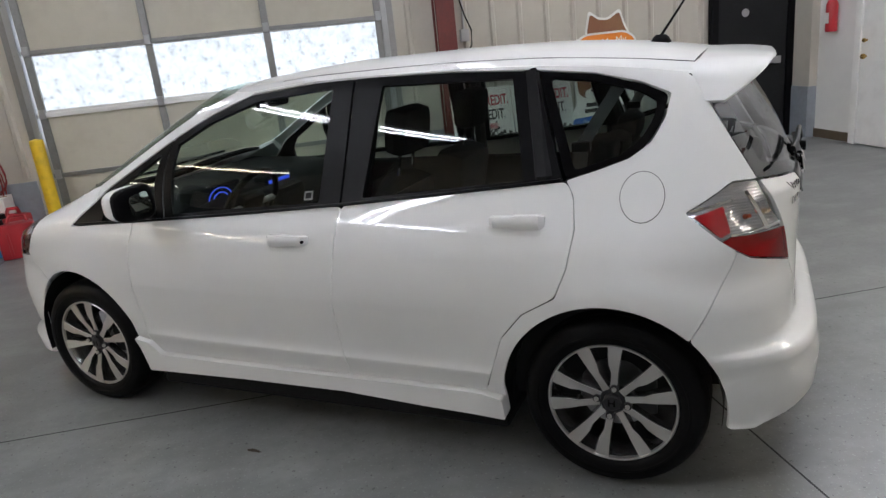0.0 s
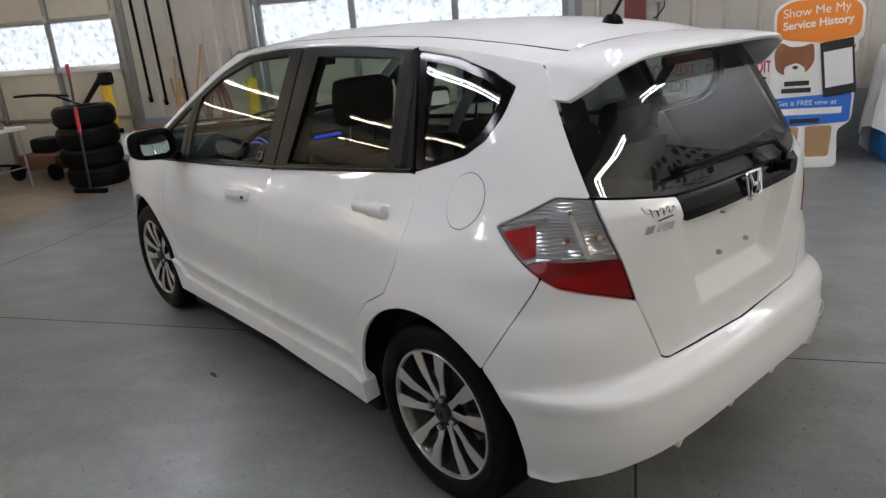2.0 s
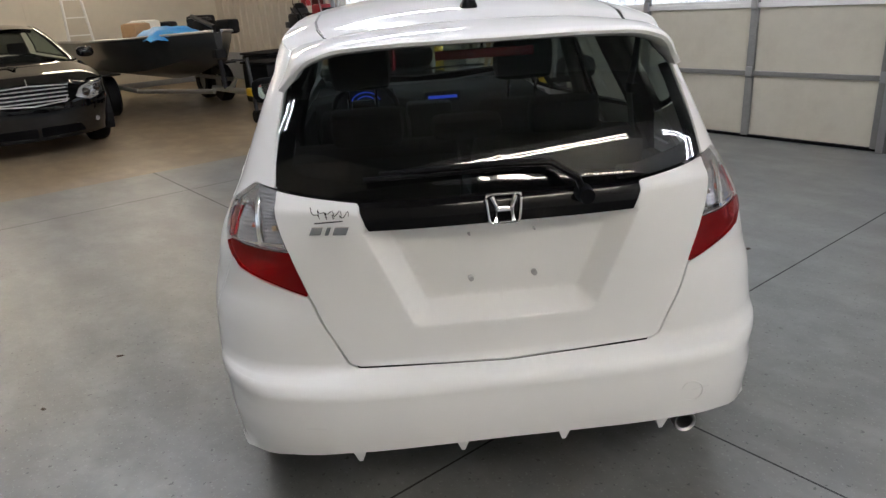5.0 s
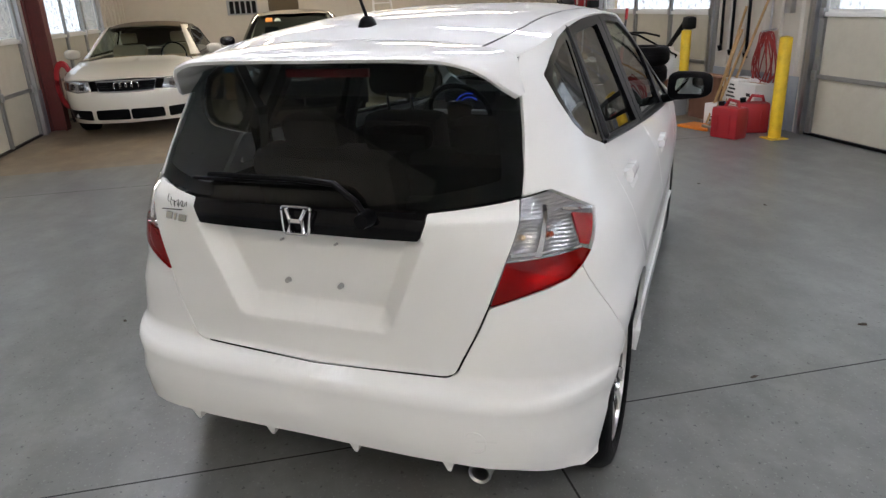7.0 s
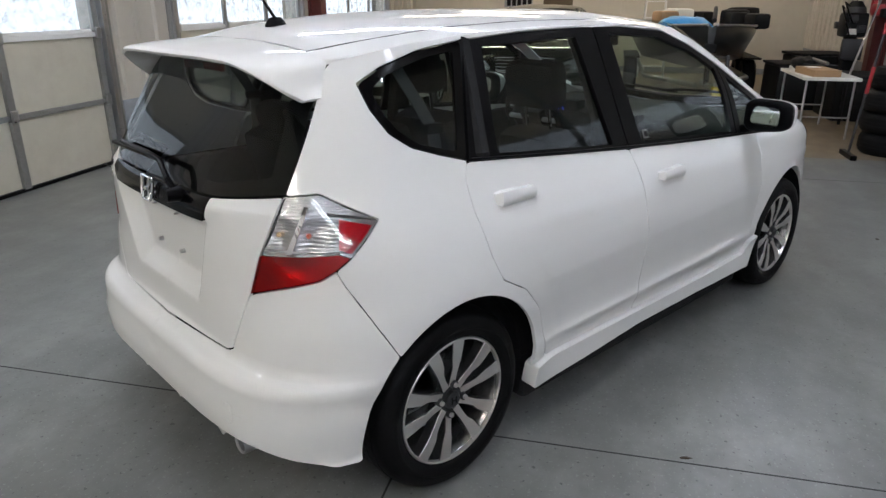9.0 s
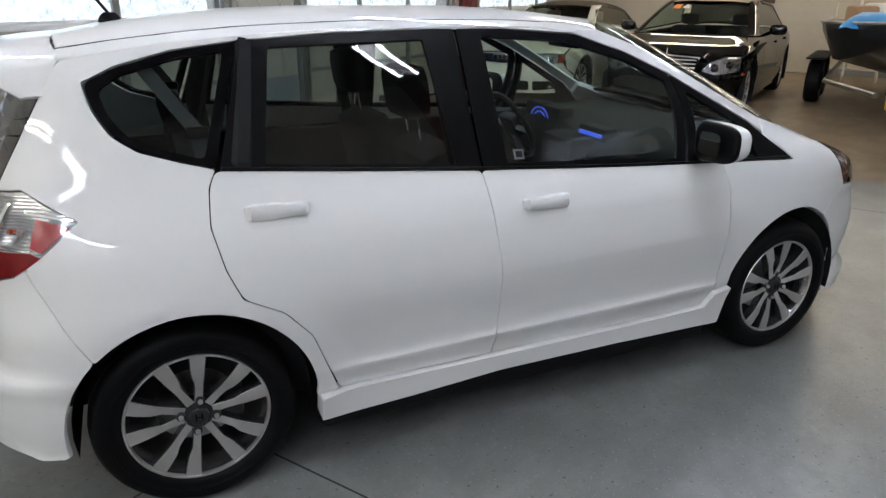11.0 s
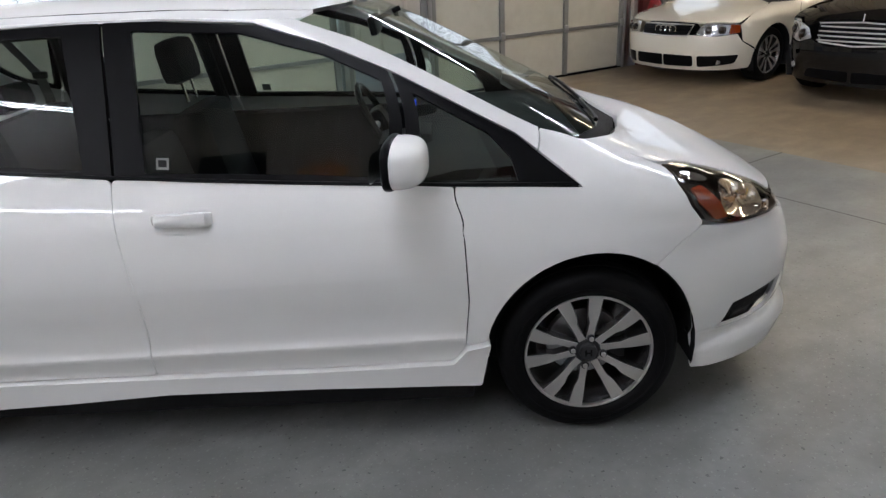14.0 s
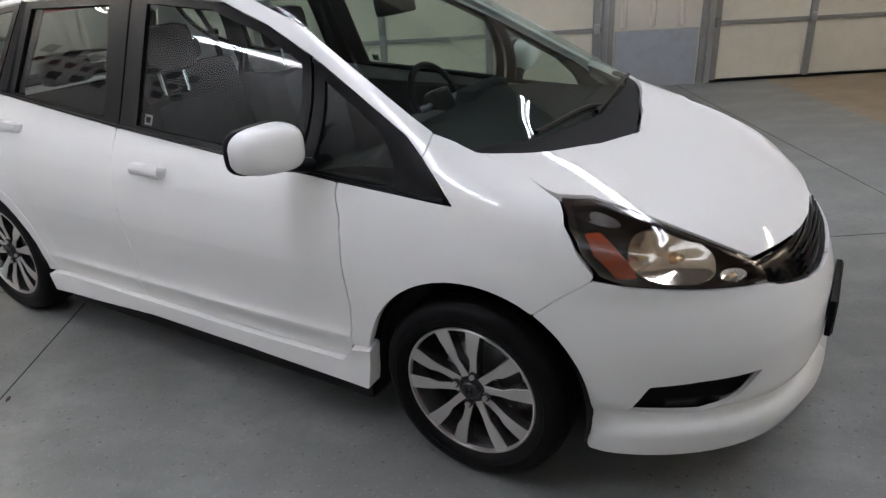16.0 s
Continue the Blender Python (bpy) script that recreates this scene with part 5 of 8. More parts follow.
def rear_details():
    # emblem: a rounded chrome frame with two posts and a bar
    tilt = pose(-1.822, 0, 0.957, 0, 8, 0) @ Matrix.Diagonal((1, 0.87, 0.87, 1))
    em = empty("emblem", tilt, "", "")
    em.parent = car
    bm = bmesh.new()
    loop = rounded([(-0.052, 0.042), (0.052, 0.042), (0.043, -0.042), (-0.043, -0.042)], 0.014)
    tube(bm, [(0, a, b) for a, b in loop], 0.0045, 8, True)
    part("emblem_frame", bm, M["chrome"], em, smooth=True)
    for sgn in (1, -1):
        bm = bmesh.new()
        tube(bm, [(0, 0.034 * sgn, 0.036), (-0.003, 0.020 * sgn, 0.004), (0, 0.026 * sgn, -0.036)], 0.0075, 8)
        part("emblem_post", bm, M["chrome"], em, smooth=True)
    part("emblem_bar", boxed(-0.006, 0.003, -0.022, 0.022, -0.008, 0.006, 0.003), M["chrome"], em)
    # chrome model lettering as plain bars, with a thin scripted mark over it
    for w, y in ((0.030, 0.470), (0.011, 0.440), (0.036, 0.408)):
        p = G.at(G.sy(y, 0.925), 0.925)
        bm = boxed(-0.003, 0.003, -w / 2, w / 2, -0.011, 0.011, 0.002)
        bmesh.ops.transform(bm, verts=bm.verts, matrix=Matrix.Translation((p.x - 0.003, y, 0.925)) @ Matrix.Rotation(radians(-12), 4, "Z") @ Matrix(((1, 0, 0, 0), (0, 1, -0.45, 0), (0, 0, 1, 0), (0, 0, 0, 1))))
        part("model_badge", bm, M["chrome"], car)
    bm = bmesh.new()
    pts = []
    for k in range(70):
        q = k / 69
        y = 0.478 - 0.090 * q + 0.006 * math.sin(q * 31)
        z = 0.968 + 0.010 * math.sin(q * 27 + 0.6) * (1 - 0.6 * q) + 0.005 * math.sin(q * 61) - 0.004 * q
        pts.append((G.at(G.sy(y, z), z).x - 0.0025, y, z))
    tube(bm, pts, 0.0009, 5)
    part("script_mark", bm, M["black_trim"], car)
    part("script_underline", boxed(-1.80, -1.796, 0.40, 0.47, 0.951, 0.953, 0, ), M["black_trim"], car)
    for y in (0.085, -0.085):
        for z, x in ((0.757, -1.772), (0.882, -1.776)):
            r = 0.0085 if z < 0.8 else 0.004
            part("plate_screw", rodded((x + 0.008, y, z), (x - 0.006, y, z), r, r * 0.8, 10), M["steel"], car)
    # wiper
    bm = bmesh.new()
    tube(bm, [(-1.815, -0.20, 0.985), (-1.825, -0.185, 1.02), (-1.815, -0.12, 1.062), (-1.805, 0.0, 1.066), (-1.795, 0.16, 1.062), (-1.775, 0.30, 1.055)], 0.009, 8)
    wp = part("rear_wiper", bm, M["black_trim"], car, smooth=True)
    part("wiper_blade", boxed(-1.80, -1.785, -0.05, 0.34, 1.045, 1.055, 0.003), M["black_trim"], wp)
    part("wiper_pivot", rodded((-1.80, -0.205, 0.975), (-1.845, -0.205, 0.975), 0.024, 0.019, 16), M["black_trim"], wp, smooth=True)
    for yy, zz in ((-0.50, 0.40),):
        p = G.at(G.sy(abs(yy), zz), zz)
        bm = bmesh.new()
        tube(bm, [(p.x - 0.001, yy + 0.030 * math.cos(a * math.pi / 12), zz + 0.030 * math.sin(a * math.pi / 12)) for a in range(24)], 0.0016, 4, True)
        part("tow_cover_seam", bm, M["shade_white"], car)
    # exhaust
    bm = bmesh.new()
    lathe(bm, [(0.022, 0.0), (0.024, -0.155), (0.030, -0.16), (0.032, -0.155), (0.032, 0.0)], 28, Matrix.Translation((-1.68, -0.50, 0.282)), "X")
    part("exhaust_pipe", bm, M["steel"], car, smooth=True)


M["belt_grey"] = mat("belt_grey", (0.10, 0.10, 0.105), 0.8, grain=0.3, grain_scale=300)
M["sticker"] = mat("sticker", (0.14, 0.145, 0.14), 0.6)


def cabin():
    bm = bmesh.new()
    box(bm, -1.50, 1.80, -0.46, 0.46, 0.135, 0.26, 0.01)
    # wide low box added to block light and darken the floor below the sills
    box(bm, -0.86, 0.83, -0.752, 0.752, 0.13, 0.262, 0.02)
    part("floor_pan", bm, M["black_soft"], car)
    # boxes added under nose and tail to deepen the shade there
    part("undertray", boxed(1.60, 1.86, -0.42, 0.42, 0.20, 0.26, 0.02), M["black_soft"], car)
    part("undertray", boxed(-1.72, -1.50, -0.46, 0.46, 0.235, 0.30, 0.03), M["black_soft"], car)
    for side in (1, -1):
        bm = bmesh.new()
        box(bm, -1.5, 1.05, side * 0.655, side * 0.70, 0.26, 0.90, 0.015)
        part("door_trim", bm, M["black_soft"], car)
        bm = bmesh.new()
        tube(bm, [(-0.30, side * 0.64, 0.5), (-0.31, side * 0.655, 0.95), (-0.34, side * 0.56, 1.26), (-0.36, side * 0.50, 1.40)], 0.03, 8)
        part("inner_pillar", bm, M["black_soft"], car)
        bm = bmesh.new()
        tube(bm, [(-1.02, side * 0.66, 0.9), (-1.03, side * 0.655, 1.05), (-0.99, side * 0.56, 1.25), (-0.97, side * 0.50, 1.38)], 0.045, 8)
        part("inner_pillar", bm, M["black_soft"], car)
        # front seat
        seat = empty("front_seat", pose(-0.02, 0.355 * side, 0), "", "")
        seat.parent = car
        part("seat_cushion", boxed(-0.20, 0.32, -0.25, 0.25, 0.36, 0.56, 0.07), M["seat_cloth"], seat, smooth=True)
        part("seat_back", boxed(-0.09, 0.09, -0.205, 0.205, 0.0, 0.50, 0.075, Matrix.Translation((-0.20, 0, 0.52)) @ Matrix.Rotation(radians(-13), 4, "Y")), M["seat_cloth"], seat, smooth=True)
        part("headrest", boxed(-0.055, 0.055, -0.13, 0.13, 0.0, 0.19, 0.05, Matrix.Translation((-0.355, 0, 1.10)) @ Matrix.Rotation(radians(-8), 4, "Y")), M["seat_cloth"], seat, smooth=True)
        for yy in (-0.06, 0.06):
            part("headrest_post", rodded((-0.335, yy, 1.02), (-0.355, yy, 1.13), 0.007), M["chrome"], seat)
        # rear seat belt with its guide, and a small sticker low in the front window
        bm = bmesh.new()
        path = [(-1.26, 0.545, 1.325), (-1.19, 0.56, 1.22), (-1.13, 0.565, 1.13), (-1.12, 0.58, 1.02), (-1.13, 0.60, 0.90)]
        rows = [[bm.verts.new((x + dx, (y + dy) * side, z)) for dx, dy in ((-0.024, 0), (0.024, 0), (0.024, -0.004), (-0.024, -0.004))] for x, y, z in path]
        for p, q in zip(rows, rows[1:]):
            for i in range(4):
                bm.faces.new((p[i], p[(i + 1) % 4], q[(i + 1) % 4], q[i]))
        belt_ob = part("seat_belt", bm, M["belt_grey"], car, smooth=False)
        part("belt_guide", boxed(-1.165, -1.10, *sorted((side * 0.555, side * 0.585)), 1.115, 1.15, 0.01), M["black_trim"], belt_ob, smooth=True)
        st = G.panel("window_sticker", [(-0.125, 0.995), (-0.085, 0.993), (-0.085, 1.025), (-0.125, 1.027)], M["sticker"], car, side, off=-0.010, thick=0, gap=0, round_by=0)
        G.panel("sticker_print", [(-0.118, 1.001), (-0.092, 0.999), (-0.092, 1.019), (-0.118, 1.021)], M["black_soft"], st, side, off=-0.0085, thick=0, gap=0, round_by=0)
    rs = empty("rear_seat", pose(-0.78, 0, 0), "", "")
    rs.parent = car
    part("seat_cushion", boxed(-0.16, 0.34, -0.62, 0.62, 0.36, 0.55, 0.06), M["seat_cloth"], rs, smooth=True)
    for yy, w in ((0.32, 0.30), (-0.32, 0.30)):
        part("seat_back", boxed(-0.08, 0.08, yy - w, yy + w, 0.0, 0.52, 0.06, Matrix.Translation((-0.2, 0, 0.5)) @ Matrix.Rotation(radians(-16), 4, "Y")), M["seat_cloth"], rs, smooth=True)
    for yy in (-0.33, 0.33, 0.0):
        h = 0.12 if yy else 0.08
        part("headrest", boxed(-0.05, 0.05, yy - 0.12, yy + 0.12, 0, h, 0.04, Matrix.Translation((-0.36, 0, 1.01)) @ Matrix.Rotation(radians(-12), 4, "Y")), M["seat_cloth"], rs, smooth=True)
    part("parcel_floor", boxed(-1.72, -1.08, -0.6, 0.6, 0.52, 0.56, 0.02), M["black_soft"], car)
    # dashboard
    bm = bmesh.new()
    rows = []
    for k in range(-10, 11):
        y = 0.66 * k / 10
        hood = 0.055 * math.exp(-((y - 0.36) / 0.20) ** 2)
        prof = [(0.62, 0.45), (0.56, 0.70), (0.60, 0.84), (0.66, 0.90 + hood), (0.80, 0.93 + hood * 0.8), (1.0, 0.935), (1.25, 0.945), (1.3, 0.80)]
        rows.append([bm.verts.new((x, y, z)) for x, z in prof])
    for a, b in zip(rows, rows[1:]):
        for i in range(len(a) - 1):
            bm.faces.new((a[i], a[i + 1], b[i + 1], b[i]))
    part("dashboard", bm, M["black_soft"], car, smooth=True)
    for r, a0, a1 in ((0.062, 15, 165), (0.040, 30, 150)):
        bm = bmesh.new()
        tube(bm, [(0.640, 0.36 + r * 1.35 * math.cos(radians(a0 + (a1 - a0) * k / 16)), 0.905 + r * math.sin(radians(a0 + (a1 - a0) * k / 16))) for k in range(17)], 0.0028, 6)
        part("dial_ring", bm, M["blue_glow"], car)
    part("radio_display", boxed(0.632, 0.642, -0.175, -0.005, 0.902, 0.918, 0.002), M["blue_glow"], car)
    part("instrument_cowl", boxed(0.646, 0.74, 0.19, 0.53, 0.87, 0.985, 0.03), M["black_soft"], car, smooth=True)
    part("radio_panel", boxed(0.643, 0.72, -0.20, 0.02, 0.86, 0.945, 0.02), M["black_soft"], car, smooth=True)
    part("centre_console", boxed(0.50, 0.66, -0.13, 0.13, 0.42, 0.9, 0.03), M["black_soft"], car)
    col = Matrix.Translation((0.47, 0.36, 0.885)) @ Matrix.Rotation(radians(-28), 4, "Y")
    bm = bmesh.new()
    tube(bm, [tuple(col @ Vector((0, 0.178 * math.cos(a * math.pi / 20), 0.178 * math.sin(a * math.pi / 20)))) for a in range(40)], 0.015, 8, True)
    st = part("steering_wheel", bm, M["black_trim"], car, smooth=True)
    part("wheel_hub", boxed(-0.02, 0.04, -0.075, 0.075, -0.06, 0.055, 0.02, col), M["black_trim"], st)
    for a in (0, 180, 270):
        q = Vector((0, math.cos(radians(a)), math.sin(radians(a))))
        part("wheel_spoke", rodded(tuple(col @ (q * 0.06)), tuple(col @ (q * 0.17)), 0.014), M["steel"], st)
    part("inside_mirror", boxed(-0.015, 0.015, -0.12, 0.12, -0.035, 0.035, 0.014, Matrix.Translation((0.52, 0, 1.33)) @ Matrix.Rotation(radians(-10), 4, "Y")), M["black_trim"], car, smooth=True)
    part("mirror_stem", rodded((0.53, 0, 1.35), (0.62, 0, 1.385), 0.01), M["black_trim"], car)
    def lining(x, y):
        return roof_height(x, y) - 0.03
    top_sheet("headlining", [(0.40, 0.0), (0.30, 0.40), (0.0, 0.46), (-1.3, 0.44), (-1.42, 0.0)], lining, M["black_soft"], car, step=0.12)
    for y0, y1, s0 in ((0.50, -0.04, 0.0), (0.02, -0.44, 0.006)):
        bm = bmesh.new()
        pts = []
        for k in range(9):
            y = y0 + (y1 - y0) * k / 8
            z = 0.992 + 0.014 * math.sin(math.pi * (k / 8) ** 0.7) + 0.035 * (abs(y) / 0.6) ** 2 + s0
            s = G.sy(abs(y), z, False)
            p = G.at(s, z) + G.normal(s, z) * 0.004
            pts.append((p.x, math.copysign(p.y, y), p.z))
        tube(bm, pts, 0.008, 6)
        wp = part("front_wiper", bm, M["black_trim"], car, smooth=True)
    part("plate_holder", boxed(2.10, 2.118, -0.16, 0.16, 0.40, 0.52, 0.004), M["black_trim"], car)
    part("number_plate_blank", boxed(2.118, 2.122, -0.15, 0.15, 0.405, 0.515, 0.002), M["black_trim"], car)


both(doors)
both(frames)
both(flanks)
ends()
both(tail_lamp)
both(head_lamp)
both(wing_mirror)
for cx in (1.215, -1.243):
    for sd in (1, -1):
        wheel(cx, sd, y=0.776 if cx > 0 else 0.79)
top_of_car()
rear_details()
cabin()


# ---- parked cars behind ----
M["paint_cream"] = mat("paint_cream", (0.72, 0.68, 0.58), 0.25, coat=1.0)
M["paint_black"] = mat("paint_black", (0.003, 0.003, 0.0035), 0.4, coat=1.0, spec=0.0)
M["canvas_tan"] = mat("canvas_tan", (0.10, 0.075, 0.045), 0.9, grain=0.4, grain_scale=200, bump=0.3)
M["leather_tan"] = mat("leather_tan", (0.36, 0.27, 0.17), 0.6, grain=0.2)
M["paper_white"] = mat("paper_white", (0.78, 0.77, 0.74), 0.7, stain=0.15, stain_scale=6)
M["ink_red"] = mat("ink_red", (0.50, 0.02, 0.04), 0.6)
M["ink_black"] = mat("ink_black", (0.012, 0.012, 0.012), 0.6)
M["brown_print"] = mat("brown_print", (0.20, 0.075, 0.03), 0.6, stain=0.6, stain_scale=5, dark=(0.30, 0.17, 0.07))
M["pink"] = mat("pink", (0.72, 0.42, 0.42), 0.7)
M["orange"] = mat("orange", (0.75, 0.22, 0.02), 0.5)
M["blue"] = mat("blue", (0.02, 0.13, 0.50), 0.5)
M["blue_tarp"] = mat("blue_tarp", (0.02, 0.22, 0.55), 0.4, grain=0.2, bump=0.5, bump_scale=12)
M["card"] = mat("card", (0.36, 0.22, 0.11), 0.8, grain=0.2, stain=0.3)
M["card_dark"] = mat("card_dark", (0.18, 0.08, 0.045), 0.8, grain=0.4, grain_scale=12)
M["wood"] = mat("wood", (0.42, 0.26, 0.11), 0.6, grain=0.4, grain_scale=18)
M["red_plastic"] = mat("red_plastic", (0.33, 0.012, 0.018), 0.4, stain=0.35, stain_scale=6, dark=(0.2, 0.02, 0.02), bump=0.1, bump_scale=60)
M["red_cord"] = mat("red_cord", (0.26, 0.02, 0.018), 0.5)
M["white_plastic"] = mat("white_plastic", (0.70, 0.69, 0.64), 0.45, stain=0.2, stain_scale=5)
M["sheet"] = mat("sheet", (0.78, 0.77, 0.75), 0.8, bump=0.3, bump_scale=30)
M["grey_plastic"] = mat("grey_plastic", (0.3, 0.31, 0.31), 0.5)
M["hull"] = mat("hull", (0.018, 0.02, 0.02), 0.3, coat=0.5, stain=0.4, stain_scale=4, dark=(0.06, 0.055, 0.05))
M["purple"] = mat("purple", (0.12, 0.05, 0.25), 0.5)
M["brass"] = mat("brass", (0.55, 0.36, 0.12), 0.25, metal=1.0)
M["engine"] = mat("engine", (0.006, 0.006, 0.0065), 0.55, spec=0.2, grain=0.3, bump=0.4, bump_scale=40)


def saloon(name, at_u, at_v, paint, label, L, soft_top):
    """A parked car that faces the camera's end of the room. L: its tables."""
    ob = empty(name, ROOM @ pose(at_u, at_v, 0, 0, 0, 180), label, "car")
    k = Skin(L["width"], L["rear"], L["front"], L["from"], rear_from=-1.3, p_front=L["p"], p_rear=lambda z: 3.6)
    fx, rx, r = L["axle"], L["axle_r"], L["r"]
    zb, top = L["belt"], L["deck"]
    for sd in (1, -1):
        side = ([("s", -2.0, zb), ("s", -1.0, zb + 0.005), (0.0, zb + 0.003), (0.75, zb)] + L["shoulder"] + [("f", L["half"] * 0.90, top - 0.005), ("f", L["half"] * 0.905, top - 0.10), ("f", L["half"] * 0.93, 0.52), (fx + 0.33, 0.42)]
                + arc(fx, r, r + 0.05, 15, 180) + [(fx - r - 0.06, 0.2), (rx + r + 0.06, 0.2)] + arc(rx, r, r + 0.05, 0, 180) + [("s", -1.75, 0.25), ("s", -2.0, 0.3)])
        k.panel("body_side", side, paint, ob, sd, round_by=0.01, step=0.09, edge=0.06)
        win = L["window"]
        k.panel("window_frame", grown_xz(win, 0.035), M["black_gloss"], ob, sd, holes=[win], off=-0.002, round_by=0.01, step=0.12)
        k.panel("side_window", win, M["glass_clear"], ob, sd, off=-0.008, thick=0, gap=-0.01, round_by=0.01, step=0.12)
        for x in L["seams"]:
            k.panel("door_seam", [(x, 0.3), (x + 0.008, 0.3), (x + 0.02, zb - 0.02), (x + 0.012, zb - 0.02)], M["black_trim"], ob, sd, off=0.001, thick=0, gap=0, round_by=0)
        for x in L["handles"]:
            part("door_handle", boxed(x - 0.1, x + 0.1, sd * (k.width(zb - 0.1) - 0.01), sd * (k.width(zb - 0.1) + 0.025), zb - 0.12, zb - 0.09, 0.01), paint, ob)
        lamp = L["lamp"]
        base = k.panel("head_lamp", lamp, M["lamp_clear"], ob, sd, off=-0.012, thick=0, gap=0.0, round_by=0.02, step=0.05)
        k.panel("lens", lamp, M["glass_lens"], base, sd, off=0.003, thick=0.01, gap=0.0, round_by=0.02, step=0.06)
        for y, z, rr in L["bulbs"]:
            s = k.sy(y, z, False)
            p = k.at(s, z) - k.normal(s, z) * 0.02
            bm = bmesh.new()
            bmesh.ops.create_uvsphere(bm, u_segments=16, v_segments=10, radius=rr, matrix=Matrix.Translation((p.x, p.y * sd, p.z)))
            part("projector", bm, M["lamp_black"], base, smooth=True)
        k.panel("indicator", L["amber"], M["lamp_amber"], base, sd, off=0.006, thick=0.004, gap=0, round_by=0.006)
        for pts in L["vents"]:
            k.panel("air_intake", pts, M["black_trim"], ob, sd, off=0.003, thick=0.004, gap=0, round_by=0.02)
        f = L["fog"]
        p = k.at(k.sy(f[0], f[1], False), f[1])
        part("fog_lamp", rodded((p.x - 0.02, p.y * sd, p.z), (p.x + 0.008, p.y * sd, p.z), 0.032, 0.028, 16), M["lamp_clear"], ob, smooth=True)
        m = L["mirror"]
        bm = bmesh.new()
        bmesh.ops.create_uvsphere(bm, u_segments=16, v_segments=10, radius=1.0)
        for v in bm.verts:
            f3 = lambda a: math.copysign(abs(a) ** 0.7, a)
            v.co = (m[0] + 0.07 * f3(v.co.x), sd * m[1] + 0.11 * f3(v.co.y), m[2] + 0.07 * f3(v.co.z))
        part("wing_mirror", bm, paint, ob, smooth=True)
        for cx in (fx, rx):
            wheel(cx, sd, ob, L["half"] - 0.06, r / 0.305)
            bm = bmesh.new()
            lathe(bm, [(r + 0.052, (L["half"] - 0.02) * sd), (r + 0.06, 0.4 * sd), (0, 0.4 * sd)], 24, Matrix.Translation((cx, 0, r)))
            bmesh.ops.bisect_plane(bm, geom=bm.verts[:] + bm.edges[:] + bm.faces[:], plane_co=(0, 0, 0.16), plane_no=(0, 0, -1), clear_outer=True)
            part("wheel_arch_liner", bm, M["black_soft"], ob)
    k.panel("rear", [("s", -2.1, zb), ("s", -1.99, zb), ("s", -1.99, 0.3), ("s", -2.1, 0.3)], paint, ob, mirror="rear", round_by=0)
    hb = L["half"]
    k.panel("front_bumper", [("s", 2.2, L["nose"])] + [("f", hb * 0.3, L["nose"])] + L["under_lamp"] + [("f", hb * 0.925, 0.52), (fx + 0.335, 0.40)] + arc(fx, r, r + 0.05, 12, -8, 3) + [(fx + r + 0.06, 0.2), ("f", hb * 0.6, 0.19), ("s", 2.2, 0.18)], paint, ob, mirror="front", step=0.07, round_by=0.01)
    k.panel("bonnet", L["bonnet"], paint, ob, mirror="front", step=0.07, round_by=0.01)
    k.panel("windscreen", L["screen"], M["glass_front"], ob, mirror="front", off=-0.004, thick=0, step=0.1, round_by=0)
    for sd in (1, -1):
        k.panel("windscreen_pillar", L["pillar"], paint, ob, sd, step=0.08, round_by=0)
    top_sheet("roof", L["roof"], L["roof_z"], M["canvas_tan"] if soft_top else paint, ob, step=0.12, thick=0.05)
    top_sheet("boot_lid", L["boot"], lambda x, y: zb + 0.02 + 0.05 * (1 - (y / 0.9) ** 2), paint, ob, step=0.15)
    top_sheet("rear_screen", L["back"], L["back_z"], M["canvas_tan"] if soft_top else M["glass_dark"], ob, step=0.1)
    # cabin floor and seats
    part("cabin_floor", boxed(-1.7, 1.2, -0.72, 0.72, 0.2, 0.5), M["black_soft"], ob)
    tr = M["leather_tan"] if soft_top else M["seat_cloth"]
    for sd in (1, -1):
        part("seat", boxed(-0.35, -0.15, sd * 0.37 - 0.25, sd * 0.37 + 0.25, 0.5, 1.05, 0.07), tr, ob, smooth=True)
        part("headrest", boxed(-0.36, -0.26, sd * 0.37 - 0.12, sd * 0.37 + 0.12, 1.06, 1.22, 0.04), tr, ob, smooth=True)
    part("dashboard", boxed(0.5, 1.0, -0.7, 0.7, 0.6, zb - 0.02, 0.06), M["black_soft"], ob, smooth=True)
    bm = bmesh.new()
    tube(bm, [(0.42, 0.37 + 0.18 * math.cos(a * math.pi / 10), 0.9 + 0.18 * math.sin(a * math.pi / 10)) for a in range(20)], 0.014, 6, True)
    part("steering_wheel", bm, M["black_trim"], ob, smooth=True)
    # grille
    g = k.panel("grille", L["grille"], M["black_trim"], ob, mirror="front", off=0.004, thick=0.004, round_by=0.02, step=0.06)
    frame_pts = [(p[1], p[2]) if p[0] == "f" else (0.0, p[2]) for p in L["grille"]]
    bm = bmesh.new()
    ring = [k.at(k.sy(max(y, 0.0), z, False), z) + Vector((0.012, 0, 0)) for y, z in frame_pts]
    tube(bm, [tuple(p) for p in ring] + [(p.x, -p.y, p.z) for p in ring[::-1]], 0.009, 6)
    part("grille_frame", bm, M["alloy"], g, smooth=True)
    zs = [p[2] for p in L["grille"]]
    wg = max(p[1] for p in L["grille"] if p[0] == "f")
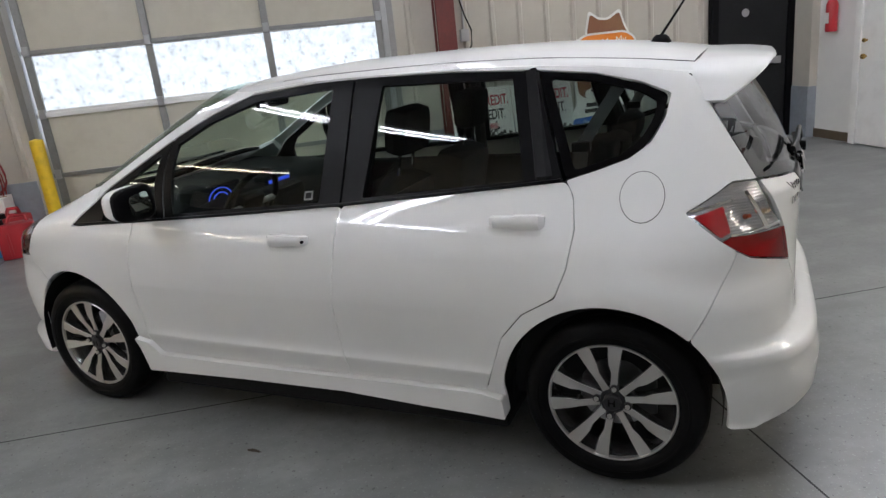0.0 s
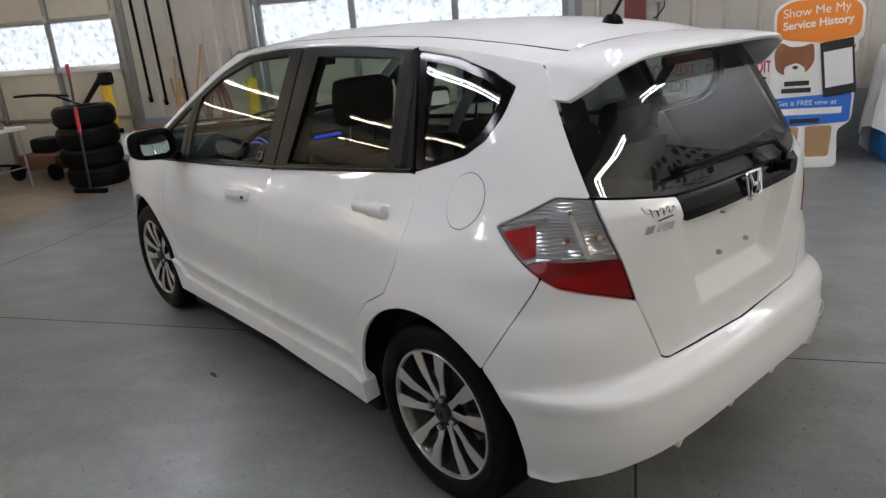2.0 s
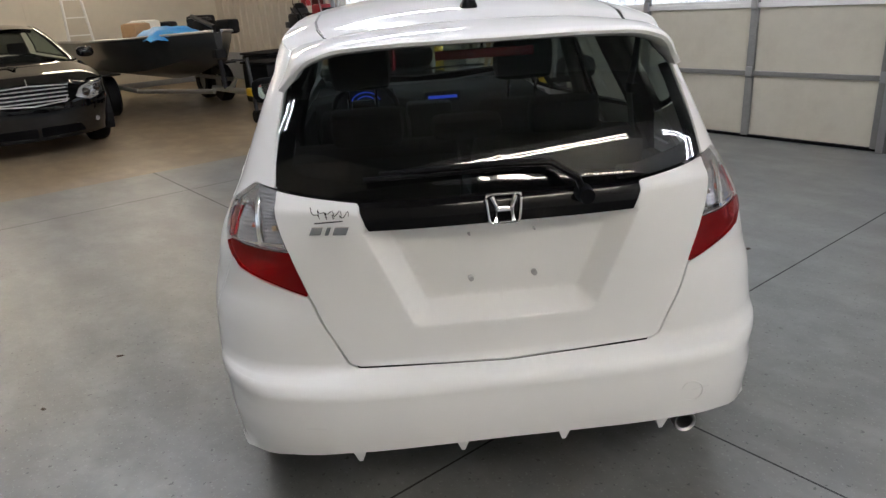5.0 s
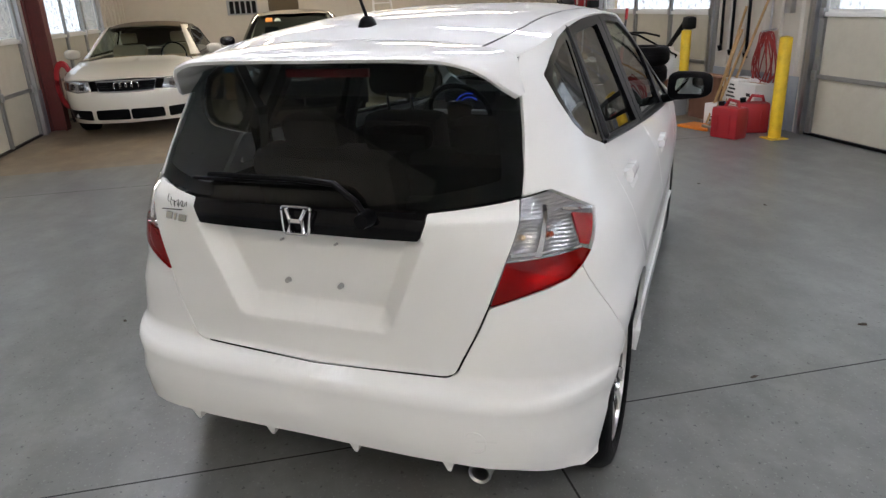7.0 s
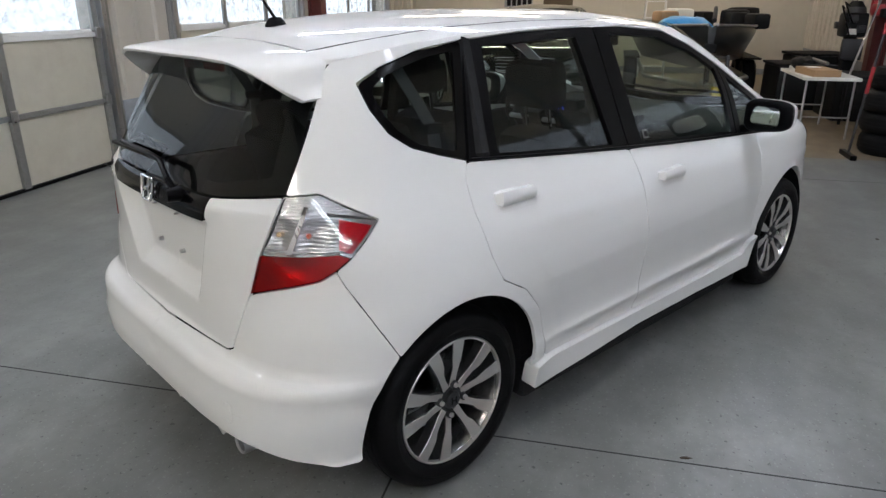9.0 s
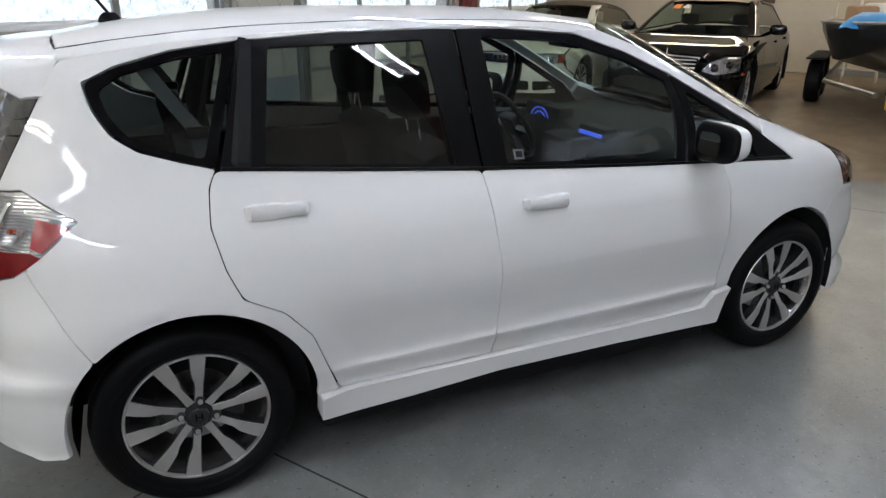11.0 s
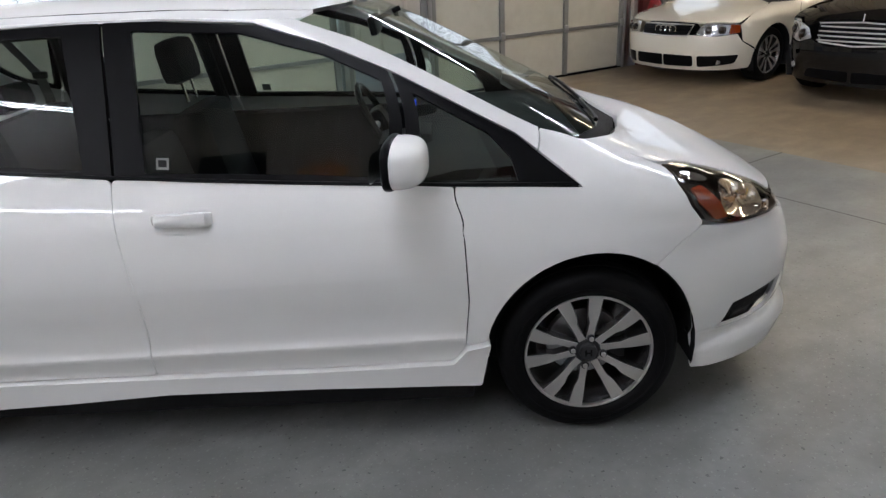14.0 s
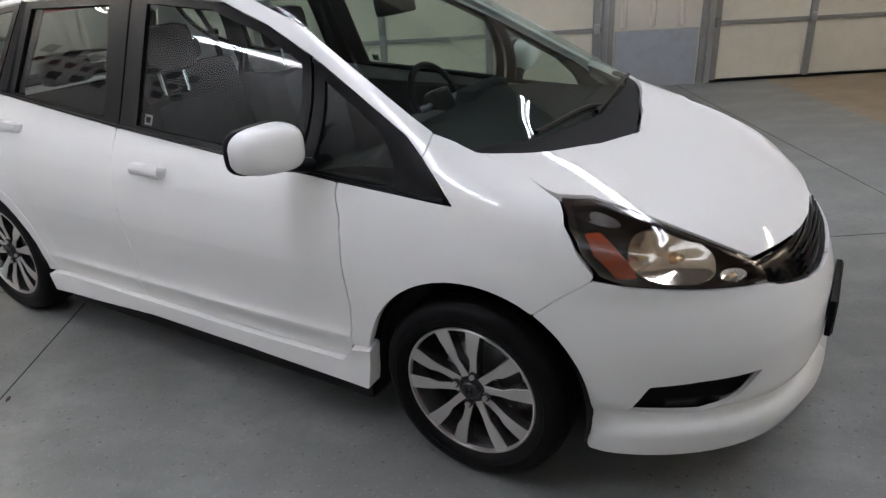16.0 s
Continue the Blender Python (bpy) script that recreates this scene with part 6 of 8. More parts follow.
    for i in range(L["bars"]):
        z = min(zs) + (max(zs) - min(zs)) * (i + 1) / (L["bars"] + 1)
        p0 = k.at(2.2, z)
        bm = bmesh.new()
        tube(bm, [(k.at(k.sy(abs(y), z, False), z).x + 0.010, y, z) for y in [wg * 0.93 * q / 5 for q in range(-5, 6)]], 0.008 if not soft_top else 0.004, 6)
        part("grille_bar", bm, M["alloy"] if not soft_top else M["black_gloss"], g, smooth=True)
    return ob, k


def grown_xz(loop, d):
    return grown(loop, d)


CREAM = dict(
    width=table([(0.15, 0.82), (0.3, 0.86), (0.55, 0.885), (0.75, 0.88), (0.88, 0.84), (0.92, 0.80), (1.1, 0.70), (1.3, 0.60), (1.42, 0.52)]),
    rear=table([(0.2, -2.2), (0.5, -2.28), (0.9, -2.2), (1.0, -1.75), (1.2, -1.35), (1.4, -1.31)]),
    front=table([(0.15, 2.2), (0.3, 2.25), (0.5, 2.26), (0.62, 2.24), (0.70, 2.18), (0.76, 2.02), (0.82, 1.78), (0.88, 1.45), (0.93, 1.12), (0.97, 1.0), (1.1, 0.76), (1.25, 0.48), (1.36, 0.25)]),
    **{"from": table([(0.2, 1.25), (0.65, 1.2), (0.85, 0.6), (0.95, 0.3), (1.3, -0.2)])},
    p=table([(0.2, 3.2), (0.65, 3.4), (0.8, 6.0), (0.93, 7.0), (1.3, 6.0)]), axle=1.325, axle_r=-1.325, r=0.315, belt=0.90, deck=0.80, half=0.885,
    window=[(0.72, 0.945), (0.30, 1.23), (-0.2, 1.30), (-0.95, 1.20), (-1.15, 0.96)], seams=[0.78, -0.45], handles=[-0.3], lamp=[("f", 0.80, 0.715), ("f", 0.62, 0.73), ("f", 0.45, 0.72), ("f", 0.42, 0.60), ("f", 0.6, 0.585), ("f", 0.80, 0.61)],
    shoulder=[("f", 0.705, 0.905), ("f", 0.76, 0.85)], bulbs=[(0.55, 0.655, 0.045), (0.68, 0.655, 0.045)], amber=[("f", 0.80, 0.70), ("f", 0.74, 0.71), ("f", 0.74, 0.605), ("f", 0.80, 0.62)], vents=[[("f", 0.46, 0.36), ("f", 0.80, 0.37), ("f", 0.77, 0.27), ("f", 0.46, 0.23)], [("s", 2.195, 0.36), ("f", 0.41, 0.36), ("f", 0.41, 0.235), ("s", 2.195, 0.225)]],
    fog=(0.66, 0.29), mirror=(0.62, 0.98, 0.98), nose=0.60, under_lamp=[("f", 0.42, 0.595), ("f", 0.6, 0.58), ("f", 0.79, 0.605)], bonnet=[("s", 2.2, 0.945), ("f", 0.45, 0.935), ("f", 0.70, 0.90), ("f", 0.79, 0.80), ("f", 0.79, 0.725), ("f", 0.6, 0.735), ("f", 0.44, 0.725), ("f", 0.30, 0.73), ("s", 2.2, 0.735)],
    screen=[("s", 2.2, 0.955), ("f", 0.45, 0.95)] + [("f", 0.68 + (0.50 - 0.68) * q / 8, 0.94 + (1.315 - 0.94) * q / 8) for q in range(9)] + [("s", 2.2, 1.335)],
    pillar=[(0.80, 0.925), (0.68, 1.01), (0.56, 1.095), (0.44, 1.18), (0.33, 1.262), (0.15, 1.285), (0.05, 1.32)] + [("f", 0.505 + (0.685 - 0.505) * q / 8, 1.325 + (0.935 - 1.325) * q / 8) for q in range(9)],
    roof=[(0.34, 0.0), (0.26, 0.50), (-0.2, 0.585), (-0.9, 0.58), (-1.0, 0.0)], roof_z=lambda x, y: 1.385 - 0.10 * ((x + 0.3) / 0.75) ** 2 - 0.06 * (abs(y) / 0.58) ** 3,
    boot=[(-1.55, 0.0), (-1.5, 0.74), (-2.1, 0.70), (-2.2, 0.0)], back=[(-0.95, 0.0), (-0.88, 0.58), (-1.5, 0.74), (-1.6, 0.0)], back_z=lambda x, y: 1.31 - 0.36 * min(1, max(0, (-0.9 - x) / 0.68)) ** 1.3 - 0.05 * (abs(y) / 0.6) ** 3,
    grille=[("s", 2.2, 0.705), ("f", 0.36, 0.705), ("f", 0.33, 0.585), ("s", 2.2, 0.575)], bars=4)
DARK = dict(
    width=table([(0.15, 0.86), (0.3, 0.90), (0.6, 0.935), (0.8, 0.93), (0.95, 0.89), (1.0, 0.84), (1.2, 0.74), (1.38, 0.64), (1.45, 0.55)]),
    rear=table([(0.2, -2.4), (0.5, -2.55), (0.95, -2.45), (1.05, -1.9), (1.3, -1.45), (1.45, -1.32)]),
    front=table([(0.15, 2.32), (0.3, 2.36), (0.5, 2.38), (0.66, 2.36), (0.76, 2.30), (0.83, 2.12), (0.9, 1.82), (0.96, 1.42), (1.0, 1.20), (1.03, 1.12), (1.15, 0.88), (1.3, 0.55), (1.42, 0.2)]),
    **{"from": table([(0.2, 1.4), (0.7, 1.3), (0.92, 0.7), (1.03, 0.3), (1.4, -0.2)])},
    p=table([(0.2, 3.0), (0.7, 3.2), (0.86, 6.0), (1.0, 7.0), (1.3, 6.0)]), axle=1.55, axle_r=-1.6, r=0.345, belt=0.97, deck=0.89, half=0.935,
    window=[(0.78, 1.01), (0.30, 1.32), (-0.3, 1.40), (-1.1, 1.33), (-1.5, 1.05)], seams=[0.85, -0.35, -1.3], handles=[-0.2, -1.15], lamp=[("f", 0.84, 0.80), ("f", 0.68, 0.80), ("f", 0.52, 0.72), ("f", 0.46, 0.63), ("f", 0.62, 0.58), ("f", 0.85, 0.63)],
    shoulder=[("f", 0.745, 0.98), ("f", 0.80, 0.93)], bulbs=[(0.60, 0.665, 0.05), (0.75, 0.70, 0.05)], amber=[("f", 0.905, 0.60), ("f", 0.86, 0.60), ("f", 0.86, 0.565), ("f", 0.905, 0.565)], vents=[[("s", 2.19, 0.33), ("f", 0.45, 0.33), ("f", 0.5, 0.24), ("s", 2.19, 0.22)]],
    fog=(0.66, 0.345), mirror=(0.66, 1.03, 1.06), nose=0.56, under_lamp=[("f", 0.46, 0.615), ("f", 0.62, 0.57), ("f", 0.85, 0.615)], bonnet=[("s", 2.2, 1.015), ("f", 0.45, 1.005), ("f", 0.74, 0.975), ("f", 0.84, 0.89), ("f", 0.84, 0.81), ("f", 0.67, 0.815), ("f", 0.52, 0.745), ("f", 0.40, 0.80), ("s", 2.2, 0.815)],
    screen=[("s", 2.2, 1.02), ("f", 0.45, 1.015)] + [("f", 0.72 + (0.53 - 0.72) * q / 8, 1.0 + (1.40 - 1.0) * q / 8) for q in range(9)] + [("s", 2.2, 1.415)],
    pillar=[(0.87, 0.985), (0.72, 1.085), (0.58, 1.175), (0.45, 1.265), (0.32, 1.35), (0.05, 1.395), (0.0, 1.42)] + [("f", 0.535 + (0.725 - 0.535) * q / 8, 1.41 + (0.995 - 1.41) * q / 8) for q in range(9)],
    roof=[(0.32, 0.0), (0.22, 0.52), (-0.3, 0.62), (-1.3, 0.60), (-1.42, 0.0)], roof_z=lambda x, y: 1.475 - 0.075 * ((x + 0.5) / 0.85) ** 2 - 0.06 * (abs(y) / 0.62) ** 3,
    boot=[(-1.95, 0.0), (-1.9, 0.80), (-2.3, 0.76), (-2.45, 0.0)], back=[(-1.38, 0.0), (-1.28, 0.60), (-1.9, 0.78), (-2.0, 0.0)], back_z=lambda x, y: 1.39 - 0.37 * min(1, max(0, (-1.3 - x) / 0.68)) ** 1.2 - 0.05 * (abs(y) / 0.6) ** 3,
    grille=[("s", 2.2, 0.79), ("f", 0.41, 0.775), ("f", 0.35, 0.60), ("s", 2.2, 0.575)], bars=4)
cream, ck = saloon("convertible_car", 8.45, 3.02, M["paint_cream"], "cream convertible car with a tan canvas roof", CREAM, True)
for k in range(4):
    bm = bmesh.new()
    y = -0.105 + 0.07 * k
    tube(bm, [(ck.at(2.2, 0.65).x + 0.012, y + 0.046 * math.cos(a * math.pi / 8), 0.648 + 0.046 * math.sin(a * math.pi / 8)) for a in range(16)], 0.006, 6, True)
    part("badge_ring", bm, M["chrome"], cream, smooth=True)
dark, dk = saloon("saloon_car", 8.68, 0.82, M["paint_black"], "large black saloon car with a chrome grille", DARK, False)
part("bonnet_star", rodded((2.26, 0, 0.80), (2.25, 0, 0.87), 0.008), M["chrome"], dark)
dk.panel("price_sticker", [("f", 0.33, 1.30), ("f", 0.33, 1.36), ("f", 0.43, 1.36), ("f", 0.44, 1.30)], M["orange"], dark, -1, off=0.003, thick=0.0, round_by=0)
dk.panel("windscreen_sticker", [("f", 0.20, 1.305), ("f", 0.22, 1.34), ("f", 0.26, 1.355), ("f", 0.29, 1.34), ("f", 0.31, 1.305)], M["paper_white"], dark, -1, off=0.003, thick=0.0, round_by=0.01)


# ---- things along the right wall ----
def at(u, v, z=0.0, turn=0.0):
    return ROOM @ pose(u, v, z, 0, 0, turn)


def column(u, v, name):
    ob = empty(name, at(u, v), "dark red painted steel wall column", "column", "wall columns", "structure")
    part("web", boxed(-0.02, 0.02, -0.10, 0.10, 0, CEIL), M["red_steel"], ob)
    for y in (-0.10, 0.10):
        part("flange", boxed(-0.10, 0.10, y - 0.012, y + 0.012, 0, CEIL, 0.003), M["red_steel"], ob)


column(-1.18, WALL_R + 0.113, "wall_column_1")
column(8.62, WALL_R + 0.113, "wall_column_2")
column(7.28, WALL_L - 0.113, "wall_column_3")


def bollard(u, v, tilt=0.0):
    ob = empty("bollard", at(u, v), "yellow painted steel bollard beside the garage door", "bollard", "yellow bollards")
    bm = bmesh.new()
    lathe(bm, [(0.075, 0.0), (0.062, 0.012), (0.062, 1.0), (0.058, 1.02), (0.0, 1.035)], 24, None, "Z")
    part("post", bm, M["yellow"], ob, smooth=True)
    part("base_plate", boxed(-0.10, 0.10, -0.10, 0.10, 0, 0.012, 0.003), M["yellow"], ob)


bollard(2.95, -3.91)
bollard(5.02, -4.05)


def credit_sign(u0, u1, foot, label):
    """A printed board leaning on the wall."""
    w, h = abs(u1 - u0), 1.02
    lean = math.degrees(math.asin((foot - (WALL_R + 0.27)) / h))
    ob = empty("credit_sign", at((u0 + u1) / 2, foot, 0, 180) @ Matrix.Rotation(radians(90 - lean), 4, "X"), label, "sign", "leaning signs")
    part("board", boxed(-w / 2, w / 2, 0, h, -0.006, 0.0, 0.002), M["paper_white"], ob)

    def line(text, y, size, material, sx=1.0):
        letters("line", text, size, Matrix.Translation((0, y, 0.0012)) @ Matrix.Diagonal((sx, 1.12, 1, 1)), material, ob, 0.0008, 0.0028)
    line("GOOD CREDIT.", 0.875, 0.135, M["ink_red"], 0.63)
    line("BAD CREDIT.", 0.725, 0.135, M["ink_black"], 0.64)
    line("NO PROBLEM!", 0.265, 0.165, M["ink_red"], 0.55)
    part("banner", boxed(-0.15, 0.15, 0.575, 0.64, 0.0, 0.0014, 0.0), M["pink"], ob)
    letters("line", "We Can Help!", 0.058, Matrix.Translation((0, 0.607, 0.0022)), M["ink_red"], ob, 0.0006)
    for sg in (1, -1):
        part("flag_pole", boxed(-0.006, 0.006, -0.19, 0.20, 0.0, 0.0012, 0, Matrix.Translation((sg * 0.03, 0.50, 0)) @ Matrix.Rotation(radians(-38 * sg), 4, "Z")), M["ink_black"], ob)
        bm = bmesh.new()
        for i in range(7):
            for j in range(5):
                if (i + j) % 2 == 0:
                    x, y = sg * (0.09 + i * 0.032), 0.60 - j * 0.037 - i * 0.014 + 0.012 * math.sin(i * 1.1)
                    box(bm, x - 0.016, x + 0.016, y - 0.0185, y + 0.0185, 0.0, 0.0013)
        part("chequered_flag", bm, M["ink_black"], ob)
    for k in range(5):
        part("small_print", boxed(-0.28 + k * 0.06, -0.24 + k * 0.06, 0.145, 0.155, 0, 0.001), M["ink_red"] if k < 3 else M["ink_black"], ob)


credit_sign(-1.13, -1.79, -3.84, "white board lettered about credit, leaning on the ribbed wall")
credit_sign(-1.80, -2.47, -3.80, "white board lettered about credit, leaning on the ribbed wall")


def cut_out(name, outline, y0, y1, material, parent):
    """A flat printed shape of card, upright, from a depth to a depth."""
    bm = bmesh.new()
    f = bm.faces.new([bm.verts.new((x, y1, z)) for x, z in outline])
    ext = bmesh.ops.extrude_face_region(bm, geom=[f])
    bmesh.ops.translate(bm, verts=[v for v in ext["geom"] if isinstance(v, bmesh.types.BMVert)], vec=(0, y0 - y1, 0))
    return part(name, bm, material, parent)


def standee():
    ob = empty("advertising_standee", at(-2.62, -3.50, 0, 6), "tall printed cardboard advertising cut-out with an orange bubble", "standee")
    whole = rounded([(-0.30, 0), (0.31, 0), (0.34, 0.16), (0.26, 0.34), (0.36, 0.42), (0.37, 0.66), (0.29, 0.76), (0.32, 1.02), (0.22, 1.10), (0.30, 1.16), (0.31, 1.36), (0.18, 1.44), (-0.28, 1.44), (-0.40, 1.36), (-0.41, 1.10), (-0.33, 1.04), (-0.34, 0.70), (-0.38, 0.64), (-0.38, 0.40), (-0.27, 0.34)], 0.06)
    cut_out("backing", whole, -0.008, 0.0, M["paper_white"], ob)
    head = [(0.10, 1.30), (0.14, 1.45), (0.10, 1.62), (0.01, 1.56), (-0.10, 1.55), (-0.22, 1.62), (-0.27, 1.48), (-0.34, 1.36), (-0.36, 1.0), (-0.1, 1.0)]
    cut_out("rear_backing", rounded(grown(head, 0.022), 0.03), -0.030, -0.022, M["paper_white"], ob)
    cut_out("brown_shape", rounded(head, 0.03), -0.022, -0.018, M["brown_print"], ob)
    cut_out("bubble", rounded([(0.28, 1.13), (0.29, 1.35), (0.17, 1.42), (-0.27, 1.42), (-0.38, 1.35), (-0.38, 1.12), (-0.1, 1.07), (0.15, 1.10)], 0.06), 0.0, 0.003, M["orange"], ob)
    face = lambda x, z, y=0.004: Matrix.Translation((x, y, z)) @ Matrix.Rotation(radians(90), 4, "X") @ Matrix.Rotation(math.pi, 4, "Y")
    letters("line", "Show Me My", 0.10, face(-0.02, 1.335) @ Matrix.Rotation(radians(4), 4, "Z"), M["paper_white"], ob, 0.0005)
    letters("line", "Service History", 0.088, face(-0.04, 1.235) @ Matrix.Rotation(radians(4), 4, "Z"), M["paper_white"], ob, 0.0005, 0.002)
    cut_out("brown_shape", rounded([(0.27, 0.86), (0.29, 1.02), (0.24, 1.10), (0.17, 1.05), (0.06, 1.05), (-0.02, 1.08), (-0.04, 0.92), (0.02, 0.83), (0.18, 0.81)], 0.05), 0.003, 0.006, M["brown_print"], ob)
    cut_out("pale_shape", rounded([(0.20, 0.82), (0.20, 0.89), (0.10, 0.92), (0.03, 0.87), (0.04, 0.81), (0.12, 0.785)], 0.03), 0.006, 0.008, M["paper_white"], ob)
    cut_out("dark_shape", rounded([(0.145, 0.885), (0.105, 0.90), (0.085, 0.875), (0.115, 0.86)], 0.01), 0.008, 0.009, M["ink_black"], ob)
    for z, w in ((0.745, 0.10), (0.685, 0.12)):
        part("print_bar", boxed(0.09 - w, 0.09 + w, 0.003, 0.005, z - 0.02, z + 0.02), M["ink_black"], ob)
    for x0, x1 in ((0.05, 0.24), (-0.22, -0.03)):
        cut_out("tan_leg", rounded([(x0, 0.10), (x1, 0.10), (x1 + 0.02, 0.37), (x0 - 0.01, 0.37)], 0.03), 0.002, 0.005, M["card"], ob)
        cut_out("pale_foot", rounded([(x0 - 0.03, 0.015), (x1 + 0.04, 0.015), (x1 + 0.02, 0.10), (x0, 0.10)], 0.03), 0.002, 0.005, M["sheet"], ob)
    cut_out("blue_panel", rounded([(-0.36, 0.40), (0.345, 0.36), (0.35, 0.62), (-0.36, 0.65)], 0.03), 0.005, 0.009, M["blue"], ob)
    letters("line", "Get it FREE now at", 0.062, face(0, 0.575, 0.010), M["paper_white"], ob, 0.0005)
    part("print_bar", boxed(-0.29, 0.29, 0.009, 0.0105, 0.475, 0.53), M["paper_white"], ob)
    part("print_bar", boxed(-0.12, 0.12, 0.009, 0.0105, 0.40, 0.44), M["ink_black"], ob)
    part("phone", boxed(-0.36, -0.10, 0.006, 0.018, 0.63, 1.09, 0.008, Matrix.Translation((-0.23, 0, 0.85)) @ Matrix.Rotation(radians(8), 4, "Y") @ Matrix.Translation((0.23, 0, -0.85))), M["ink_black"], ob)
    part("phone_screen", boxed(-0.34, -0.12, 0.018, 0.0195, 0.71, 1.01, 0, Matrix.Translation((-0.23, 0, 0.85)) @ Matrix.Rotation(radians(8), 4, "Y") @ Matrix.Translation((0.23, 0, -0.85))), M["paper_white"], ob)
    part("strut", boxed(-0.04, 0.04, -0.20, -0.008, 0, 0.9, 0), M["card"], ob)


standee()


def wrapped_tub():
    ob = empty("sheeted_tub", at(-3.52, -3.85), "blue tub under a draped white sheet with a white drain pipe", "tub")
    part("tub", boxed(-0.36, 0.20, -0.28, 0.26, 0.02, 0.36, 0.05), M["blue_tarp"], ob, "blue plastic tub", smooth=True)
    bm = bmesh.new()
    n, rows = 48, []
    for j, (z, rx, ry) in enumerate(((1.07, 0.0, 0.0), (1.06, 0.18, 0.14), (1.0, 0.27, 0.20), (0.85, 0.30, 0.24), (0.6, 0.325, 0.265), (0.38, 0.345, 0.285), (0.16, 0.36, 0.30))):
        rows.append([bm.verts.new(((rx + 0.02 * (j / 6) * math.sin(k * 1.9)) * math.cos(2 * math.pi * k / n) - 0.02, (ry + 0.025 * (j / 6) * math.sin(k * 1.31 + 1)) * math.sin(2 * math.pi * k / n),
                                    z + (0.16 * (j / 6) * math.sin(k * 0.26 + 0.8) if j > 4 else 0))) for k in range(n)])
    for a, b in zip(rows, rows[1:]):
        for k in range(n):
            bm.faces.new((a[k], a[(k + 1) % n], b[(k + 1) % n], b[k]))
    bmesh.ops.remove_doubles(bm, verts=bm.verts, dist=1e-4)
    part("sheet", bm, M["sheet"], ob, "draped white sheet", smooth=True)
    bm = bmesh.new()
    tube(bm, [(-0.1, 0.32, 0.03), (-0.34, 0.3, 0.03), (-0.40, 0.28, 0.06), (-0.41, 0.24, 0.14), (-0.41, 0.2, 0.36), (-0.38, 0.16, 0.42), (-0.28, 0.1, 0.44)], 0.042, 12)
    part("drain_pipe", bm, M["white_plastic"], ob, "white plastic pipe", smooth=True)
    bm = bmesh.new()
    tube(bm, [(-0.40 + 0.05 * math.cos(a * math.pi / 8), 0.18, 0.56 + 0.05 * math.sin(a * math.pi / 8)) for a in range(16)], 0.012, 6, True)
    rod(bm, (-0.40, 0.18, 0.42), (-0.40, 0.18, 0.52), 0.02)
    part("valve", bm, M["black_trim"], ob)


wrapped_tub()


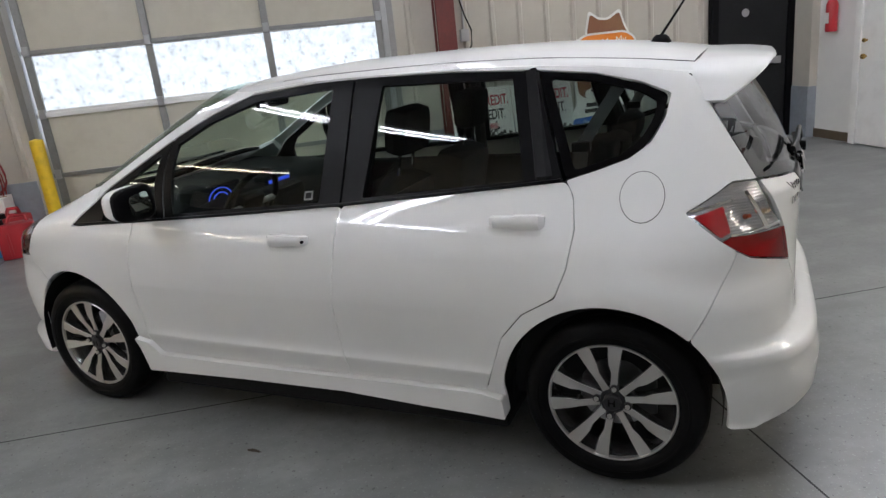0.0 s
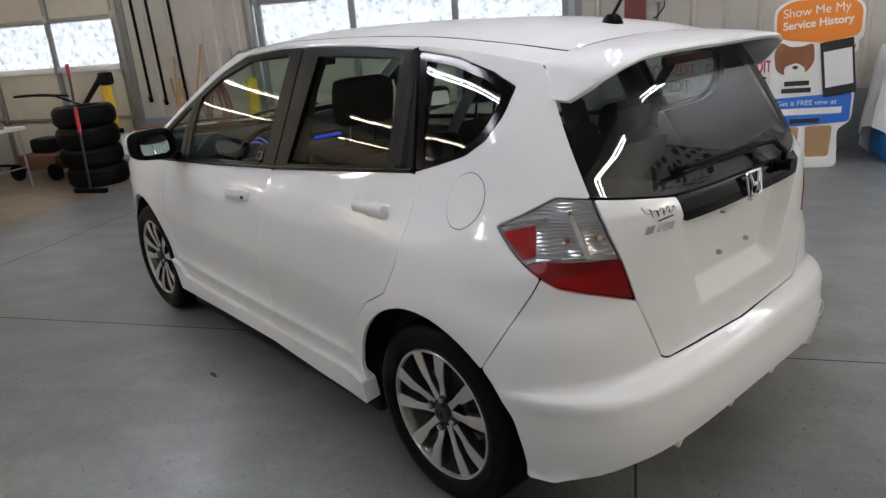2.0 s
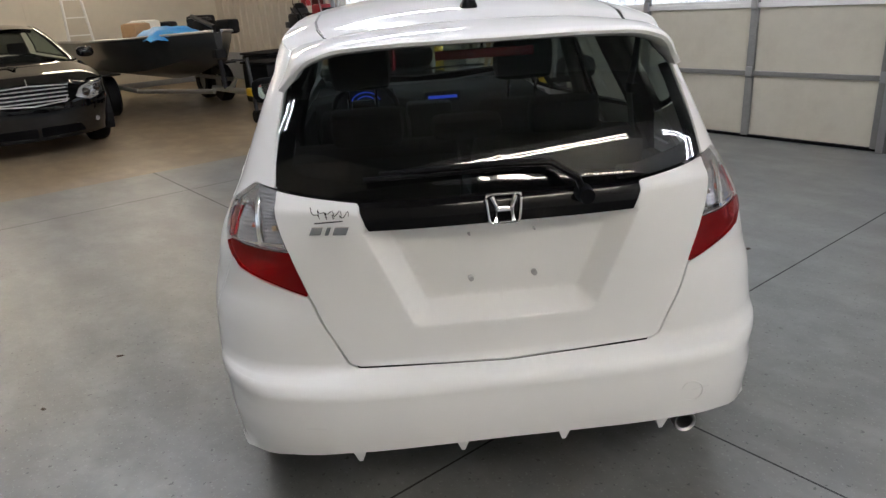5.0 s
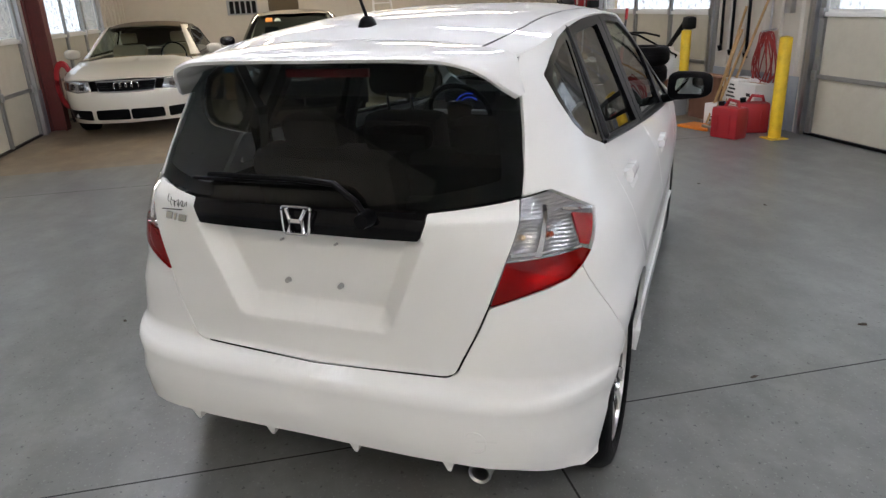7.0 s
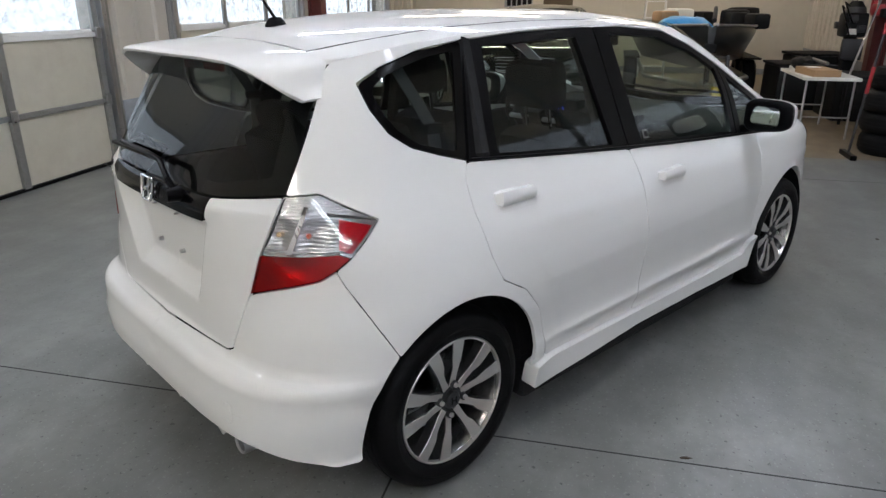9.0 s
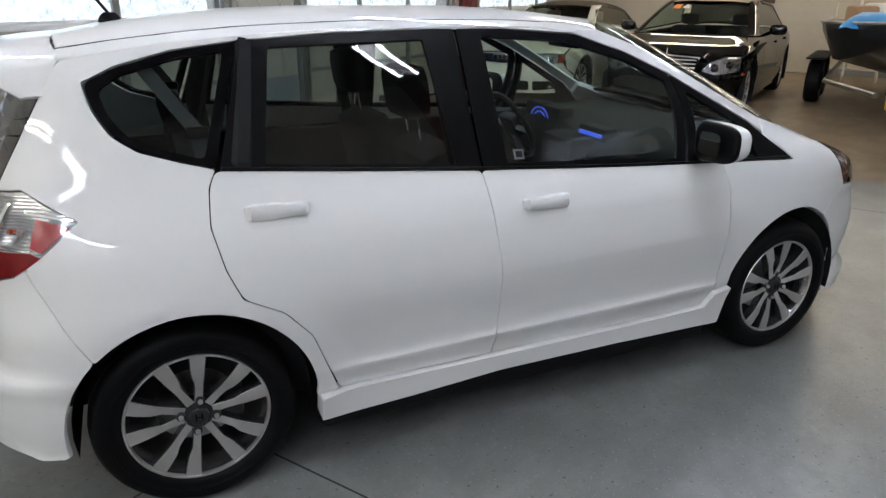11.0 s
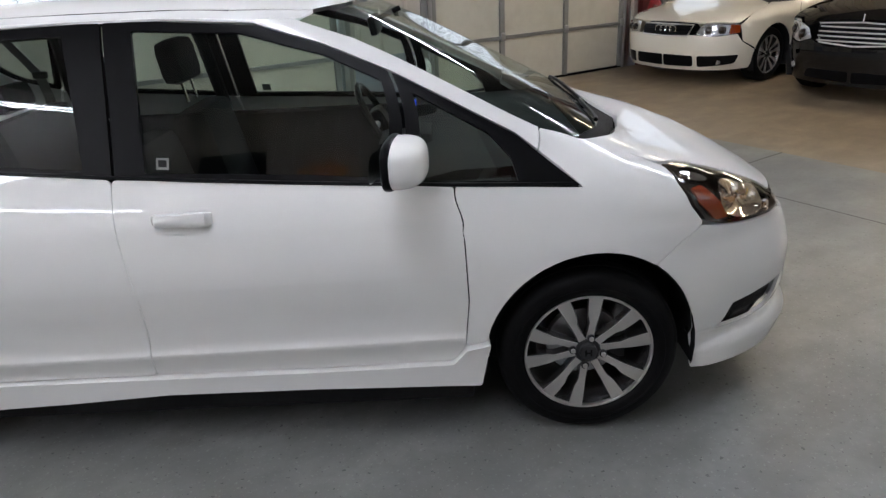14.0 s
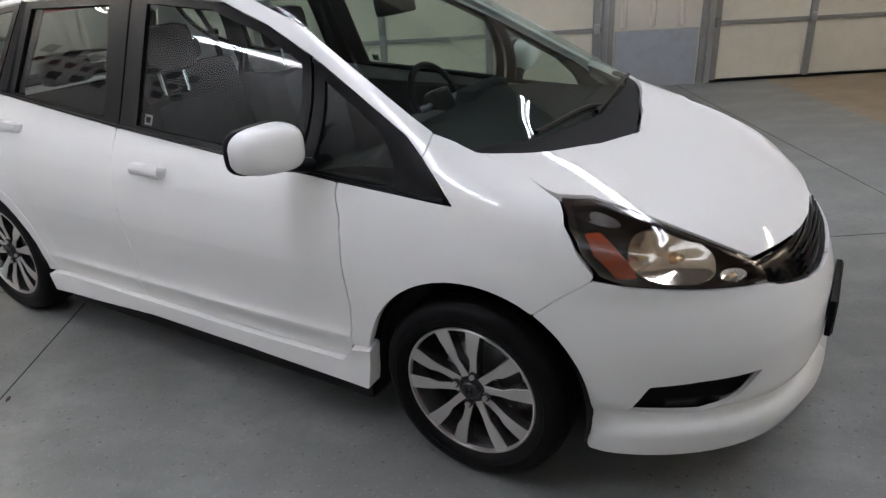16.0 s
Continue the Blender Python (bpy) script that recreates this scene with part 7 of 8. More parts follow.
def corner_doors():
    ob = empty("door_1", at(-4.78, WALL_R + 0.02), "black steel exit door with a push bar", "door", "", "structure")
    part("leaf", boxed(-0.43, 0.43, 0.0, 0.045, 0.01, 2.1, 0.004), M["black_soft"], ob)
    part("push_bar", boxed(-0.30, 0.30, 0.07, 0.10, 0.88, 0.94, 0.008), M["steel"], ob)
    for x in (-0.3, 0.3):
        part("bar_mount", boxed(x - 0.04, x + 0.04, 0.045, 0.09, 0.87, 0.95, 0.004), M["steel"], ob)
    part("closer_badge", rodded((0.1, 0.045, 1.47), (0.1, 0.055, 1.47), 0.045), M["steel"], ob)
    for x in (-0.48, 0.48):
        part("door_frame", boxed(x - 0.045, x + 0.045, -0.01, 0.06, 0, 2.15, 0.004), M["black_trim"], ob)
    part("door_frame", boxed(-0.525, 0.525, -0.01, 0.06, 2.1, 2.2, 0.004), M["black_trim"], ob)
    d = empty("door_2", at(WALL_B + 0.005, -2.80), "white panelled door with brass knobs", "door", "", "structure")
    part("leaf", boxed(0.0, 0.04, -0.45, 0.43, 0.015, 2.05, 0.004), M["paper_white"], d)
    for y in (-0.50, 0.48):
        part("door_frame", boxed(0.0, 0.055, y - 0.045, y + 0.045, 0, 2.13, 0.005), M["paper_white"], d)
    part("door_frame", boxed(0.0, 0.055, -0.545, 0.525, 2.065, 2.16, 0.005), M["paper_white"], d)
    for z0, z1 in ((0.25, 0.85), (1.05, 1.85)):
        for y0, y1 in ((-0.36, -0.05), (0.03, 0.34)):
            part("panel", boxed(0.04, 0.046, y0, y1, z0, z1, 0.004), M["paper_white"], d)
    for z, r in ((0.92, 0.028), (1.08, 0.022)):
        bm = bmesh.new()
        bmesh.ops.create_uvsphere(bm, u_segments=16, v_segments=10, radius=r, matrix=Matrix.Translation((0.075, -0.38, z)))
        rod(bm, (0.04, -0.38, z), (0.07, -0.38, z), r * 0.5)
        part("knob", bm, M["brass"], d, smooth=True)
    e = empty("fire_extinguisher", at(WALL_B + 0.07, -3.68, 1.18), "small red fire extinguisher hung on the wall", "fire extinguisher")
    bm = bmesh.new()
    lathe(bm, [(0.0, 0.0), (0.055, 0.0), (0.06, 0.02), (0.06, 0.28), (0.04, 0.33), (0.018, 0.35), (0.018, 0.38), (0, 0.38)], 24, None, "Z")
    part("bottle", bm, M["red_plastic"], e, smooth=True)
    part("lever", boxed(-0.02, 0.09, -0.015, 0.015, 0.38, 0.41, 0.005), M["black_trim"], e)
    part("label", boxed(0.058, 0.063, -0.03, 0.03, 0.09, 0.2), M["paper_white"], e)
    b = room_thing("baseboard", boxed(WALL_B, WALL_B + 0.015, -4.3, -3.36, 0, 0.10, 0.003), M["canvas_tan"], "tan baseboard along the white wall", "baseboard", "structure")
    room_thing("wall_return", boxed(WALL_B, WALL_B + 0.10, -4.32, -3.95, 0.585, CEIL), M["wall_metal"], "beige metal corner panel", "wall", "structure")
    room_thing("wall_return_base", boxed(WALL_B, WALL_B + 0.112, -4.32, -3.95, 0, 0.585), M["wainscot"], "grey corner wainscot", "wall", "structure")


corner_doors()


def wall_services():
    for u, z0, nm in ((4.57, 0.82, 0), (4.36, 0.78, 1), (4.06, 0.76, 2)):
        ob = empty("hanging_bar", at(u, WALL_R + 0.06), "long black bar hanging on the beige wall", "bar", "hanging bars")
        part("bar", rodded((0, 0, z0), (0.05, 0, 3.2), 0.018), M["black_trim"], ob)
        part("bar_end", rodded((0, 0, z0 - 0.03), (0, 0.02, z0 + 0.03), 0.026), M["black_trim"], ob)
    for u, z0 in ((3.72, 1.0), (3.42, 1.36), (-1.40, 1.62)):
        ob = empty("conduit", at(u, WALL_R + 0.03), "grey electrical conduit with a box", "conduit", "conduits")
        part("pipe", rodded((0, 0, z0), (0, 0, 4.2), 0.013), M["steel"], ob)
        part("junction_box", boxed(-0.045, 0.045, -0.02, 0.045, z0 - 0.13, z0, 0.006), M["steel"], ob)
    ob = empty("wall_cable", at(-1.30, WALL_R + 0.14), "black cable looped beside the red column", "cable")
    bm = bmesh.new()
    tube(bm, [(-0.03, 0, 2.0), (-0.10, 0, 1.75), (-0.16, 0, 1.6), (-0.15, 0, 1.45), (-0.08, 0, 1.36), (-0.02, 0, 1.36)], 0.008, 6)
    part("cable", bm, M["black_trim"], ob, smooth=True)
    part("cable_box", boxed(-0.05, 0.03, -0.03, 0.03, 1.28, 1.40, 0.006), M["steel"], ob)
    ob = empty("cord_coil", at(3.62, WALL_R + 0.10, 0.62), "coil of red extension cord hung on the wall", "cord")
    rng = random.Random(8)
    for k in range(9):
        bm = bmesh.new()
        w, hh, dx = rng.uniform(0.09, 0.17), rng.uniform(0.26, 0.36), rng.uniform(-0.03, 0.03)
        tube(bm, [(dx + w * math.sin(a * math.pi / 12) * (1.1 - 0.35 * math.cos(a * math.pi / 12)), 0.01 * k + 0.012 * math.sin(a + k), 0.42 - hh + hh * math.cos(a * math.pi / 12)) for a in range(24)], 0.007, 6, True)
        part("cord_loop", bm, M["red_cord"], ob, smooth=True)
    part("hook", rodded((0, -0.08, 0.44), (0, 0.10, 0.42), 0.012), M["steel"], ob)
    vent = empty("wall_vent", at(WALL_F - 0.03, 1.85, 1.55), "grey louvred vent on the far wall", "vent")
    part("frame", boxed(0.0, 0.03, -0.33, 0.33, -0.16, 0.16, 0.01), M["grey_plastic"], vent)
    for k in range(5):
        part("louvre", boxed(-0.012, 0.0, -0.30 + 0.12 * k, -0.21 + 0.12 * k, -0.13, 0.13, 0.004), M["black_trim"], vent)
    pan = empty("electric_panel", at(WALL_F - 0.06, 0.95, 1.5), "tan electrical panel on the far wall", "electrical panel")
    part("cabinet", boxed(0.0, 0.06, -0.33, 0.33, -0.18, 0.5, 0.008), M["canvas_tan"], pan)
    part("cabinet_door", boxed(-0.008, 0.0, -0.28, 0.28, -0.14, 0.46, 0.004), M["canvas_tan"], pan)
    fd = empty("door_3", at(WALL_F - 0.02, 0.0), "cream painted door in the far wall", "door", "", "structure")
    part("leaf", boxed(-0.03, 0.02, -0.45, 0.45, 0.01, 2.05, 0.004), M["wall_plain"], fd)
    part("door_frame", boxed(-0.04, 0.02, 0.45, 0.52, 0, 2.1, 0.004), M["wall_plain"], fd)
    part("door_frame", boxed(-0.04, 0.02, -0.52, -0.45, 0, 2.1, 0.004), M["wall_plain"], fd)
    part("knob", rodded((-0.09, -0.36, 1.0), (-0.03, -0.36, 1.0), 0.025), M["steel"], fd)
    room_thing("baseboard_far", boxed(WALL_F - 0.012, WALL_F, -4.3, 4.3, 0, 0.12), M["wainscot"], "grey painted band at the wall's foot", "baseboard", "structure")
    reel = empty("hose_reel", at(7.12, 3.98, 0.62), "red hose reel hung beside the column", "hose reel")
    for k in range(6):
        bm = bmesh.new()
        r = 0.17 + 0.018 * (k % 3)
        tube(bm, [(0.05 * (k // 3), r * 0.55 * math.cos(a * math.pi / 12), r * 1.5 * math.sin(a * math.pi / 12)) for a in range(24)], 0.014, 6, True)
        part("hose_turn", bm, M["red_plastic"], reel, smooth=True)


wall_services()


def fuel_can(u, v, turn):
    ob = empty("fuel_can", at(u, v, 0, turn), "weathered red plastic fuel can on the floor", "fuel can", "fuel cans")
    part("body", boxed(-0.16, 0.16, -0.10, 0.10, 0, 0.33, 0.035), M["red_plastic"], ob, smooth=True)
    bm = bmesh.new()
    tube(bm, [(-0.11, 0, 0.32), (-0.09, 0, 0.385), (0.02, 0, 0.40), (0.06, 0, 0.33)], 0.018, 8)
    part("handle", bm, M["red_plastic"], ob, smooth=True)
    part("cap", rodded((0.11, 0, 0.32), (0.115, 0, 0.375), 0.032), M["black_trim"], ob, smooth=True)
    for x in (-0.07, 0.07):
        part("moulded_rib", boxed(x - 0.012, x + 0.012, -0.107, 0.107, 0.05, 0.25, 0.008), M["red_plastic"], ob)


fuel_can(3.18, -3.52, 20)
fuel_can(3.36, -3.92, 70)


def carton(u, v, z, w, d, h, turn, mt, label, printed=True):
    ob = empty("carton", at(u, v, z, turn), label, "box", "stacked cartons")
    part("body", boxed(-w / 2, w / 2, -d / 2, d / 2, 0, h, 0.004), M[mt], ob)
    part("tape", boxed(-w / 2 - 0.001, w / 2 + 0.001, -0.025, 0.025, h, h + 0.001), M["card"], ob)
    if printed:
        for k in range(4):
            part("print_bar", boxed(-w * 0.35 + 0.03 * (k % 2), w * 0.2 - 0.02 * k, d / 2, d / 2 + 0.001, h * (0.25 + 0.16 * k), h * (0.32 + 0.16 * k)), M["ink_black"], ob)
            part("print_bar", boxed(w / 2, w / 2 + 0.001, -d * 0.3, d * (0.3 - 0.06 * k), h * (0.25 + 0.16 * k), h * (0.31 + 0.16 * k)), M["ink_black"], ob)


carton(3.82, -3.88, 0.0, 0.30, 0.30, 0.26, 12, "paper_white", "white printed carton among the tools")
carton(3.85, -4.10, 0.26, 0.34, 0.28, 0.27, -6, "paper_white", "white printed carton stacked on another")
carton(3.56, -4.08, 0.0, 0.28, 0.26, 0.50, 4, "paper_white", "tall white printed carton by the wall")
carton(4.35, -4.05, 0.0, 0.55, 0.24, 0.52, 3, "card_dark", "worn dark brown carton by the wall", False)
carton(4.85, -3.78, 0.0, 0.36, 0.24, 0.20, 20, "grey_plastic", "grey battery box with a black lid", False)


def small_things():
    ob = empty("scoop_tray", at(3.80, -3.58, 0, 15), "orange plastic snow shovel lying by the cartons", "shovel")
    part("blade", boxed(-0.22, 0.22, -0.14, 0.14, 0, 0.035, 0.015), M["orange"], ob, smooth=True)
    part("handle", rodded((0, -0.1, 0.04), (0.1, -0.65, 1.05), 0.014), M["wood"], ob)
    for k, (x0, y0, x1, z1) in enumerate(((3.9, -3.75, 4.15, 1.30), (3.72, -3.7, 4.25, 1.05), (3.95, -3.9, 3.75, 1.42), (3.6, -3.55, 4.1, 0.95))):
        ob = empty("wooden_handle", at(0, 0), "wooden tool handle leaning on the wall", "tool handle", "tool handles")
        part("shaft", rodded((x0, y0, 0.0), (x1, WALL_R + 0.05, z1), 0.014), M["wood"], ob)
        part("tool_head", boxed(x0 - 0.1, x0 + 0.1, y0 - 0.02, y0 + 0.02, 0.0, 0.06, 0.01), M["steel"] if k % 2 else M["black_trim"], ob)
    for k in range(4):
        t = empty("spare_tyre", at(4.72 + 0.02 * (k % 2), -3.30 + 0.015 * (k % 3), 0.22 * k, 25 * k) @ Matrix.Diagonal((0.86, 0.86, 1, 1)), "black car tyre in a floor stack", "tyre", "stacked tyres")
        bm = bmesh.new()
        lathe(bm, [(0.215, 0.02), (0.24, 0.0), (0.33, 0.0), (0.365, 0.03), (0.375, 0.06), (0.375, 0.16), (0.365, 0.19), (0.33, 0.217), (0.24, 0.217), (0.215, 0.2), (0.215, 0.02)], 48, None, "Z")
        part("casing", bm, M["tyre"], t, smooth=True)
        for i in range(3):
            bm = bmesh.new()
            lathe(bm, [(0.370, 0.055 + 0.038 * i), (0.379, 0.056 + 0.038 * i), (0.379, 0.082 + 0.038 * i), (0.370, 0.083 + 0.038 * i)], 48, None, "Z")
            part("tread_rib", bm, M["tyre"], t)
    sq = empty("floor_squeegee", at(4.42, -2.80), "floor squeegee with a red-gripped pole leaning on the tyres", "squeegee")
    part("head", boxed(-0.2, 0.2, -0.03, 0.03, 0.0, 0.05, 0.012), M["black_trim"], sq)
    part("pole", rodded((0, 0, 0.04), (0.05, -0.13, 1.32), 0.013), M["alloy_dark"], sq, smooth=True)
    part("grip", rodded((0.024, -0.062, 0.64), (0.034, -0.088, 0.90), 0.019), M["red_plastic"], sq, smooth=True)
    part("grip", rodded((0.046, -0.119, 1.21), (0.0505, -0.1313, 1.333), 0.018), M["red_plastic"], sq, smooth=True)
    jug = empty("white_jug", at(5.15, -3.92, 0.42), "white plastic jug on a crate by the bollard", "jug")
    bm = bmesh.new()
    lathe(bm, [(0.0, 0.0), (0.13, 0.0), (0.14, 0.03), (0.14, 0.26), (0.10, 0.33), (0.04, 0.36), (0.04, 0.40), (0, 0.40)], 24, None, "Z")
    part("body", bm, M["white_plastic"], jug, smooth=True)
    part("stand", boxed(-0.15, 0.15, -0.15, 0.15, -0.42, 0.0, 0.01), M["card_dark"], jug)
    bag = empty("detergent_bag", at(4.95, -3.98), "white and purple plastic sack on the floor", "bag")
    part("sack", boxed(-0.14, 0.14, -0.09, 0.09, 0, 0.46, 0.05), M["white_plastic"], bag, smooth=True)
    part("printed_panel", boxed(-0.10, 0.10, 0.088, 0.094, 0.08, 0.34, 0.002), M["purple"], bag)
    part("folded_top", boxed(-0.10, 0.12, -0.03, 0.03, 0.45, 0.52, 0.02), M["black_trim"], bag)
    bl = empty("leaf_blower", at(5.02, -4.08, 1.03), "black power tool resting on the bollard", "blower")
    part("motor", boxed(-0.07, 0.07, -0.07, 0.07, 0.0, 0.16, 0.04), M["engine"], bl, smooth=True)
    part("nozzle", rodded((0.05, 0.02, 0.10), (0.42, 0.10, -0.33), 0.035, 0.025), M["engine"], bl, smooth=True)
    bt = empty("blue_bottle", at(3.42, -3.62), "small blue spray bottle between fuel cans", "bottle")
    bm = bmesh.new()
    lathe(bm, [(0, 0), (0.05, 0.0), (0.05, 0.22), (0.02, 0.28), (0.02, 0.34), (0, 0.34)], 20, None, "Z")
    part("body", bm, M["blue_tarp"], bt, smooth=True)


small_things()


def work_table():
    ob = empty("folding_table", at(6.0, -2.80), "white folding table loaded with boxes and tools", "table")
    part("tabletop", boxed(-0.62, 0.62, -0.30, 0.30, 0.665, 0.70, 0.006), M["white_plastic"], ob)
    for x in (-0.56, 0.56):
        for y in (-0.25, 0.25):
            part("leg", rodded((x, y, 0.0), (x * 0.98, y, 0.67), 0.013), M["steel"], ob, smooth=True)
        part("brace", rodded((x, -0.25, 0.25), (x, 0.25, 0.25), 0.009), M["steel"], ob)
    c = empty("flat_carton", at(5.75, -2.72, 0.70, 6), "long brown cardboard box on the folding table", "box")
    part("body", boxed(-0.30, 0.30, -0.15, 0.15, 0, 0.075, 0.003), M["card"], c)
    part("label", boxed(0.05, 0.22, -0.06, 0.08, 0.075, 0.077), M["paper_white"], c)
    r = empty("hand_tool", at(6.3, -2.85, 0.70, 30), "black and grey power tools lying on the table", "tool")
    part("case", boxed(-0.20, 0.16, -0.14, 0.14, 0, 0.08, 0.02), M["engine"], r, smooth=True)
    part("handle", rodded((-0.2, 0.05, 0.10), (0.15, -0.05, 0.13), 0.02), M["steel"], r, smooth=True)
    part("cloth", boxed(0.18, 0.36, -0.1, 0.1, 0, 0.04, 0.015), M["white_plastic"], r, smooth=True)
    bag = empty("tool_bag", at(6.48, -2.74, 0.70, 20), "black cloth tool bag slumped on the folding table", "bag")
    bm = bmesh.new()
    bmesh.ops.create_uvsphere(bm, u_segments=20, v_segments=12, radius=1.0)
    for v in bm.verts:
        q = v.co.copy()
        v.co = (0.20 * q.x, 0.15 * q.y, max(0.07 + 0.085 * q.z + 0.03 * noise.noise(q * 2.2), 0.0))
    part("sack", bm, M["engine"], bag, smooth=True)
    m = empty("lawn_mower", at(5.75, -3.72), "push mower with a bent black handle behind the table", "mower")
    part("deck", boxed(-0.3, 0.3, -0.26, 0.26, 0.10, 0.30, 0.06), M["card_dark"], m, smooth=True)
    part("engine", boxed(-0.15, 0.15, -0.15, 0.15, 0.30, 0.48, 0.05), M["engine"], m, smooth=True)
    bm = bmesh.new()
    tube(bm, [(-0.3, -0.22, 0.25), (-0.75, -0.2, 0.72), (0.55 - 1.0, 0.2, 0.98), (-0.1, 0.22, 1.0), (0.1, 0.22, 0.99), (0.12, -0.2, 0.97), (-0.25, -0.22, 0.94)], 0.014, 8)
    part("handle", bm, M["black_trim"], m, smooth=True)
    for x in (-0.28, 0.28):
        for y in (-0.28, 0.28):
            part("mower_wheel", rodded((x, y - 0.02, 0.10), (x, y + 0.02, 0.10), 0.10, None, 20), M["tyre"], m, smooth=True)
    o = empty("outboard_engine", at(8.35, -3.75), "black outboard engine on a stand", "outboard engine")
    part("powerhead", boxed(-0.17, 0.17, -0.16, 0.16, 1.02, 1.36, 0.05), M["engine"], o, smooth=True)
    part("flywheel", rodded((0.0, 0.0, 1.36), (0.0, 0.0, 1.44), 0.15, 0.13, 24), M["alloy_dark"], o, smooth=True)
    part("recoil_cover", rodded((0.0, 0.0, 1.44), (0.0, 0.0, 1.52), 0.12, 0.07, 20), M["engine"], o, smooth=True)
    for x, y, z in ((-0.19, 0.05, 1.28), (-0.20, -0.06, 1.14), (0.16, 0.15, 1.18)):
        part("carburettor", boxed(x - 0.05, x + 0.05, y - 0.05, y + 0.05, z - 0.05, z + 0.05, 0.018), M["alloy_dark"], o, smooth=True)
    part("leg", boxed(-0.09, 0.09, -0.08, 0.08, 0.35, 1.02, 0.03), M["engine"], o, smooth=True)
    part("clamp_bracket", boxed(-0.20, -0.10, -0.14, 0.14, 0.70, 1.0, 0.02), M["alloy_dark"], o, smooth=True)
    part("anti_ventilation_plate", boxed(-0.18, 0.20, -0.13, 0.13, 0.40, 0.42, 0.008), M["engine"], o)
    part("label", boxed(-0.174, -0.170, -0.02, 0.10, 1.06, 1.14), M["paper_white"], o)
    part("stand", boxed(-0.3, 0.3, -0.25, 0.25, 0.0, 0.35, 0.04), M["black_soft"], o, smooth=True)
    for x0, z0, x1, z1 in ((-0.05, 1.45, -0.32, 1.22), (0.10, 1.40, -0.25, 1.05)):
        bm = bmesh.new()
        tube(bm, [(x0, 0.1, z0), ((x0 + x1) / 2, 0.2, z0 + 0.05), (x1, 0.16, (z0 + z1) / 2), (x1 + 0.06, 0.08, z1)], 0.012, 8)
        part("hose", bm, M["black_trim"], o, smooth=True)
    bm = bmesh.new()
    tube(bm, [(0, 0.0, 1.52), (-0.05, 0.02, 1.72), (0.1, 0.03, 1.85), (0.2, 0.0, 1.75), (0.22, 0, 1.5)], 0.008, 6)
    part("fuel_line", bm, M["black_trim"], o)
    tr = empty("string_trimmer", at(7.9, -4.0), "red string trimmer leaning beside the column", "trimmer")
    part("shaft", rodded((-1.3, 0.7, 0.55), (0.45, -0.1, 1.75), 0.013), M["steel"], tr, smooth=True)
    part("motor", boxed(0.05, 0.32, -0.14, 0.1, 1.32, 1.48, 0.04), M["red_plastic"], tr, smooth=True)
    part("guard", boxed(-0.12, 0.04, -0.1, 0.06, 1.30, 1.42, 0.02), M["engine"], tr, smooth=True)
    part("foot", rodded((-1.3, 0.7, 0.0), (-1.3, 0.7, 0.56), 0.02), M["engine"], tr)
    for k, (u, v, w, d, h) in enumerate(((7.3, -3.6, 0.9, 0.7, 0.55), (8.2, -3.0, 0.8, 0.6, 0.62), (9.3, -3.6, 0.8, 0.8, 0.7))):
        b = empty("storage_bin", at(u, v, 0, 5 * k), "dark plastic storage bin in the corner", "bin", "storage bins")
        part("body", boxed(-w / 2, w / 2, -d / 2, d / 2, 0, h, 0.04), M["engine"], b, smooth=True)
        part("lid", boxed(-w / 2 - 0.02, w / 2 + 0.02, -d / 2 - 0.02, d / 2 + 0.02, h, h + 0.04, 0.015), M["black_soft"], b, smooth=True)
    fe = empty("fire_extinguisher", at(8.95, WALL_R + 0.12, 1.35), "red and yellow fire extinguisher beside the column", "fire extinguisher")
    bm = bmesh.new()
    lathe(bm, [(0.0, 0.0), (0.07, 0.0), (0.075, 0.02), (0.075, 0.4), (0.04, 0.47), (0, 0.5)], 20, None, "Z")
    part("bottle", bm, M["red_plastic"], fe, smooth=True)
    part("tag", boxed(-0.08, 0.08, 0.08, 0.085, 0.3, 0.55), M["yellow"], fe)
    sg = empty("wall_notice", at(8.62, WALL_R + 0.235, 1.35), "red and white notice fixed to the column", "sign")
    part("plate", boxed(-0.09, 0.09, 0, 0.004, 0, 0.24), M["paper_white"], sg)
    part("print_block", boxed(-0.08, 0.08, 0.004, 0.005, 0.12, 0.23), M["ink_red"], sg)


work_table()


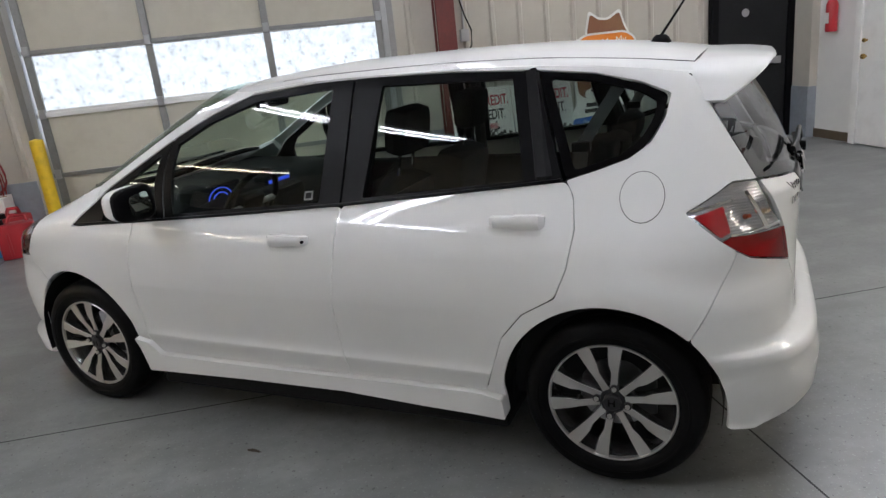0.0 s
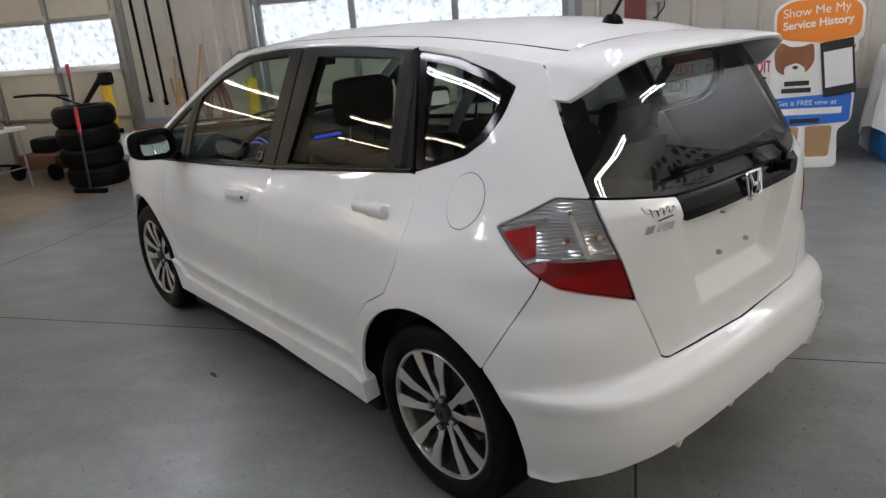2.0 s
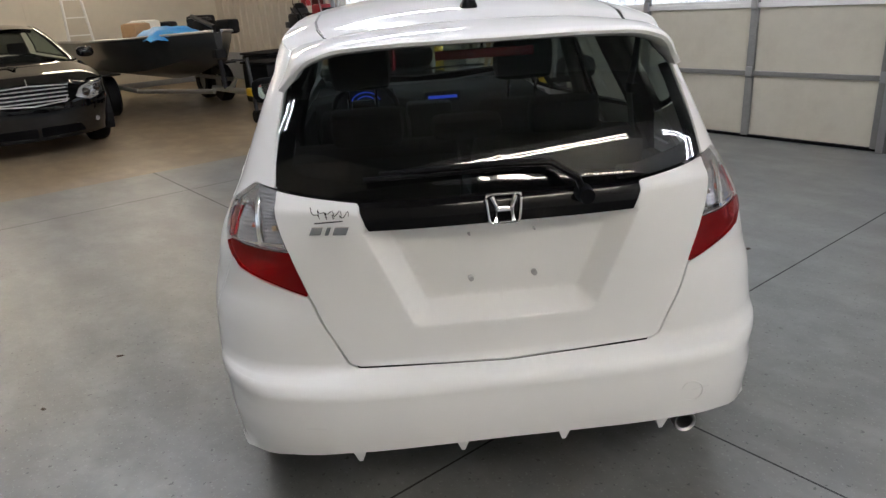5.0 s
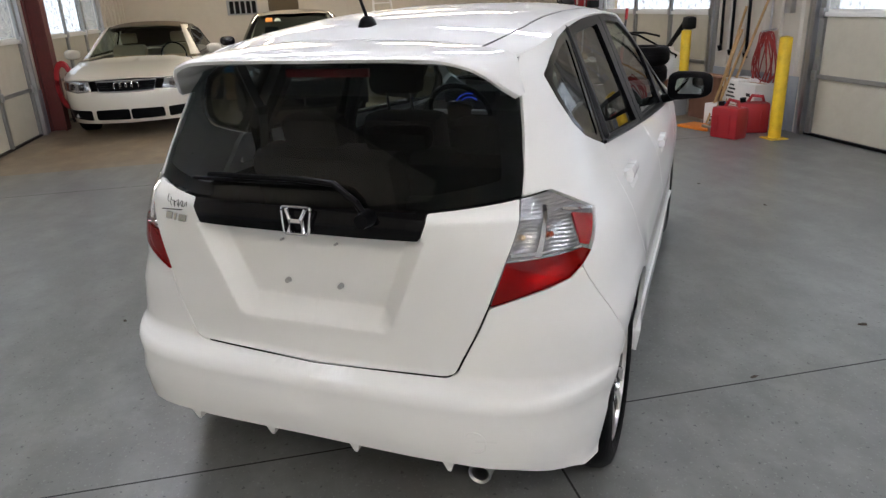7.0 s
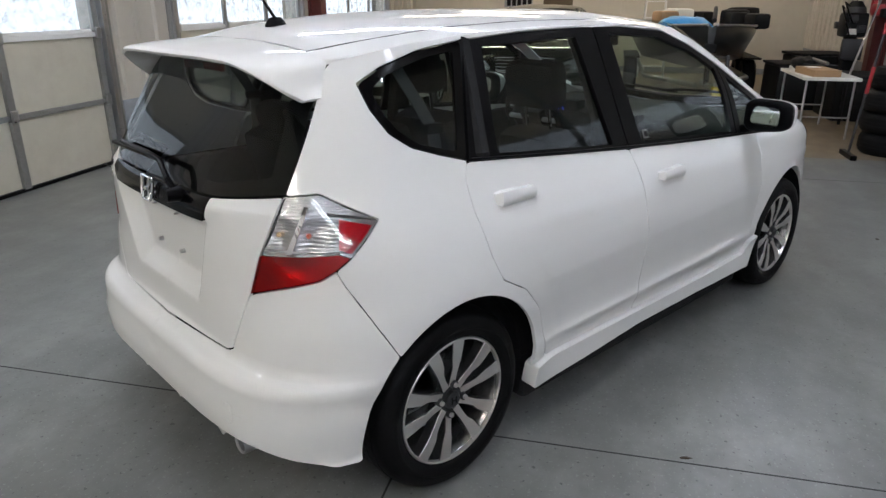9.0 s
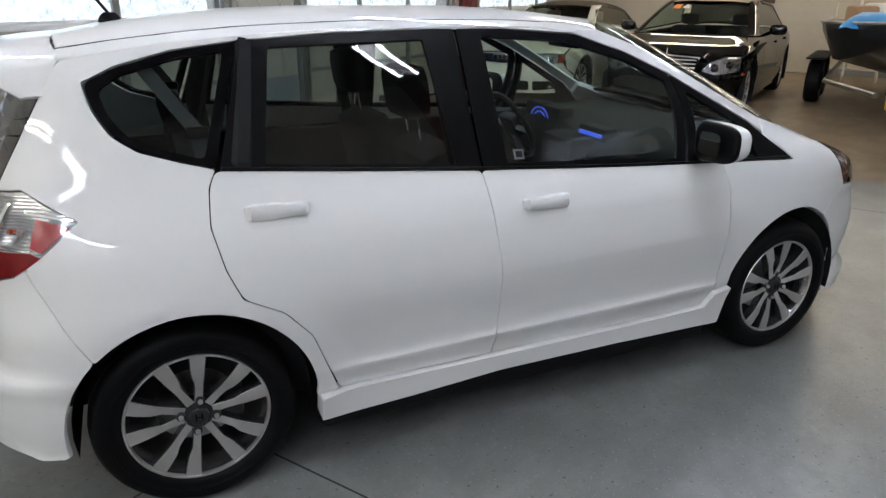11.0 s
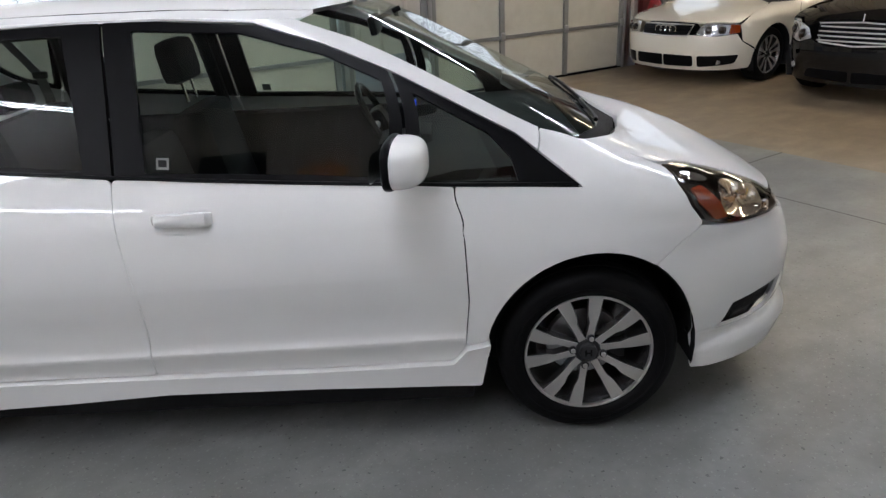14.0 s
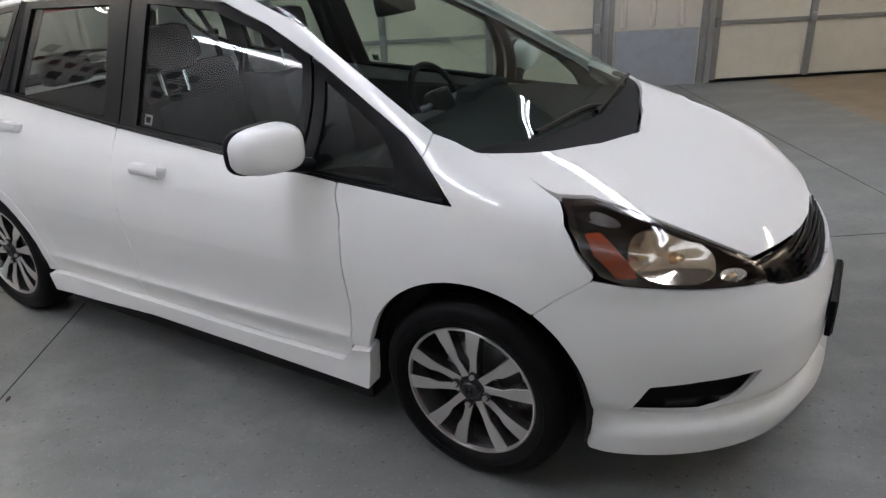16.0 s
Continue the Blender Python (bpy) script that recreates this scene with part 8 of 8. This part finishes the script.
def boat():
    ob = empty("boat", at(0, 0), "dark hulled fishing boat on its trailer under blue tarps", "boat")
    bm = bmesh.new()
    rows = []
    n = 14
    for k in range(n + 1):
        q = k / n
        u = 6.75 + 4.9 * q
        w = 0.95 * (1 - (1 - min(1, q * 1.7)) ** 2.2) + 0.05
        keel = 0.50 + 0.34 * (1 - min(1, q * 2.2)) ** 2
        deck = 1.12 + 0.10 * (1 - q) ** 2
        cv = -1.62 + 0.03 * q
        ring = [(cv - w, deck), (cv - w * 0.97, deck - 0.12), (cv - w * 0.78, keel + 0.16), (cv, keel), (cv + w * 0.78, keel + 0.16), (cv + w * 0.97, deck - 0.12), (cv + w, deck), (cv, deck - 0.03)]
        rows.append([bm.verts.new((u, y, z)) for y, z in ring])
    for a, b in zip(rows, rows[1:]):
        for i in range(8):
            bm.faces.new((a[i], a[(i + 1) % 8], b[(i + 1) % 8], b[i]))
    bm.faces.new(rows[0])
    bm.faces.new(rows[-1])
    part("hull", bm, M["hull"], ob, "dark green-black hull", smooth=True)
    for sg in (1, -1):
        bm = bmesh.new()
        tube(bm, [((6.75 + 4.9 * k / n, -1.62 + 0.03 * k / n + sg * (0.95 * (1 - (1 - min(1, k / n * 1.7)) ** 2.2) + 0.06), 1.12 + 0.10 * (1 - k / n) ** 2)) for k in range(n + 1)], 0.02, 6)
        part("gunwale", bm, M["steel"], ob, smooth=True)
    tarp = empty("blue_tarp", at(7.9, -1.35, 1.14), "bright blue tarp heaped on the boat's deck", "tarp")
    bm = bmesh.new()
    bmesh.ops.create_grid(bm, x_segments=16, y_segments=12, size=0.5)
    for v in bm.verts:
        v.co = (v.co.x * 1.0, v.co.y * 0.8, 0.16 * (1 - (2 * v.co.x) ** 4) * (1 - (2 * v.co.y) ** 4) + 0.03 * noise.noise(v.co * 6))
    bmesh.ops.solidify(bm, geom=bm.faces[:], thickness=0.01)
    part("folds", bm, M["blue_tarp"], tarp, smooth=True)
    gear = empty("boat_gear", at(8.6, -1.9, 1.12), "dark seats and bags piled on the boat", "boat gear")
    rng = random.Random(4)
    for k in range(8):
        x, y, s = rng.uniform(-0.9, 0.9), rng.uniform(-0.45, 0.45), rng.uniform(0.10, 0.2)
        part("bundle", boxed(x - s, x + s, y - s, y + s, 0, s * 1.6, s * 0.35, Matrix.Rotation(rng.uniform(0, 3), 4, "Z")), M[("engine", "black_soft", "engine", "grey_plastic", "white_plastic", "engine", "card", "engine")[k]], gear, smooth=True)
    part("trolling_motor", rodded((-1.7, 0.25, 0.15), (-0.5, 0.1, 0.30), 0.03), M["engine"], gear, smooth=True)
    t = empty("boat_trailer", at(0, 0), "grey steel boat trailer with a jack wheel", "trailer")
    for sg in (1, -1):
        part("rail", rodded((6.9, -1.62 + sg * 0.12, 0.42), (8.2, -1.62 + sg * 0.75, 0.42), 0.035), M["steel"], t)
        part("rail", rodded((8.2, -1.62 + sg * 0.75, 0.42), (11.4, -1.60 + sg * 0.75, 0.42), 0.035), M["steel"], t)
        for u in (9.15, 9.9):
            bm = bmesh.new()
            lathe(bm, [(0.15, -0.09), (0.28, -0.10), (0.31, -0.07), (0.315, 0.0), (0.31, 0.07), (0.28, 0.10), (0.15, 0.09), (0.14, 0.0), (0.15, -0.09)], 32, Matrix.Translation((u, -1.60 + sg * 0.93, 0.315)))
            part("trailer_tyre", bm, M["tyre"], t, smooth=True)
            part("trailer_hub", rodded((u, -1.60 + sg * 0.86, 0.315), (u, -1.60 + sg * 1.0, 0.315), 0.15, 0.13, 20), M["white_plastic"], t, smooth=True)
        part("mudguard", boxed(8.75, 10.3, *sorted((-1.60 + sg * 0.80, -1.60 + sg * 1.06)), 0.64, 0.67, 0.012), M["engine"], t)
    part("tongue", rodded((6.05, -1.66, 0.44), (7.2, -1.62, 0.44), 0.04), M["steel"], t)
    part("coupler", boxed(5.86, 6.06, -1.72, -1.60, 0.40, 0.50, 0.02), M["yellow"], t, smooth=True)
    part("jack_post", rodded((6.26, -1.80, 0.16), (6.34, -1.80, 0.86), 0.026), M["alloy_dark"], t, smooth=True)
    part("jack_crank", rodded((6.34, -1.80, 0.83), (6.34, -1.58, 0.85), 0.012), M["alloy_dark"], t)
    part("jack_wheel", rodded((6.25, -1.84, 0.085), (6.25, -1.76, 0.085), 0.085, None, 20), M["tyre"], t, smooth=True)
    part("winch_post", rodded((6.75, -1.62, 0.45), (6.85, -1.62, 0.98), 0.035), M["engine"], t, smooth=True)
    part("winch", boxed(6.72, 6.92, -1.70, -1.54, 0.86, 0.98, 0.02), M["engine"], t)
    lad = empty("step_ladder", at(12.2, -1.15), "white step ladder folded by the far wall", "ladder")
    for y in (-0.27, 0.27):
        part("stile", rodded((0, y, 0), (0.35, y * 0.6, 2.1), 0.025), M["white_steel"], lad)
    for k in range(6):
        f = (k + 0.7) / 6.5
        part("tread", boxed(0.35 * f - 0.06, 0.35 * f + 0.06, -0.27 + 0.11 * f, 0.27 - 0.11 * f, 2.1 * f - 0.012, 2.1 * f + 0.012, 0.004), M["white_steel"], lad)
    c = empty("carton", at(9.9, 1.92, 0), "brown cardboard carton between the parked cars", "box", "stacked cartons")
    part("body", boxed(-0.3, 0.3, -0.2, 0.2, 0, 0.42, 0.005), M["card"], c)
    part("flap", boxed(-0.3, 0.3, 0.2, 0.36, 0.40, 0.41, 0), M["card"], c)
    b = empty("blue_tarp", at(10.4, 2.0, 0.0), "blue plastic tarp heaped between the parked cars", "tarp")
    part("folds", boxed(-0.25, 0.25, -0.2, 0.2, 0.0, 0.72, 0.09), M["blue_tarp"], b, smooth=True)


boat()
